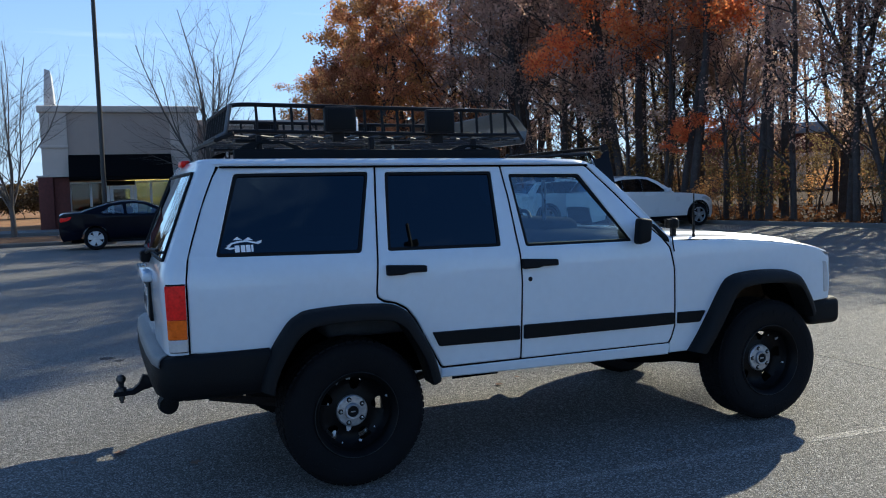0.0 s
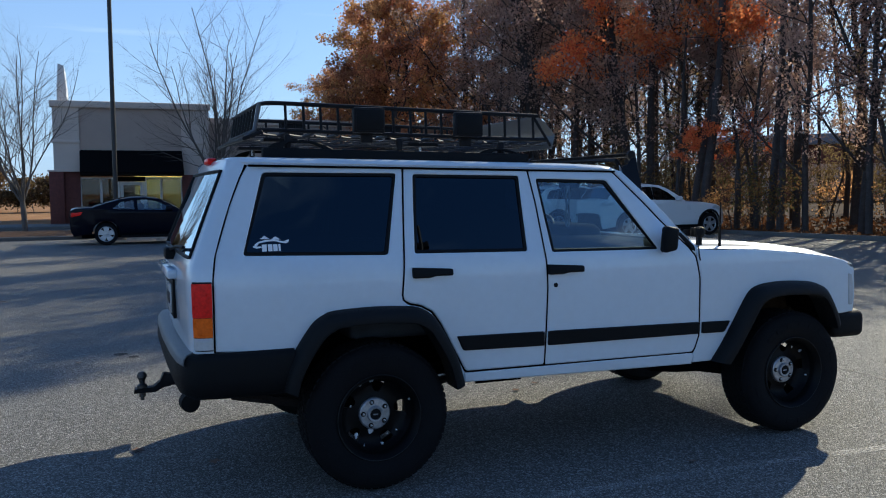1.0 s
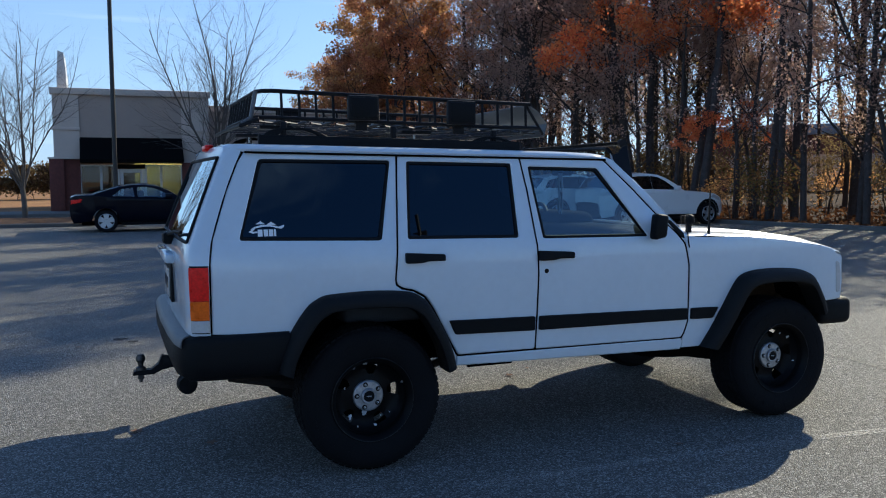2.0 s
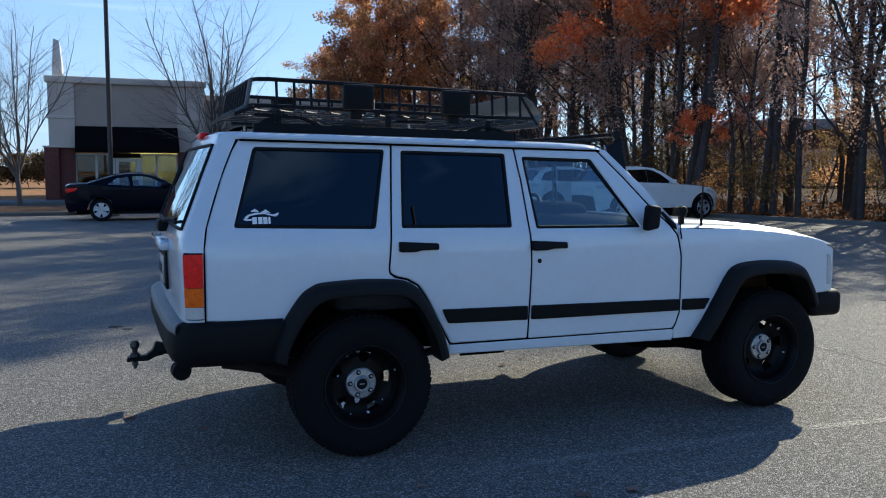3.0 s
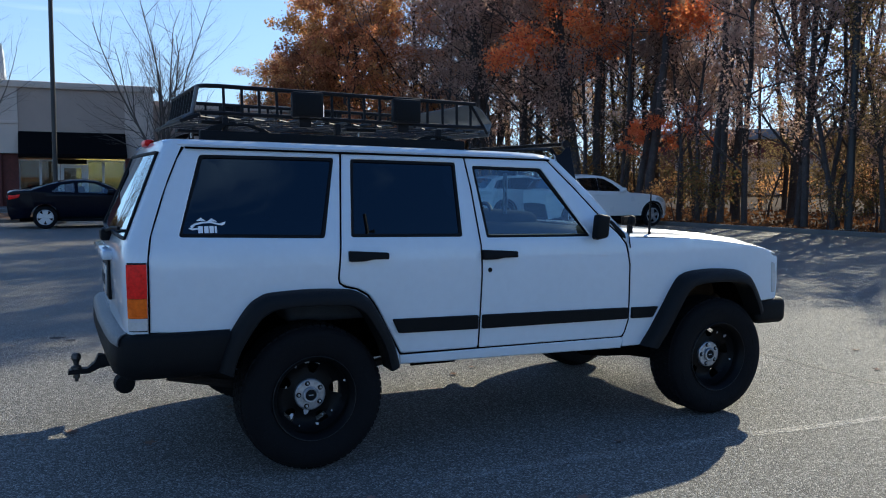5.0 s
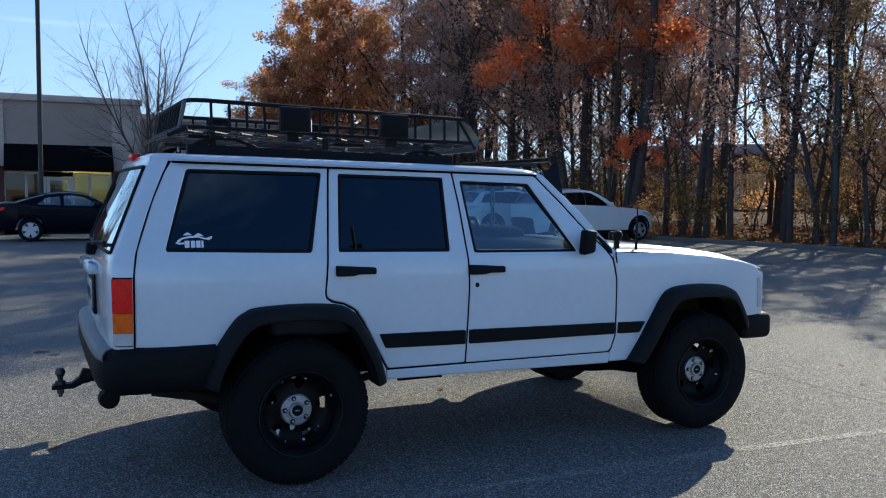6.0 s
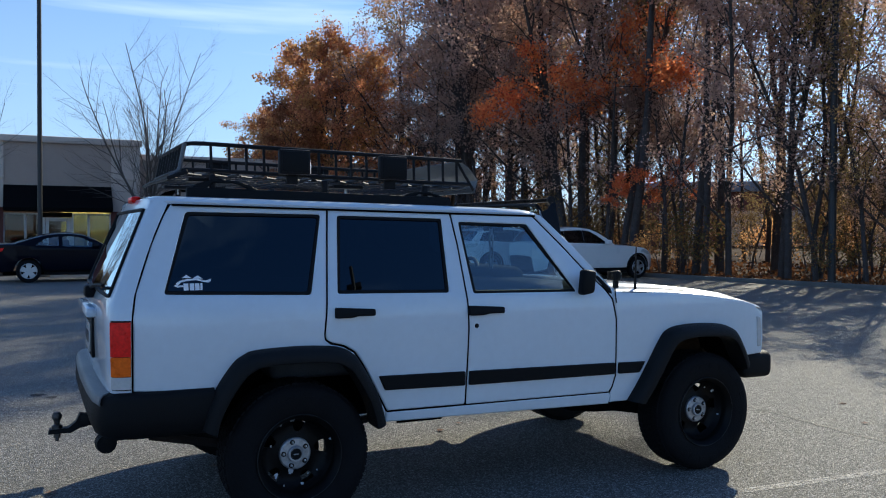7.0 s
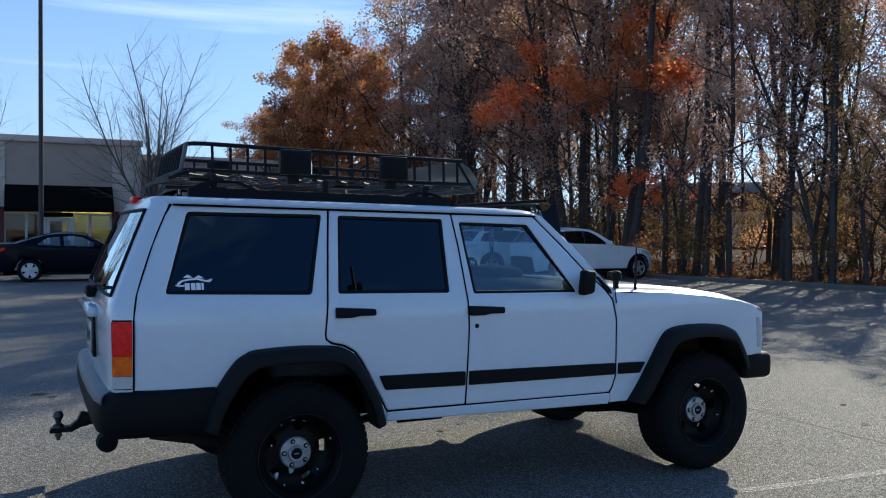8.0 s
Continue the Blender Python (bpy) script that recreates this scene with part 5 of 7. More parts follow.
# fairing: slanted sheet at the front
bm = grid([[(1.00, y, RT(1.0)) for y in (YN, -0.2, 0.2, YF)], [(1.06, y, RT(1.0) - 0.035) for y in (YN, -0.2, 0.2, YF)], [(1.12, y, RB(1.1) + 0.03) for y in (YN, -0.2, 0.2, YF)], [(1.10, y, RB(1.1) - 0.045) for y in (YN, -0.2, 0.2, YF)]])
part("fairing", thicken(bm, 0.004), "fairing", rack, "black sheet-metal wind fairing")
for y in (YN, YF):
    part("fairing_brace", tube([(0.98, y, RT(0.98)), (1.09, y, RB(1.1) - 0.03)], 0.008, 6), "powder", rack)
part("front_rail", tube([(1.06, YN, RB(1.06)), (1.06, YF, RB(1.06))], 0.011, 8), "powder", rack)
# square work lamps on the side rails, seen from behind
for x0, x1, y, s in ((-0.054, 0.109, YN, -1), (0.495, 0.654, YN, -1), (-0.20, -0.06, YF, 1), (0.42, 0.58, YF, 1)):
    lamp = part("work_lamp", box(x0, x1, min(y + s * 0.016, y + s * 0.060), max(y + s * 0.016, y + s * 0.060), RB(x0) - 0.002, RT(x0) - 0.006, 0.008), "powder", rack, "square black work lamp")
    part("lamp_cover", box(x0 + 0.012, x1 - 0.012, min(y + s * 0.060, y + s * 0.066), max(y + s * 0.060, y + s * 0.066), RB(x0) + 0.010, RT(x0) - 0.018, 0.002), "plastic", lamp)
    part("lamp_foot", box((x0 + x1) / 2 - 0.03, (x0 + x1) / 2 + 0.03, y - 0.01, y + 0.02, RB(x0) - 0.05, RB(x0) + 0.004, 0.004), "powder", lamp)
# clamps on to the rails
for x in (-0.38, 0.20, 0.78):
    for y in (-0.56, 0.56 - 0.03):
        part("clamp", box(x - 0.014, x + 0.014, y - 0.018, y + 0.018, ROOF_Z(x) + 0.07, RB(x) - 0.02, 0.006), "powder", rack)
for x in (-0.40, 0.36):
    for y in (-0.44, 0.40):
        part("clamp_plate", box(x - 0.085, x + 0.085, y - 0.05, y + 0.05, RB(x) - 0.052, RB(x) - 0.034, 0.005), "powder", rack)
        part("clamp_bolt", tube([(x, y, RB(x) - 0.085), (x, y, RB(x) - 0.03)], 0.007, 6), "chrome", rack)
# load in the basket
can = thing("metal_can", "small grey metal can standing in the basket", "can")
part("can_body", lathe([(0.0, 0.0), (0.024, 0.0), (0.024, 0.13), (0.020, 0.138), (0.0, 0.138)], axis_y=False, n=18, centre=(0.29, 0.05, 1.742)), "silver", can)
part("can_lid", lathe([(0.021, 0.136), (0.021, 0.150), (0.0, 0.152)], axis_y=False, n=18, centre=(0.29, 0.05, 1.742)), "silver", can)
jack = thing("tool_case", "low black tool case lying in the basket", "case")
part("case_body", box(0.18, 0.52, 0.12, 0.34, 1.735, 1.785, 0.012), "plastic", jack)
part("case_lid", box(0.18, 0.52, 0.12, 0.34, 1.787, 1.805, 0.006), "plastic", jack)

# ---- trees ----
class Wood:
    """Collects tapered limbs as plain vertex and face lists."""

    def __init__(self, seed):
        self.v, self.f, self.tips, self.rnd = [], [], [], random.Random(seed)

    def limb(self, pts, r0, r1, n):
        base = len(self.v)
        m = len(pts)
        a = None
        for i, p in enumerate(pts):
            d = (pts[min(i + 1, m - 1)] - pts[max(i - 1, 0)]).normalized()
            if a is None:
                a, b = ring_frame(d)
            else:
                a = (a - d * a.dot(d)).normalized()
                b = d.cross(a)
            r = lerp(r0, r1, i / (m - 1))
            for k in range(n):
                c = 2 * math.pi * k / n
                self.v.append(p + (a * math.cos(c) + b * math.sin(c)) * r)
        for i in range(m - 1):
            for k in range(n):
                q, w = base + i * n + k, base + i * n + (k + 1) % n
                self.f.append((q, w, w + n, q + n))

    def bend(self, start, way, length, segs, wobble, lift):
        p, d, out = start.copy(), way.normalized(), [start.copy()]
        for i in range(segs):
            d = (d + Vector((self.rnd.gauss(0, wobble), self.rnd.gauss(0, wobble), self.rnd.gauss(0, wobble) + lift))).normalized()
            p = p + d * (length / segs)
            out.append(p.copy())
        return out

    def side(self, d, angle):
        a, b = ring_frame(d)
        t = self.rnd.uniform(0, 2 * math.pi)
        return (d * math.cos(angle) + (a * math.cos(t) + b * math.sin(t)) * math.sin(angle)).normalized()

    def grow(self, start, way, length, r, level, spec):
        segs, wobble, lift, kids, k_len, angle, first = spec[level]
        pts = self.bend(start, way, length, segs, wobble, lift)
        last = level == len(spec) - 1
        self.limb(pts, r, r * (0.25 if not last else 0.3), 6 if level == 0 else (5 if level == 1 else 3))
        if last:
            self.tips += pts[1:]
            return
        for k in range(kids):
            t = lerp(first, 0.98, (k + self.rnd.uniform(0, 0.9)) / kids)
            i = min(int(t * segs), segs - 1)
            p = pts[i].lerp(pts[i + 1], t * segs - i)
            d = (pts[i + 1] - pts[i]).normalized()
            cr = r * lerp(1, 0.25, t) * self.rnd.uniform(0.40, 0.58)
            self.grow(p, self.side(d, angle * self.rnd.uniform(0.7, 1.25)), length * k_len * lerp(1.15, 0.55, (t - first) / (1 - first + 1e-6)) * self.rnd.uniform(0.75, 1.2), cr, level + 1, spec)
        self.tips += pts[-2:]

    def mesh(self, name):
        me = bpy.data.meshes.new(name)
        me.from_pydata([tuple(v) for v in self.v], [], self.f)
        me.shade_smooth()
        return me


def blades(name, seed, centres, per, spread, size, squash=0.8, needle=False):
    """Many small folded leaf blades scattered round the twig ends."""
    g = np.random.default_rng(seed)
    c = np.repeat(np.array([tuple(p) for p in centres]), per, axis=0)
    n = len(c)
    c = c + g.normal(0, 1, (n, 3)) * np.array([spread, spread, spread * squash])
    u = g.normal(0, 1, (n, 3))
    u /= np.linalg.norm(u, axis=1, keepdims=True)
    w = np.cross(u, g.normal(0, 1, (n, 3)))
    w /= np.linalg.norm(w, axis=1, keepdims=True)
    k = np.cross(u, w)
    s = (size * g.uniform(0.55, 1.25, (n, 1)))
    width = 0.12 if needle else 0.42
    quad = np.stack([c - u * s * 0.5, c + w * s * width + k * s * 0.10, c + u * s * 0.5, c - w * s * width + k * s * 0.10], axis=1).reshape(-1, 3)
    me = bpy.data.meshes.new(name)
    me.from_pydata(quad.tolist(), [], np.arange(4 * n).reshape(-1, 4).tolist())
    return me


def tree_thing(name, label, trunk, crown, bark, leaf, group):
    t = thing(name, label, "tree", group=group)
    trunk.materials.append(M[bark])
    ob = new("trunk", trunk)
    ob.parent = t
    if crown is not None:
        crown.materials.append(M[leaf])
        ob = new("crown", crown)
        ob.parent = t
    return t


def forest_tree(name, label, seed, h, r, spec, leaf, per, spread, size, group, bark="bark", lean=0.02, low=0.0, needle=False, keep=1.0):
    w = Wood(seed)
    w.grow(Vector((0, 0, -0.1)), Vector((lean, lean * 0.5, 1)), h, r, 0, spec)
    tips = [p for p in w.tips if p.z > low and w.rnd.random() < keep]
    if per:
        return tree_thing(name, label, w.mesh("trunk"), blades("crown", seed, tips, per, spread, size, needle=needle), bark, leaf, group)
    # a leafless tree: its stem and its branches
    nv, nf = 6 * (spec[0][0] + 1), 6 * spec[0][0]
    stem, rest = Wood(seed), Wood(seed)
    stem.v, stem.f = w.v[:nv], w.f[:nf]
    rest.v, rest.f = w.v[nv:], [tuple(i - nv for i in f) for f in w.f[nf:]]
    t = tree_thing(name, label, stem.mesh("trunk"), None, bark, leaf, group)
    me = rest.mesh("crown")
    me.materials.append(M[bark])
    new("crown", me).parent = t
    return t


# segments, wobble, lift, children, their length, angle, first child at
OAK = ((8, 0.05, 0.04, 17, 0.42, 1.0, 0.22), (5, 0.13, 0.06, 7, 0.42, 0.8, 0.25), (3, 0.2, 0.03, 0, 0, 0, 0))
TALL = ((9, 0.055, 0.05, 15, 0.24, 0.75, 0.38), (4, 0.12, 0.12, 6, 0.45, 0.7, 0.2), (3, 0.2, 0.05, 0, 0, 0, 0))
THIN = ((8, 0.085, 0.05, 14, 0.20, 0.7, 0.28), (4, 0.15, 0.10, 7, 0.5, 0.7, 0.2), (3, 0.2, 0.05, 0, 0, 0, 0))
LOW = ((9, 0.075, 0.05, 24, 0.22, 0.85, 0.16), (4, 0.14, 0.08, 8, 0.45, 0.7, 0.2), (3, 0.2, 0.05, 0, 0, 0, 0))
PINE = ((8, 0.012, 0.05, 26, 0.20, 1.35, 0.42), (4, 0.08, 0.03, 6, 0.36, 0.8, 0.25), (2, 0.12, 0.05, 0, 0, 0, 0))
SPIRE = ((9, 0.03, 0.05, 15, 0.11, 0.85, 0.5), (4, 0.13, 0.08, 5, 0.45, 0.8, 0.2), (3, 0.2, 0.05, 0, 0, 0, 0))
HIGH = ((9, 0.03, 0.05, 14, 0.30, 0.95, 0.46), (5, 0.13, 0.08, 7, 0.42, 0.8, 0.2), (3, 0.2, 0.05, 0, 0, 0, 0))
MAPLE = ((7, 0.06, 0.04, 11, 0.40, 1.25, 0.35), (5, 0.12, 0.0, 7, 0.40, 0.8, 0.2), (3, 0.2, 0.0, 0, 0, 0, 0))
BUSH = ((4, 0.2, 0.05, 6, 0.5, 0.8, 0.1), (3, 0.25, 0.05, 4, 0.5, 0.8, 0.2), (2, 0.3, 0.02, 0, 0, 0, 0))
BARE = ((7, 0.10, 0.07, 12, 0.44, 0.75, 0.12), (5, 0.10, 0.06, 8, 0.42, 0.6, 0.12), (4, 0.13, 0.04, 5, 0.42, 0.55, 0.15), (2, 0.15, 0.05, 0, 0, 0, 0))

GW = "trees of the wood"
RUST = "oak tree with dense rust-orange autumn leaves at the wood's edge"
BROWN = "oak tree with dull brown withered leaves in the wood"
GOLD = "tall thin woodland tree with sparse golden-brown leaves"
protos = {
    "rust": [forest_tree("oak_tree", RUST, 11, 12.5, 0.20, OAK, "l_rust", 86, 0.25, 0.165, GW, low=1.4, keep=0.32),
             forest_tree("oak_tree", "oak tree with dense dark red-brown autumn leaves at the wood's edge", 12, 11.5, 0.20, OAK, "l_russet", 86, 0.25, 0.165, GW, low=1.2, keep=0.32)],
    "brown": [forest_tree("oak_tree", BROWN, 21, 15, 0.19, OAK, "l_brown", 40, 0.30, 0.15, GW, low=1.5, keep=0.42),
              forest_tree("oak_tree", BROWN, 22, 16, 0.18, TALL, "l_brown", 40, 0.34, 0.15, GW, low=2.0, keep=0.45)],
    "gold": [forest_tree("woodland_tree", GOLD, 31, 17, 0.17, TALL, "l_gold", 30, 0.26, 0.125, GW, low=2.6, keep=0.36),
             forest_tree("woodland_tree", GOLD, 32, 16, 0.125, LOW, "l_gold", 26, 0.24, 0.125, GW, low=2.4, keep=0.40),
             forest_tree("woodland_tree", "tall thin woodland tree with sparse brown leaves", 33, 15, 0.14, LOW, "l_brown", 28, 0.25, 0.125, GW, low=2.4, keep=0.40)],
    "shade": [forest_tree("woodland_tree", "tall woodland tree with a broad brown crown", 35, 17, 0.19, HIGH, "l_brown", 44, 0.34, 0.17, GW, low=6.5, keep=0.6)],
    "spire": [forest_tree("woodland_tree", "tall narrow woodland tree with brown leaves high on its trunk", 36, 18, 0.16, SPIRE, "l_brown", 24, 0.24, 0.15, GW, low=8.5, keep=0.55)],
    "thin": [forest_tree("slender_tree", "slender woodland tree with dark bark and few leaves", 41, 15, 0.11, THIN, "l_brown", 16, 0.22, 0.11, GW, lean=0.05, keep=0.5),
             forest_tree("slender_tree", "slender leafless woodland tree with dark bark", 42, 13, 0.085, THIN, None, 0, 0, 0, GW, lean=-0.06)],
    "pine": [forest_tree("pine_tree", "tall pine with a bare trunk and dark green needles", 51, 18, 0.16, PINE, "l_pine", 9, 0.26, 0.26, GW, low=5, needle=True)],
    "red": [forest_tree("maple_tree", "young maple with bright orange-red leaves at the wood's edge", 61, 8.6, 0.08, MAPLE, "l_red", 95, 0.22, 0.125, GW, low=6.1, lean=-0.03, keep=0.34),
            forest_tree("maple_tree", "young maple with bright orange-red leaves at the wood's edge", 62, 4.4, 0.045, MAPLE, "l_red", 60, 0.10, 0.085, GW, low=2.9, keep=0.22)],
    "hedge": [forest_tree("shrub", "dense brown hedge shrub beyond the car park", 74, 2.6, 0.03, BUSH, "l_under", 34, 0.30, 0.22, "hedge beyond the car park")],
    "bush": [forest_tree("shrub", "woodland shrub with olive and brown leaves", 71, 2.6, 0.025, BUSH, "l_shrub", 12, 0.19, 0.09, "shrubs of the wood"),
             forest_tree("shrub", "woodland shrub with brown and orange leaves", 72, 1.8, 0.03, BUSH, "l_rust", 12, 0.15, 0.09, "shrubs of the wood"),
             forest_tree("shrub", "woodland shrub with withered brown leaves", 73, 3.4, 0.025, BUSH, "l_under", 14, 0.24, 0.10, "shrubs of the wood")],
}
for p in protos["bush"] + protos["hedge"]:
    p["category"] = "shrub"
used = set()


FULL = {"rust": 11.4, "brown": 13.8, "gold": 15.8, "shade": 17.0, "spire": 19.0, "thin": 13.9, "pine": 13.5, "red": 8.1}


def tallest(x, y):
    """The trees get lower towards the open end of the wood, so that the sun clears them there."""
    top = max(4.5, (y - 2.3) / 0.88) if y > 9 else max(6.0, (x - 9.0) / 1.36)
    lane = y - 0.647 * x
    return min(top, 10.0) if min(abs(lane - g) for g in (5.8, 9.6, 13.4)) < 0.7 else top


def plant(kind, which, x, y, scale, turn, z=None):
    ob = protos[kind][which]
    if kind not in ("bush", "hedge"):
        scale = min(scale, (tallest(x, y) - (2.8 if kind == "shade" else 0.0)) / FULL[kind])
    scale *= {"rust": 0.91, "brown": 0.86, "gold": 0.93, "shade": 1.0, "spire": 0.98, "thin": 0.93, "pine": 0.75, "red": 0.94, "bush": 0.95, "hedge": 0.95}[kind]
    if z is None:
        d = x - edge_x(y)
        z = 0.04 + 0.02 * max(0, d / 2) if d > 0 else 0.0
    wide = scale if scale < 1.1 or kind in ("bush", "hedge") else 1.1 + (scale - 1.1) * 0.3
    lean = 0.0 if kind in ("rust", "bush", "hedge") else 3.0
    m = pose(x, y, z, lean * math.sin(turn * 7.3), lean * math.cos(turn * 3.1), turn) @ Matrix.Diagonal((wide, wide, scale, 1))
    if (kind, which) not in used:
        used.add((kind, which))
        ob.matrix_world = m
        return ob
    return copy_thing(ob, m @ Matrix.Diagonal([1 / v for v in ob.scale] + [1]))


EYE = (-1.2, -4.9)


def from_eye(az, d):
    return EYE[0] + d * math.sin(radians(az)), EYE[1] + d * math.cos(radians(az))


rt = random.Random(5)


def behind_kerb(az, d):
    """A place at that bearing, moved back until it stands behind the kerb."""
    while from_eye(az, d)[0] < edge_x(from_eye(az, d)[1]) + 0.9:
        d += 0.3
    return from_eye(az, d)


# the rust oaks at the far end of the wood
for az, d, w, s in ((13.9, 49, 0, 0.66), (15.4, 47, 0, 0.84), (16.5, 48, 0, 0.93), (16.1, 43, 1, 0.66), (17.6, 45, 0, 0.95), (18.9, 42, 1, 0.78), (20.3, 44, 1, 0.98), (22.3, 46, 1, 0.88), (19.0, 51, 0, 1.0), (14.6, 53, 1, 0.78)):
    x, y = from_eye(az, d)
    plant("rust", w, x, y, s, rt.uniform(0, 360))
x, y = from_eye(13.0, 54)
plant("pine", 0, x, y, 0.5, 30)
# brown oaks
for az, d, w, s in ((25.0, 42, 0, 0.80), (26.2, 46, 1, 0.92), (26.8, 39, 0, 0.90), (28.6, 43, 1, 1.0), (30.0, 36, 0, 0.95), (31.6, 40, 1, 1.05), (33.4, 35, 0, 0.95), (22.9, 50, 0, 0.62), (35.5, 38, 1, 1.0), (36.8, 33, 1, 0.9), (24.9, 37, 0, 0.72), (28.0, 34, 0, 0.62), (31.0, 31, 0, 0.55), (34.5, 31, 0, 0.6), (38.5, 36, 0, 0.85), (32.6, 46, 0, 1.15), (29.4, 49, 0, 1.15)):
    x, y = behind_kerb(az, d)
    plant("brown", w, x, y, s, rt.uniform(0, 360))
# a sparse pale-leaved tree that stands over the oaks
x, y = from_eye(22.9, 49)
plant("gold", 1, x, y, 1.2, 40)
# young maples that lean out of the wood
for az, d, w, s in ((33.4, 25.0, 0, 0.98), (36.6, 24.0, 0, 1.08), (38.2, 22.0, 1, 0.86), (40.2, 22.0, 1, 0.94)):
    x, y = behind_kerb(az, d)
    plant("red", w, x, y, s, rt.uniform(0, 360))
# trunks that stand out along the kerb
for az, d, kind, w, s in ((37.6, 27.5, "gold", 0, 0.95), (41.5, 26.5, "thin", 0, 0.85), (44.3, 27.5, "gold", 2, 0.78), (47.8, 26.2, "gold", 0, 0.76), (49.4, 26.5, "gold", 2, 0.72), (52.2, 26.0, "gold", 1, 0.78), (54.5, 27, "gold", 2, 0.75)):
    x, y = behind_kerb(az, d)
    plant(kind, w, x, y, s, rt.uniform(0, 360))
# a few at the open end whose shadows reach over the asphalt
for y, off, w in ((9.4, 1.4, 1), (11.1, 2.0, 2), (12.9, 1.6, 1)):
    plant("gold", w, edge_x(y) + off, y, 0.9, rt.uniform(0, 360))
# the belt of tall thin trees
for k in range(74):
    y = lerp(-8, 38, (k + rt.random()) / 74)
    off = 1.2 + 11 * rt.random() ** 1.2
    kind = rt.choices(("gold", "thin", "brown", "pine"), (5, 7, 2, 0.4))[0]
    if y < 14 and kind in ("brown", "pine"):
        kind = "thin"
    if y < 3 and k % 2 or 5 < y < 17 and k % 5 == 1:
        continue
    w = rt.randrange(len(protos[kind]))
    s = rt.uniform(0.78, 1.05)
    if 18.5 < y < 32:
        s *= 1.2
    plant(kind, w, edge_x(y) + off, y, s, rt.uniform(0, 360))
# tall broad crowns in the middle of the wood, which shade the car park
for y, off in ((17.0, 5.0), (18.4, 2.2), (20.2, 6.0), (22.4, 1.8), (25.8, 3.4), (29.4, 2.0), (32.4, 3.4)):
    plant("shade", 0, edge_x(y) + off, y, rt.uniform(0.92, 1.1), rt.uniform(0, 360))
# narrow tall crowns at the kerb, between lanes that the sun comes through
for y, off in ((16.2, 0.9), (16.9, 1.3), (17.1, 2.6), (19.3, 1.0), (22.5, 1.2)):
    plant("spire", 0, edge_x(y) + off, y, 1.1, rt.uniform(0, 360))
# low-branched young trees among the trunks near the kerb
for k in range(7):
    y = lerp(8, 22, (k + rt.random()) / 7)
    plant("gold", 1 + k % 2, edge_x(y) + 1.0 + 5 * rt.random(), y, rt.uniform(0.30, 0.42), rt.uniform(0, 360))
for k in range(5):
    az, d = lerp(27, 40, k / 4) + rt.uniform(-0.6, 0.6), rt.uniform(44, 56)
    x, y = behind_kerb(az, d)
    plant("pine", 0, x, y, rt.uniform(0.85, 1.05), rt.uniform(0, 360))
for k in range(140):
    y = lerp(-8, 42, (k + rt.random()) / 140)
    off = 0.8 + 15 * rt.random() ** 1.9
    plant("bush", rt.choices((0, 1, 2), (3, 1.3, 5))[0], edge_x(y) + off, y, rt.uniform(0.55, 1.0) + 0.03 * off, rt.uniform(0, 360))
for k in range(34):
    y = lerp(4, 40, (k + rt.random()) / 34)
    off = 4 + 13 * rt.random()
    plant("bush", rt.choices((0, 1, 2), (2, 0.6, 5))[0], edge_x(y) + off, y, rt.uniform(1.0, 1.5), rt.uniform(0, 360))
for k in range(24):
    y = lerp(-2, 30, (k + rt.random()) / 24)
    plant("bush", (2, 2, 0)[k % 3], edge_x(y) + rt.uniform(15, 21), y, rt.uniform(0.8, 1.15), rt.uniform(0, 360))
# hedge far beyond the car park
for k in range(26):
    plant("hedge", 0, -34 + k * 1.25, 74 + rt.uniform(-4, 4), rt.uniform(0.9, 1.5), rt.uniform(0, 360), 0.0)

# bare ornamental trees in the car park's beds
def bare_tree(seed, h, r, stem, label, bark="bark_pale", spread=(0.3, 0.65)):
    w = Wood(seed)
    trunk = w.bend(Vector((0, 0, 0)), Vector((0.02, 0, 1)), stem, 4, 0.03, 0.05)
    w.limb(trunk, r * 1.1, r * 0.9, 8)
    tree = tree_thing("ornamental_tree", label, w.mesh("trunk"), None, bark, None, "bare ornamental trees")
    n = 9
    for k in range(n):
        a = 2 * math.pi * (k + w.rnd.uniform(-0.25, 0.25)) / n
        tilt = w.rnd.uniform(*spread) if k else 0.05
        b = Wood(seed * 20 + k)
        b.grow(trunk[-1 - (k % 2)], Vector((math.cos(a) * math.sin(tilt), math.sin(a) * math.sin(tilt), math.cos(tilt))), (h - stem) * w.rnd.uniform(0.68, 1.0) * (1 - 0.25 * tilt), r * w.rnd.uniform(0.34, 0.48), 0, BARE)
        me = b.mesh("limb")
        me.materials.append(M[bark])
        new("limb", me).parent = tree
    return tree


bt = bare_tree(81, 8.7, 0.09, 1.35, "small leafless ornamental tree in a mulched bed", spread=(0.3, 0.9))
bt.matrix_world = pose(-3.72, 27.0, 0.1, 0, 0, 20)
bt2 = bare_tree(82, 9.6, 0.115, 1.5, "leafless ornamental tree before the shop front", spread=(0.1, 0.95))
bt2.matrix_world = pose(3.2, 31.5, 0.1, 0, 0, 60)
bt3 = bare_tree(83, 7.9, 0.12, 1.3, "leafless ornamental tree with dark bark in the open car park", bark="bark", spread=(0.3, 1.0))
bt3.matrix_world = pose(2.2, -13.3, 0.0, 0, 0, 140)

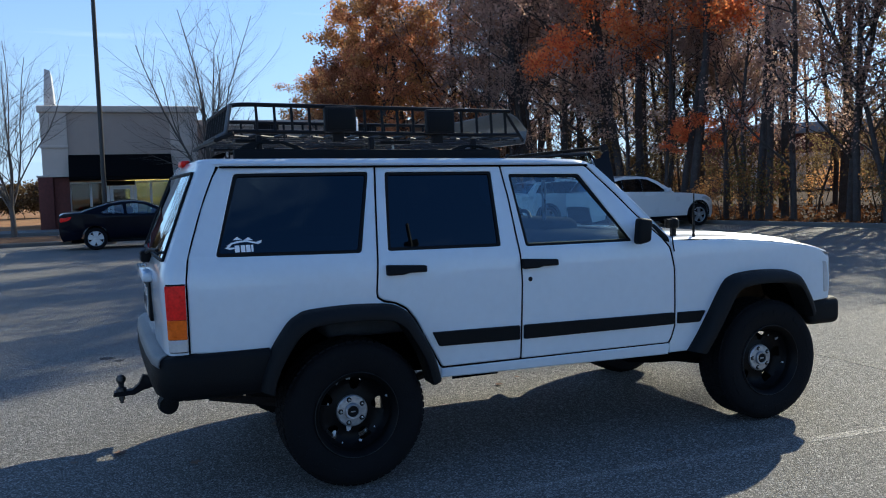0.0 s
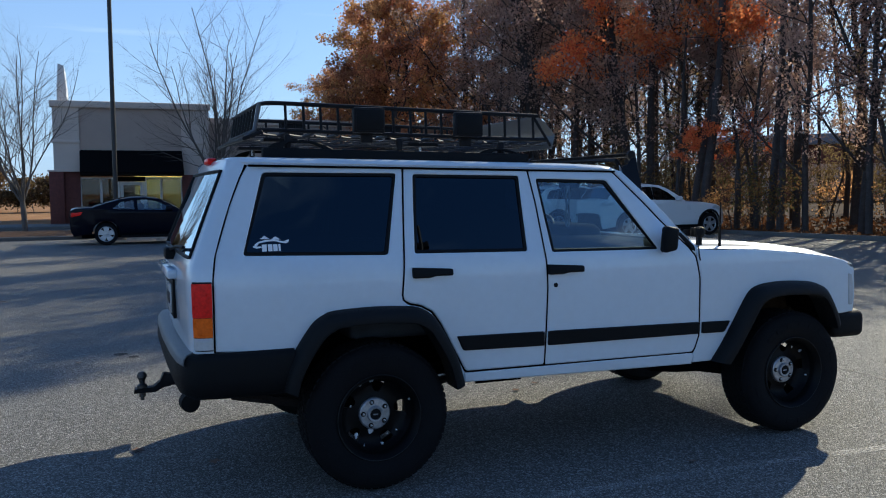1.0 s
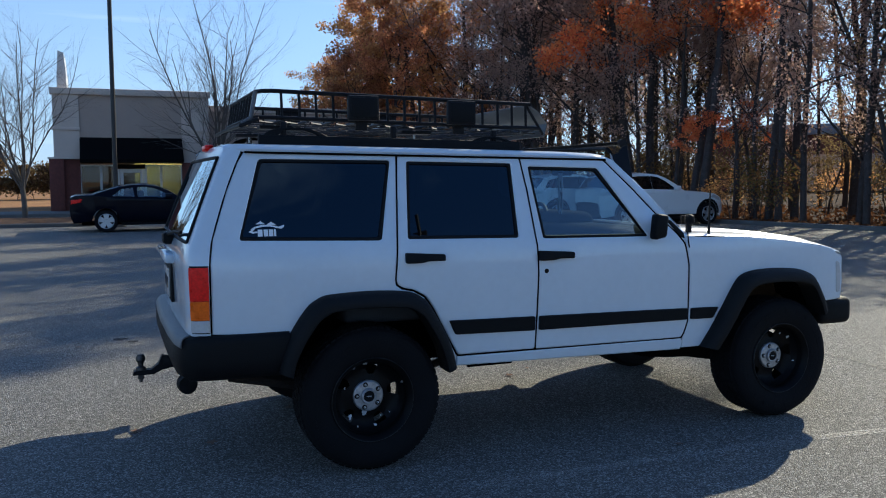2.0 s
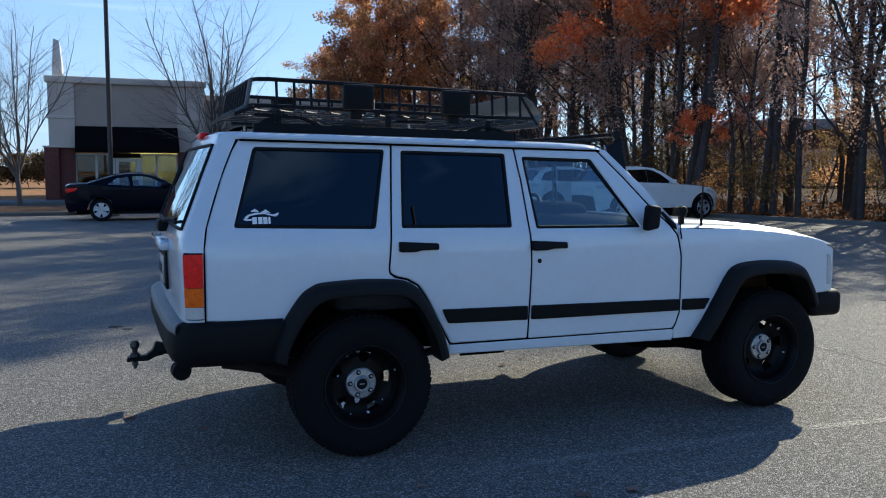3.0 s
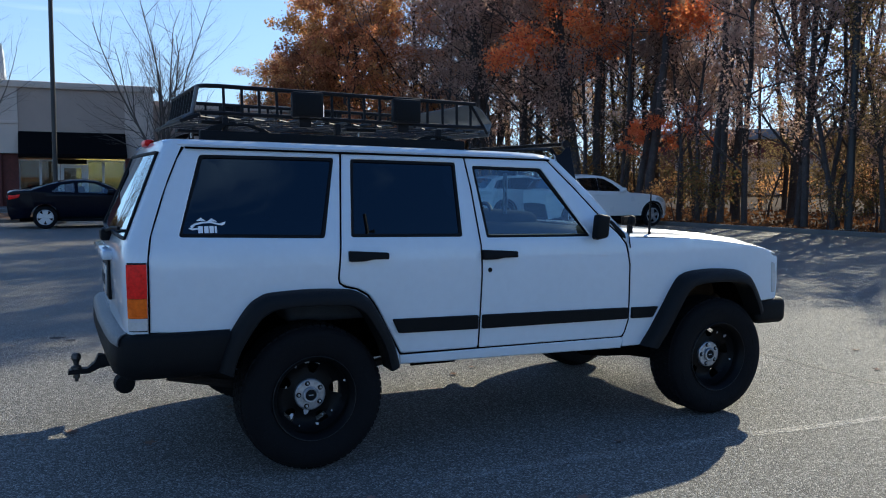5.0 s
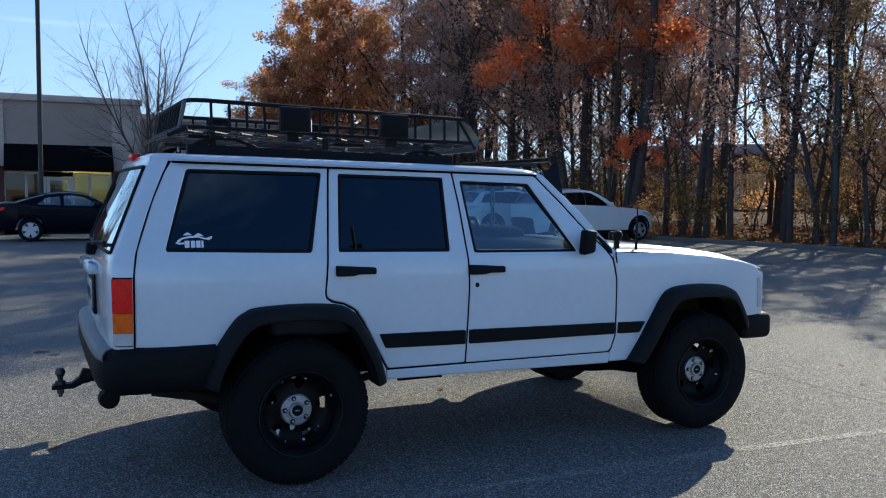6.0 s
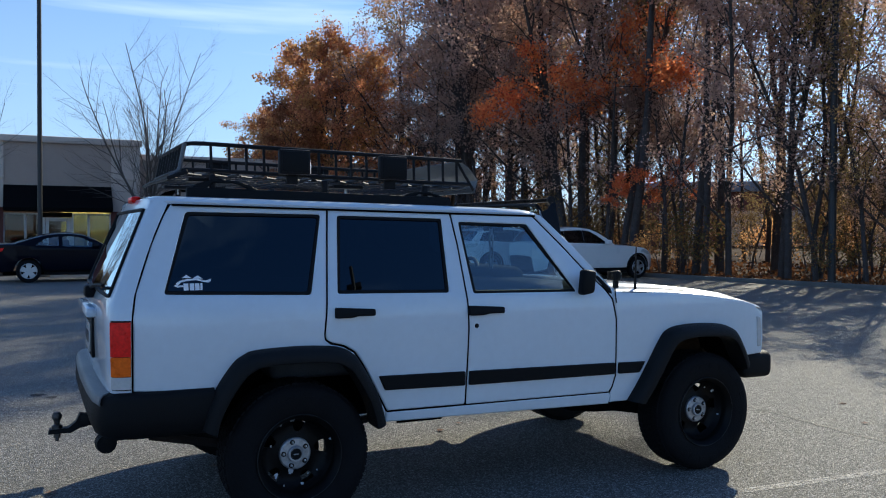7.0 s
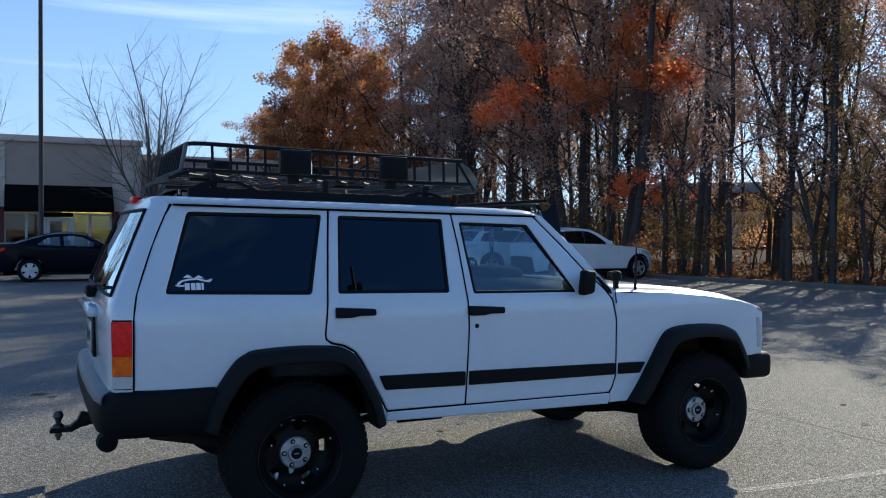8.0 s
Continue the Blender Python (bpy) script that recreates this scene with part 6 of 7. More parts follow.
# fallen leaves that cover the woods floor behind the kerb
g = np.random.default_rng(91)
y = g.uniform(-4, 34, 9000)
x = 18.7 - 0.2 * (y - 10) + 0.12 + 9.0 * g.random(9000) ** 1.6
centres = np.stack([x, y, 0.075 + 0.035 * (x - 18.7 + 0.2 * (y - 10)) * 0.6 + g.uniform(0, 0.05, 9000)], axis=1)
me = blades("leaf_litter", 92, centres, 1, 0.02, 0.13)
me.materials.append(M["l_litter"])
tagged(new("leaf_litter", me), "scattered orange and brown leaves on the woodland floor", "leaves", kind="stuff")

# ---- lamp posts ----
def lamp_post(x, y, h, r, label, base=0.6, turn=0):
    p = thing("lamp_post", label, "lamp post", group="car park lamp posts")
    part("post", tube([(0, 0, base), (0, 0, h)], [r, r * 0.85], 14), "pole", p)
    part("base_plate", box(-r * 1.9, r * 1.9, -r * 1.9, r * 1.9, base, base + 0.03, 0.004), "pole", p)
    part("footing", lathe([(0.0, -0.05), (0.28, -0.05), (0.28, base - 0.02), (0.26, base), (0, base)], axis_y=False, n=24), "concrete", p, "round concrete footing")
    part("arm", tube([(0, 0, h - 0.15), (0.6, 0, h - 0.1)], 0.035, 8), "pole", p)
    part("lamp_head", box(0.55, 1.15, -0.18, 0.18, h - 0.18, h - 0.04, 0.03), "pole", p)
    p.matrix_world = pose(x, y, 0, 0, 0, turn)
    return p


lamp_post(-0.88, 24.3, 11.0, 0.072, "tall dark bronze lamp post beside the parked cars", 0.5, 90)
lamp_post(18.95, 11.85, 11.0, 0.105, "tall dark bronze lamp post behind the kerb", 0.12, 200)
lamp_post(5.6, -13.6, 8.95, 0.05, "tall dark bronze lamp post in the open car park", 0.6, -67)

# ---- planting island with mulch ----
isl = [(-14, 24.9), (-2.3, 25.0), (-1.4, 25.5), (-1.2, 26.5), (-1.4, 27.6), (-2.3, 28.2), (-14, 28.4)]
kerb("island_kerb", isl[::-1], label="pale concrete kerb round a mulched bed")
rows = []
for i in range(30):
    x = lerp(-14, -1.5, i / 29)
    rows.append([(x, lerp(25.0, 28.2, j / 8), 0.11 + 0.14 * math.sin(math.pi * j / 8) + 0.03 * noise.noise((x, j, 0))) for j in range(9)])
tagged(finish("mulch_bed", grid(rows), "mulch", smooth=60), "brown mulch bed with fallen leaves", "ground", kind="structure")
bm = box(-14, 40, 33.6, 37.2, -0.05, 0.14, 0.02)
tagged(finish("shop_pavement", bm, "concrete"), "pale concrete pavement before the shops", "pavement", kind="structure")

# ---- shop building ----
shop = thing("shop_building", "single-storey grey stucco shop with black awning and brick piers", "building")
YB = 37.0
part("main_wall", box(-3.25, -2.17, YB, YB + 0.3, 2.45, 5.3), "stone", shop)
part("upper_wall", box(-2.17, 2.22, YB + 0.06, YB + 0.3, 3.35, 5.3), "stucco", shop, "grey stucco wall above the awning")
part("right_pilaster", box(2.22, 3.45, YB, YB + 0.3, 2.3, 5.3), "stone", shop)
part("side_wall", box(-3.25, -2.95, YB + 0.3, YB + 14, 0.1, 5.3), "stucco", shop)
part("far_wall", box(3.15, 3.45, YB + 0.3, YB + 14, 0.1, 5.3), "stucco", shop)
part("back_wall", box(-3.25, 3.45, YB + 14, YB + 14.3, 0.1, 5.3), "stucco", shop)
part("roof_deck", box(-2.95, 3.15, YB + 0.3, YB + 14, 5.0, 5.15), "stucco", shop)
part("cornice", box(-3.35, 3.55, YB - 0.12, YB + 0.4, 5.30, 5.60, 0.05), "stone", shop, "pale cornice")
part("band", box(-3.32, -2.15, YB - 0.06, YB + 0.2, 3.72, 3.86, 0.02), "stone", shop)
part("band", box(2.20, 3.52, YB - 0.06, YB + 0.2, 3.72, 3.86, 0.02), "stone", shop)
part("brick_pier", box(-3.45, -2.85, YB - 0.25, YB + 0.35, 0.12, 2.46, 0.02), "brick", shop, "dark red brick pier")
part("brick_pier", box(-2.85, -2.19, YB - 0.04, YB + 0.3, 0.12, 2.44, 0.02), "brick", shop, "dark red brick pier")
part("brick_pier", box(2.20, 3.50, YB - 0.04, YB + 0.3, 0.12, 2.3, 0.02), "brick", shop, "dark red brick pier")
part("pier_cap", box(-3.50, -2.17, YB - 0.28, YB + 0.1, 2.44, 2.52, 0.01), "stone", shop)
bm = plate([(YB - 0.9, 2.30), (YB - 0.9, 2.42), (YB + 0.05, 3.42), (YB + 0.05, 2.25)], 0, -2.18, 4.40)
part("awning", bm, "awning", shop, "black sloping awning")
bm = plate([(-3.08, 5.1), (-2.66, 5.1), (-2.66, 6.2), (-2.74, 7.25), (-2.98, 7.35), (-3.06, 6.2)], 1, YB + 1.0, 2.4)
part("tower", bm, "frame", shop, "pale parapet pylon above the roof")
# glazing
part("stall_riser", box(-2.19, 2.20, YB + 0.05, YB + 0.25, 0.12, 0.55), "brick", shop)
for x0, x1 in ((-2.17, -1.35), (-1.31, -0.68), (0.60, 1.24), (1.28, 2.17)):
    w = part("shop_window", box(x0, x1, YB + 0.13, YB + 0.15, 0.57, 2.16), "shop", shop, "plate glass shop window")
    for a, b, c, d in ((x0 - 0.03, x0 + 0.03, 0.55, 2.2), (x1 - 0.03, x1 + 0.03, 0.55, 2.2), (x0 + 0.03, x1 - 0.03, 0.55, 0.61), (x0 + 0.03, x1 - 0.03, 2.13, 2.2)):
        part("window_frame", box(a, b, YB + 0.09, YB + 0.19, c, d, 0.004), "frame", w)
door = part("shop_door", box(-0.40, 0.36, YB + 0.13, YB + 0.15, 0.3, 1.90), "shop", shop, "glazed shop door with white frame")
for a, b, c, d in ((-0.52, -0.38, 0.14, 2.0), (0.34, 0.47, 0.14, 2.0), (-0.38, 0.34, 1.84, 2.0), (-0.38, 0.34, 0.14, 0.35)):
    part("door_frame", box(a, b, YB + 0.08, YB + 0.2, c, d, 0.006), "frame", door)
part("transom", box(-0.66, 0.58, YB + 0.1, YB + 0.2, 2.02, 2.22, 0.004), "awning", shop)
for x in (-0.60, 0.54):
    part("side_light", box(x - 0.06, x + 0.06, YB + 0.1, YB + 0.18, 0.3, 2.0, 0.004), "frame", shop)
part("shop_floor", box(-2.95, 3.15, YB + 0.3, YB + 6, 0.10, 0.16), "concrete", shop)
part("inner_wall", box(0.2, 3.15, YB + 2.6, YB + 2.7, 0.16, 2.9), "glow", shop, "yellow painted wall inside the shop")
part("inner_wall", box(-2.95, 0.2, YB + 3.4, YB + 3.5, 0.16, 2.9), "mulch", shop, "brown painted wall inside the shop")
part("inner_ceiling", box(-2.95, 3.15, YB + 0.3, YB + 6, 2.9, 3.0), "frame", shop)
lm = bpy.data.materials.new("shop_lamp_light")
lm.use_nodes = True
lm.node_tree.nodes["Principled BSDF"].inputs["Emission Color"].default_value = (1, 0.86, 0.6, 1)
lm.node_tree.nodes["Principled BSDF"].inputs["Emission Strength"].default_value = 14.0
M["shop_lamp"] = lm
for x in (-1.5, 0.2, 1.7):
    part("ceiling_lamp", box(x - 0.3, x + 0.3, YB + 1.2, YB + 1.8, 2.86, 2.895), "shop_lamp", shop, "lit ceiling panel inside the shop")
part("counter", box(-1.9, -0.9, YB + 1.5, YB + 2.1, 0.16, 1.05, 0.02), "navy", shop)
# the lower shops that go on to the side
row = thing("shop_row", "lower grey shop wing beside the corner shop", "building")
part("wing_wall", box(3.55, 22, YB + 1.0, YB + 1.3, 0.1, 4.75), "stucco", row)
part("wing_cornice", box(3.52, 22.1, YB + 0.9, YB + 1.4, 4.75, 5.05, 0.03), "stone", row)
part("wing_roof", box(3.55, 22, YB + 1.4, YB + 14, 4.4, 4.5), "stucco", row)
part("wing_base", box(3.55, 22, YB + 0.93, YB + 1.0, 0.1, 0.9, 0.01), "brick", row)
for k in range(5):
    x = 4.4 + k * 3.4
    w = part("shop_window", box(x, x + 2.2, YB + 0.95, YB + 0.985, 0.95, 2.3), "tint", row, "dark shop window")
    for a, b, c, d in ((x - 0.05, x, 0.9, 2.35), (x + 2.2, x + 2.25, 0.9, 2.35), (x, x + 2.2, 2.3, 2.36), (x, x + 2.2, 0.9, 0.95)):
        part("window_frame", box(a, b, YB + 0.92, YB + 1.0, c, d), "frame", w)

# pale roof of a warehouse beyond the wood
wh = thing("warehouse", "long low warehouse with a pale roof beyond the wood", "building")
part("warehouse_wall", box(0, 46, 0, 20, 0, 4.7), "brick", wh)
part("warehouse_roof", box(-0.5, 46.5, -0.5, 20.5, 4.7, 5.5, 0.05), "metal_sheet", wh, "pale metal roof edge")
for k in range(9):
    part("loading_door", box(2 + k * 5, 5 + k * 5, -0.06, 0.0, 0, 3.2), "stucco", wh)
wh.matrix_world = pose(44, 52, 0, 0, 0, -52)


# ---- parked cars ----
def road_car(name, label, paint, c, group=""):
    """A car seen from the side: c holds its outline, heading +x, rear axle at x = 0."""
    car = thing(name, label, "car", group=group)
    wb, R, W = c["wheelbase"], c["wheel"], c["half"]
    belt = table(c["belt"])
    top = c["roof"]

    def hw(x, z):
        t = W - 0.05 * max(0, (0.55 - z) / 0.4) ** 2
        zb = belt(x)
        if z > zb:
            t -= c["tumble"] * (z - zb)
        for e, k in ((c["nose"], 1), (c["tail"], -1)):
            d = max(0, 0.75 - k * (e - x)) / 0.75
            t -= 0.22 * d ** 2.5
        return t
    zs = (0.3, 0.45, 0.6, 0.75, 0.9, 1.0)
    xs = [lerp(c["tail"], c["nose"], i / 14) for i in range(1, 14)]

    def arch(x):
        return [(x + (R + 0.055) * math.cos(a), R + (R + 0.055) * math.sin(a)) for a in [math.pi * i / 12 for i in range(13)]]
    lower = [(c["tail"] + 0.10, 0.26)] + c["rear"] + c["belt"] + c["front"] + [(c["nose"] - 0.12, 0.24)]
    lower += [(x, max(z, 0.22)) for x, z in arch(wb)] + [(x, max(z, 0.22)) for x, z in arch(0)]
    for s in (-1, 1):
        part("body_side", side_panel(lower, [], hw, s, flange=0.05, zs=zs, xs=xs), paint, car, smooth=40)
        house = c["belt_win"] + top[::-1]
        pan = part("roof_pillar", side_panel(house, [rounded(w, 0.04, 3) for w in c["windows"]], hw, s, zs=(1.1, 1.25), xs=xs), paint, car, smooth=40)
        for w in c["windows"]:
            part("side_window", side_panel(rounded(w, 0.04, 3), [], hw, s, flange=0, lift=-0.012, edge=0, zs=(1.1, 1.25)), c["glass"], pan, "dark side window")
        for z0, z1, xa, xb in ((c["handle"], c["handle"] + 0.03, c["handles"][0], c["handles"][0] + 0.2),):
            part("handle", side_panel(rounded([(xa, z0), (xb, z0), (xb, z1), (xa, z1)], 0.01, 2), [], hw, s, flange=0.02, lift=0.02, edge=0.005), paint, car)
        for quad in c["trims"]:
            part("pillar_trim", side_panel(quad, [], hw, s, flange=0, lift=0.004, edge=0, zs=(1.25, 1.4)), "plastic", pan, "black pillar trim")
        for gx in c["gaps"]:
            part("door_gap", side_panel([(gx, 0.34), (gx + 0.012, 0.34), (gx + 0.012, belt(gx)), (gx, belt(gx))], [], hw, s, flange=0, lift=0.002, edge=0), "under", car)
        my = s * (hw(c["mirror"], 1.0) + 0.10)
        part("door_mirror", box(c["mirror"] - 0.10, c["mirror"] + 0.08, my - 0.09, my + 0.09, belt(c["mirror"]) + 0.02, belt(c["mirror"]) + 0.16, 0.04, seg=3), paint, car, smooth=60)
        lamp = c["tail_lamp"]
        part("tail_lamp", side_panel(rounded(lamp, 0.03, 3), [], hw, s, flange=0.02, lift=0.008, edge=0.01, xs=xs), c["tail_lens"], car, "tail lamp lens", smooth=50)
        part("headlamp", side_panel(rounded(c["head_lamp"], 0.03, 3), [], hw, s, flange=0.02, lift=0.006, edge=0.01, xs=xs), "pale", car, "clear headlamp", smooth=50)
        part("sill_trim", side_panel([(R + 0.08, 0.20), (wb - R - 0.08, 0.20), (wb - R - 0.07, 0.27), (R + 0.07, 0.27)], [], hw, s, flange=0.05, lift=0.006), "plastic", car)
        for x in (0, wb):
            if c["clad"]:
                a = [math.pi * i / 12 for i in range(13)]
                part("arch_trim", side_panel([(x + (R + 0.12) * math.cos(t), max(0.24, R + (R + 0.12) * math.sin(t))) for t in a] + [(x + (R + 0.055) * math.cos(t), max(0.24, R + (R + 0.055) * math.sin(t))) for t in a[::-1]], [], hw, s, flange=0.03, lift=0.008, edge=0.006), "plastic", car)
            y = s * (W - 0.02)
            w = part("wheel", lathe([(R * 0.66, 0.0), (R * 0.72, -0.012), (R * 0.93, -0.012), (R, 0.03), (R, 0.17), (R * 0.93, 0.20), (R * 0.66, 0.19)], n=40), "rubber", car)
            w.matrix_world = pose(x, y, R) @ (pose(0, 0, 0) if s < 0 else pose(0, 0, 0, 0, 0, 180))
            part("rim_barrel", lathe([(R * 0.66, 0.0), (R * 0.62, 0.05), (R * 0.60, 0.16), (0, 0.165)], n=32), "under", w)
            part("rim_lip", lathe([(R * 0.68, -0.006), (R * 0.655, -0.012), (R * 0.62, 0.0), (R * 0.62, 0.03)], n=40), "silver", w)
            for k in range(5):
                t = 2 * math.pi * k / 5 + 0.3
                poly = [(0.05, -0.05), (R * 0.63, -c["spoke"] * R / 0.32), (R * 0.63, c["spoke"] * R / 0.32), (0.05, 0.05)]
                poly = [(p[0] * math.cos(t) - p[1] * math.sin(t), p[0] * math.sin(t) + p[1] * math.cos(t)) for p in poly]
                part("spoke", plate(poly, 1, 0.0, 0.03), c["alloy"], w, "alloy spoke")
            part("hub", lathe([(0.0, -0.006), (0.05, -0.004), (0.06, 0.02)], n=16), "silver", w)
            part("arch_liner", grid([[(x + (R + 0.06) * math.cos(t), s * q, R + (R + 0.06) * math.sin(t)) for q in (W - 0.06, W - 0.35)] for t in [math.pi * i / 10 for i in range(11)]]), "under", car)
    # skins across the car
    prof = c["skin"]
    for nm, m, pts in prof:
        rows = []
        for x, z in pts:
            e = hw(x, z) - 0.004
            rows.append([(x, f * e, z + c["crown"] * (1 - f * f) - 0.012 * (abs(f) > 0.97)) for f in (-1, -0.96, -0.85, -0.6, -0.3, 0, 0.3, 0.6, 0.85, 0.96, 1)])
        bm = grid(rows)
        bmesh.ops.recalc_face_normals(bm, faces=bm.faces)
        part(nm, bm, m, car, smooth=50)
    part("floor_pan", box(c["tail"] + 0.3, c["nose"] - 0.3, -W + 0.3, W - 0.3, 0.20, 0.28), "under", car)
    part("cabin_floor", box(0.3, wb - 0.4, -W + 0.1, W - 0.1, 0.28, 0.55), "cabin", car)
    part("dashboard", box(wb - 0.75, wb - 0.3, -W + 0.12, W - 0.12, 0.55, 0.95, 0.05), "cabin", car)
    for y in (-0.36, 0.36):
        part("seat", box(c["seat"], c["seat"] + 0.5, y - 0.24, y + 0.24, 0.5, 0.68, 0.05), "seat", car)
        part("seat_back", box(c["seat"] - 0.12, c["seat"] + 0.04, y - 0.24, y + 0.24, 0.6, 1.18, 0.05), "seat", car)
    return car


coupe = road_car("coupe", "dark blue-black two-door coupe parked by the mulched bed", "navy", dict(
    wheelbase=2.62, tail_lens="red", spoke=0.085, alloy="silver", trims=(), wheel=0.318, half=0.88, nose=3.52, tail=-0.95, tumble=0.42, clad=False, glass="clear", crown=0.05,
    belt=[(-0.93, 0.97), (-0.80, 1.03), (-0.35, 1.055), (0.3, 0.99), (1.2, 0.955), (2.1, 0.92), (2.3, 0.90), (2.9, 0.83), (3.3, 0.73)],
    rear=[(-0.93, 0.42), (-0.95, 0.62), (-0.945, 0.85)], front=[(3.45, 0.66), (3.52, 0.50), (3.50, 0.36)],
    belt_win=[(-0.35, 1.05), (0.3, 0.985), (1.2, 0.95), (2.1, 0.915)], roof=[(-0.30, 1.085), (0.05, 1.20), (0.35, 1.28), (0.70, 1.335), (1.05, 1.345), (1.40, 1.30), (1.75, 1.15), (2.06, 0.955)],
    windows=[[(0.16, 1.03), (0.42, 1.22), (0.75, 1.275), (0.78, 1.005)], [(0.86, 1.0), (0.85, 1.28), (1.10, 1.285), (1.38, 1.24), (1.66, 1.10), (1.84, 0.965)]],
    handle=0.86, handles=(0.9,), gaps=(0.80, 2.05), mirror=1.72, seat=1.0,
    tail_lamp=[(-0.915, 0.80), (-0.915, 0.93), (-0.60, 0.955), (-0.66, 0.86)], head_lamp=[(3.05, 0.66), (3.35, 0.60), (3.38, 0.68), (3.1, 0.76)],
    skin=[("boot_lid", "navy", [(-0.95, 0.85), (-0.92, 0.985), (-0.80, 1.035), (-0.50, 1.06), (-0.34, 1.06)]), ("rear_screen", "tint", [(-0.34, 1.06), (-0.30, 1.085), (0.05, 1.20), (0.35, 1.285)]),
          ("roof", "navy", [(0.35, 1.285), (0.70, 1.338), (1.05, 1.348), (1.40, 1.302)]), ("windscreen", "clear", [(1.40, 1.302), (1.75, 1.15), (2.06, 0.955)]),
          ("bonnet", "navy", [(2.06, 0.935), (2.3, 0.90), (2.9, 0.83), (3.3, 0.73), (3.45, 0.66)]), ("front_bumper", "navy", [(3.45, 0.66), (3.52, 0.5), (3.50, 0.36), (3.40, 0.24)]), ("rear_bumper", "navy", [(-0.95, 0.85), (-0.95, 0.62), (-0.93, 0.42), (-0.85, 0.26)])]))
coupe.matrix_world = pose(-1.20, 22.1, 0)

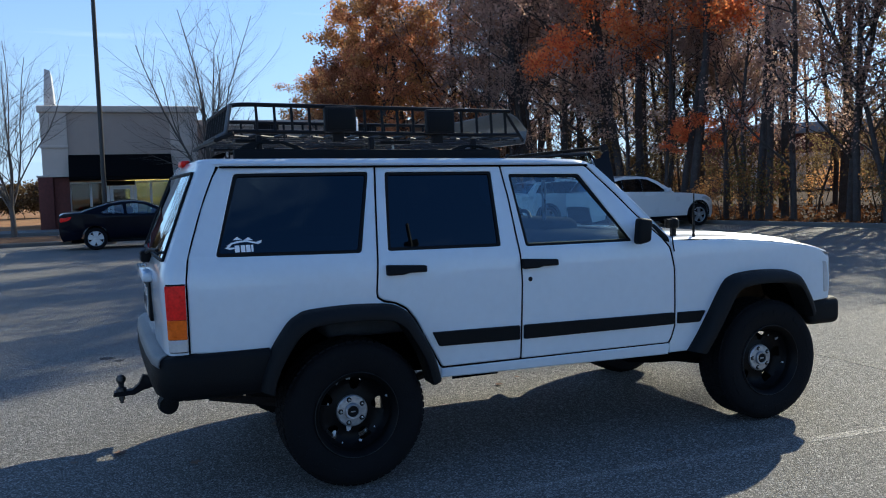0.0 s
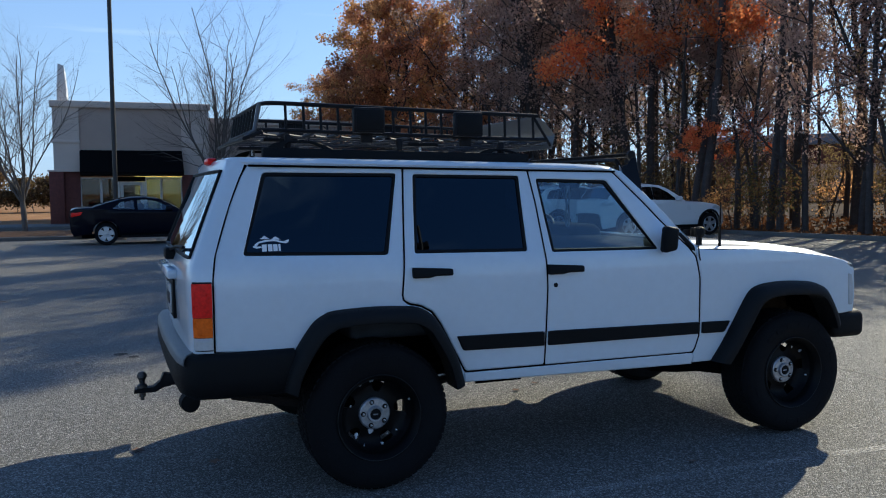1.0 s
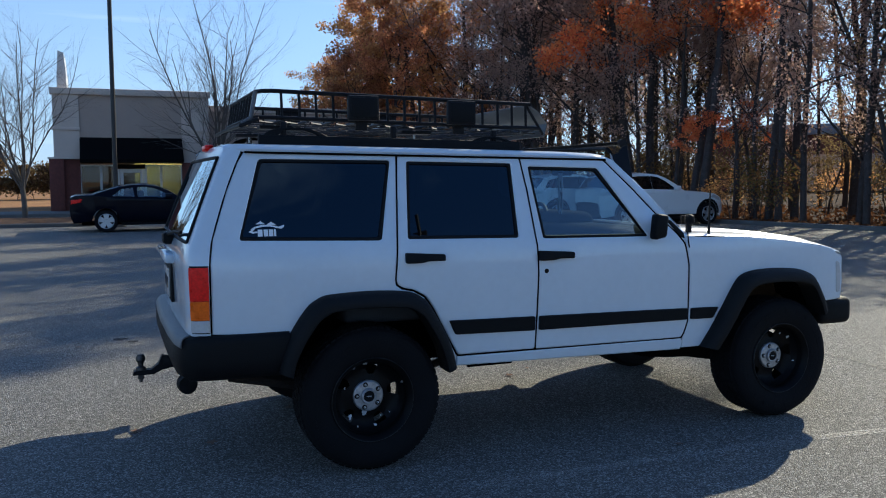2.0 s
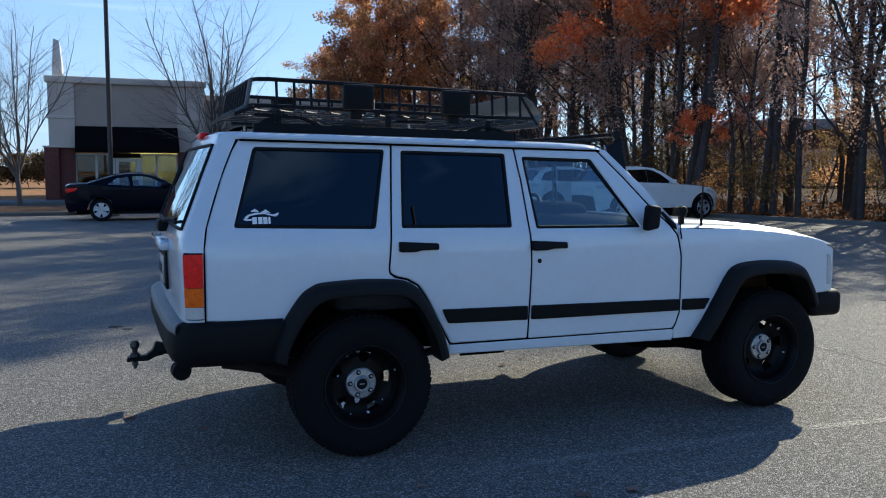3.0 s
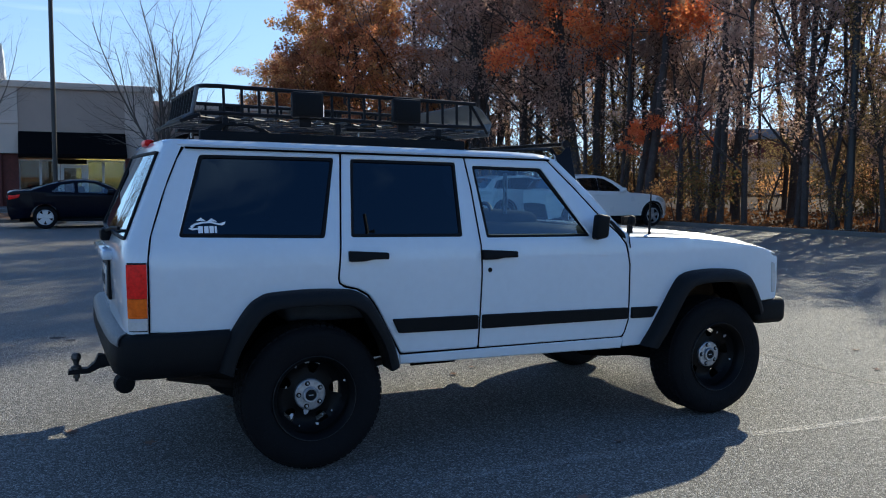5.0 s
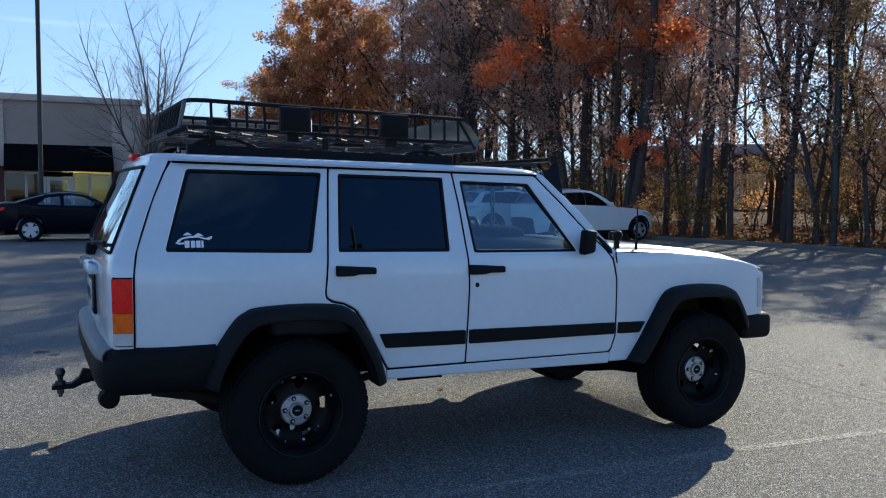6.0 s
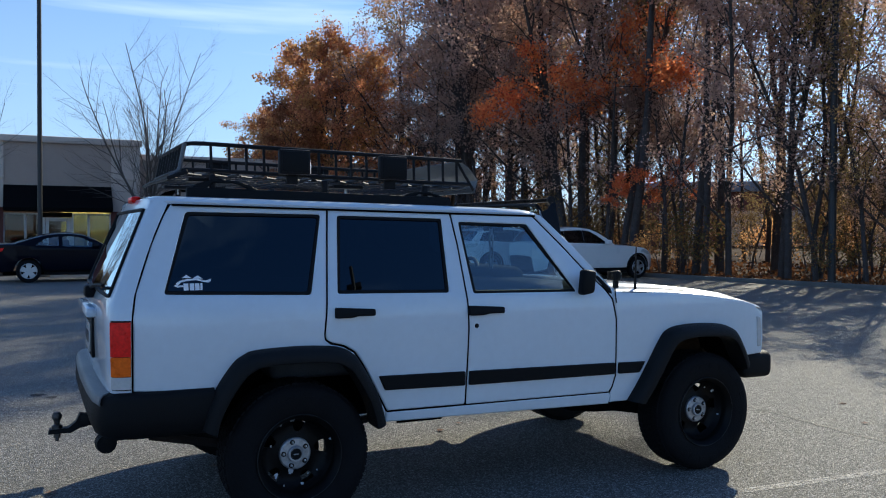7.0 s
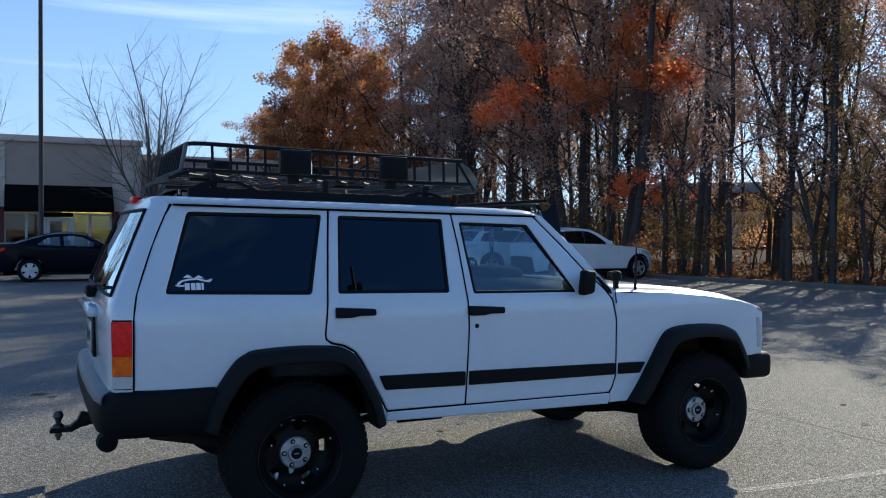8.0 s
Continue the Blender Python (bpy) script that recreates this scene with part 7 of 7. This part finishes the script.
cross = road_car("crossover", "white crossover with dark windows parked nose to the kerb", "white2", dict(
    wheelbase=2.98, tail_lens="pale", spoke=0.045, alloy="cap", trims=([(0.835, 1.13), (0.835, 1.535), (0.905, 1.53), (0.905, 1.13)], [(0.12, 1.15), (0.12, 1.50), (0.21, 1.51), (0.21, 1.15)]), wheel=0.35, half=0.92, nose=3.67, tail=-0.90, tumble=0.30, clad=True, glass="tint", crown=0.04,
    belt=[(-0.88, 1.10), (-0.5, 1.12), (0.3, 1.11), (1.2, 1.09), (2.0, 1.06), (2.2, 1.05), (2.7, 1.03), (3.2, 0.97), (3.45, 0.88)],
    rear=[(-0.86, 0.45), (-0.90, 0.70), (-0.90, 0.95)], front=[(3.61, 0.76), (3.67, 0.60), (3.64, 0.38)],
    belt_win=[(-0.72, 1.115), (0.3, 1.105), (1.2, 1.085), (2.0, 1.055)], roof=[(-0.68, 1.20), (-0.45, 1.46), (-0.25, 1.53), (0.3, 1.59), (0.8, 1.60), (1.15, 1.565), (1.45, 1.45), (1.75, 1.28), (2.04, 1.075)],
    windows=[[(-0.45, 1.16), (-0.28, 1.42), (0.145, 1.505), (0.165, 1.145)], [(0.185, 1.145), (0.165, 1.51), (0.84, 1.53), (0.86, 1.125)], [(0.88, 1.125), (0.86, 1.53), (1.12, 1.50), (1.42, 1.36), (1.78, 1.105)]],
    handle=0.98, handles=(0.95,), gaps=(0.10, 0.84, 1.95), mirror=1.72, seat=0.9,
    tail_lamp=[(-0.88, 0.92), (-0.88, 1.07), (-0.50, 1.06), (-0.55, 0.97)], head_lamp=[(3.05, 0.86), (3.45, 0.76), (3.45, 0.85), (3.15, 0.95)],
    skin=[("tailgate", "white2", [(-0.90, 0.70), (-0.90, 0.95), (-0.88, 1.10), (-0.72, 1.15)]), ("rear_screen", "tint", [(-0.72, 1.15), (-0.45, 1.46)]), ("roof", "white2", [(-0.45, 1.462), (-0.25, 1.532), (0.3, 1.592), (0.8, 1.602), (1.15, 1.567)]),
          ("windscreen", "tint", [(1.15, 1.567), (1.45, 1.45), (1.75, 1.28), (2.04, 1.075)]), ("bonnet", "white2", [(2.04, 1.06), (2.2, 1.052), (2.7, 1.032), (3.2, 0.972), (3.45, 0.88), (3.61, 0.76)]), ("front_bumper", "white2", [(3.61, 0.76), (3.67, 0.6), (3.64, 0.38), (3.52, 0.24)]), ("rear_bumper", "plastic", [(-0.90, 0.70), (-0.86, 0.45), (-0.78, 0.26)])]), group="white crossovers at the kerb")
cross.matrix_world = pose(16.25 - 2.74, 18.1, 0)
copy_thing(cross, pose(16.25 - 2.74 - 0.7, 21.2, 0))["label"] = "white crossover parked beside another white car"

# ---- small things on the asphalt ----
rl = random.Random(9)
def fallen_leaf(x, y, size, turn):
    bm = bmesh.new()
    n = 14
    pts = []
    for i in range(n):
        a = 2 * math.pi * i / n
        r = size * (1.0 if i % 2 == 0 else 0.62) * rl.uniform(0.8, 1.1)
        pts.append((r * math.cos(a), r * math.sin(a) * 0.8, 0.006 + 0.008 * rl.random() + 0.008 * (i % 2 == 0) * rl.random()))
    c = bm.verts.new((0, 0, 0.006))
    vs = [bm.verts.new(p) for p in pts]
    for i in range(n):
        bm.faces.new((c, vs[i], vs[(i + 1) % n]))
    ob = tagged(finish("fallen_leaf", bm, "l_fallen", smooth=60), "dry curled tan leaf lying on the asphalt", "leaf", group="fallen leaves")
    ob.matrix_world = pose(x, y, 0, 0, 0, turn)
    return ob


for x, y, r in ((0.73, -1.70, 0.055), (0.98, -1.73, 0.05), (1.65, -1.10, 0.03), (1.52, 0.75, 0.04), (0.10, -1.35, 0.03), (-1.10, 0.30, 0.05), (-1.34, 0.22, 0.03), (2.2, 1.5, 0.04), (3.9, -1.2, 0.035), (5.1, 0.2, 0.04), (-0.72, -0.1, 0.045), (-0.18, 0.47, 0.035), (1.75, 0.9, 0.03), (4.6, -0.4, 0.035)):
    fallen_leaf(x, y, r, rl.uniform(0, 360))
for k in range(40):
    x, y = rl.uniform(-6, 17), rl.uniform(3, 20)
    if x < edge_x(y) - 0.3 and not (12 < x < 18 and 16 < y < 23):
        fallen_leaf(x, y, rl.uniform(0.03, 0.05), rl.uniform(0, 360))
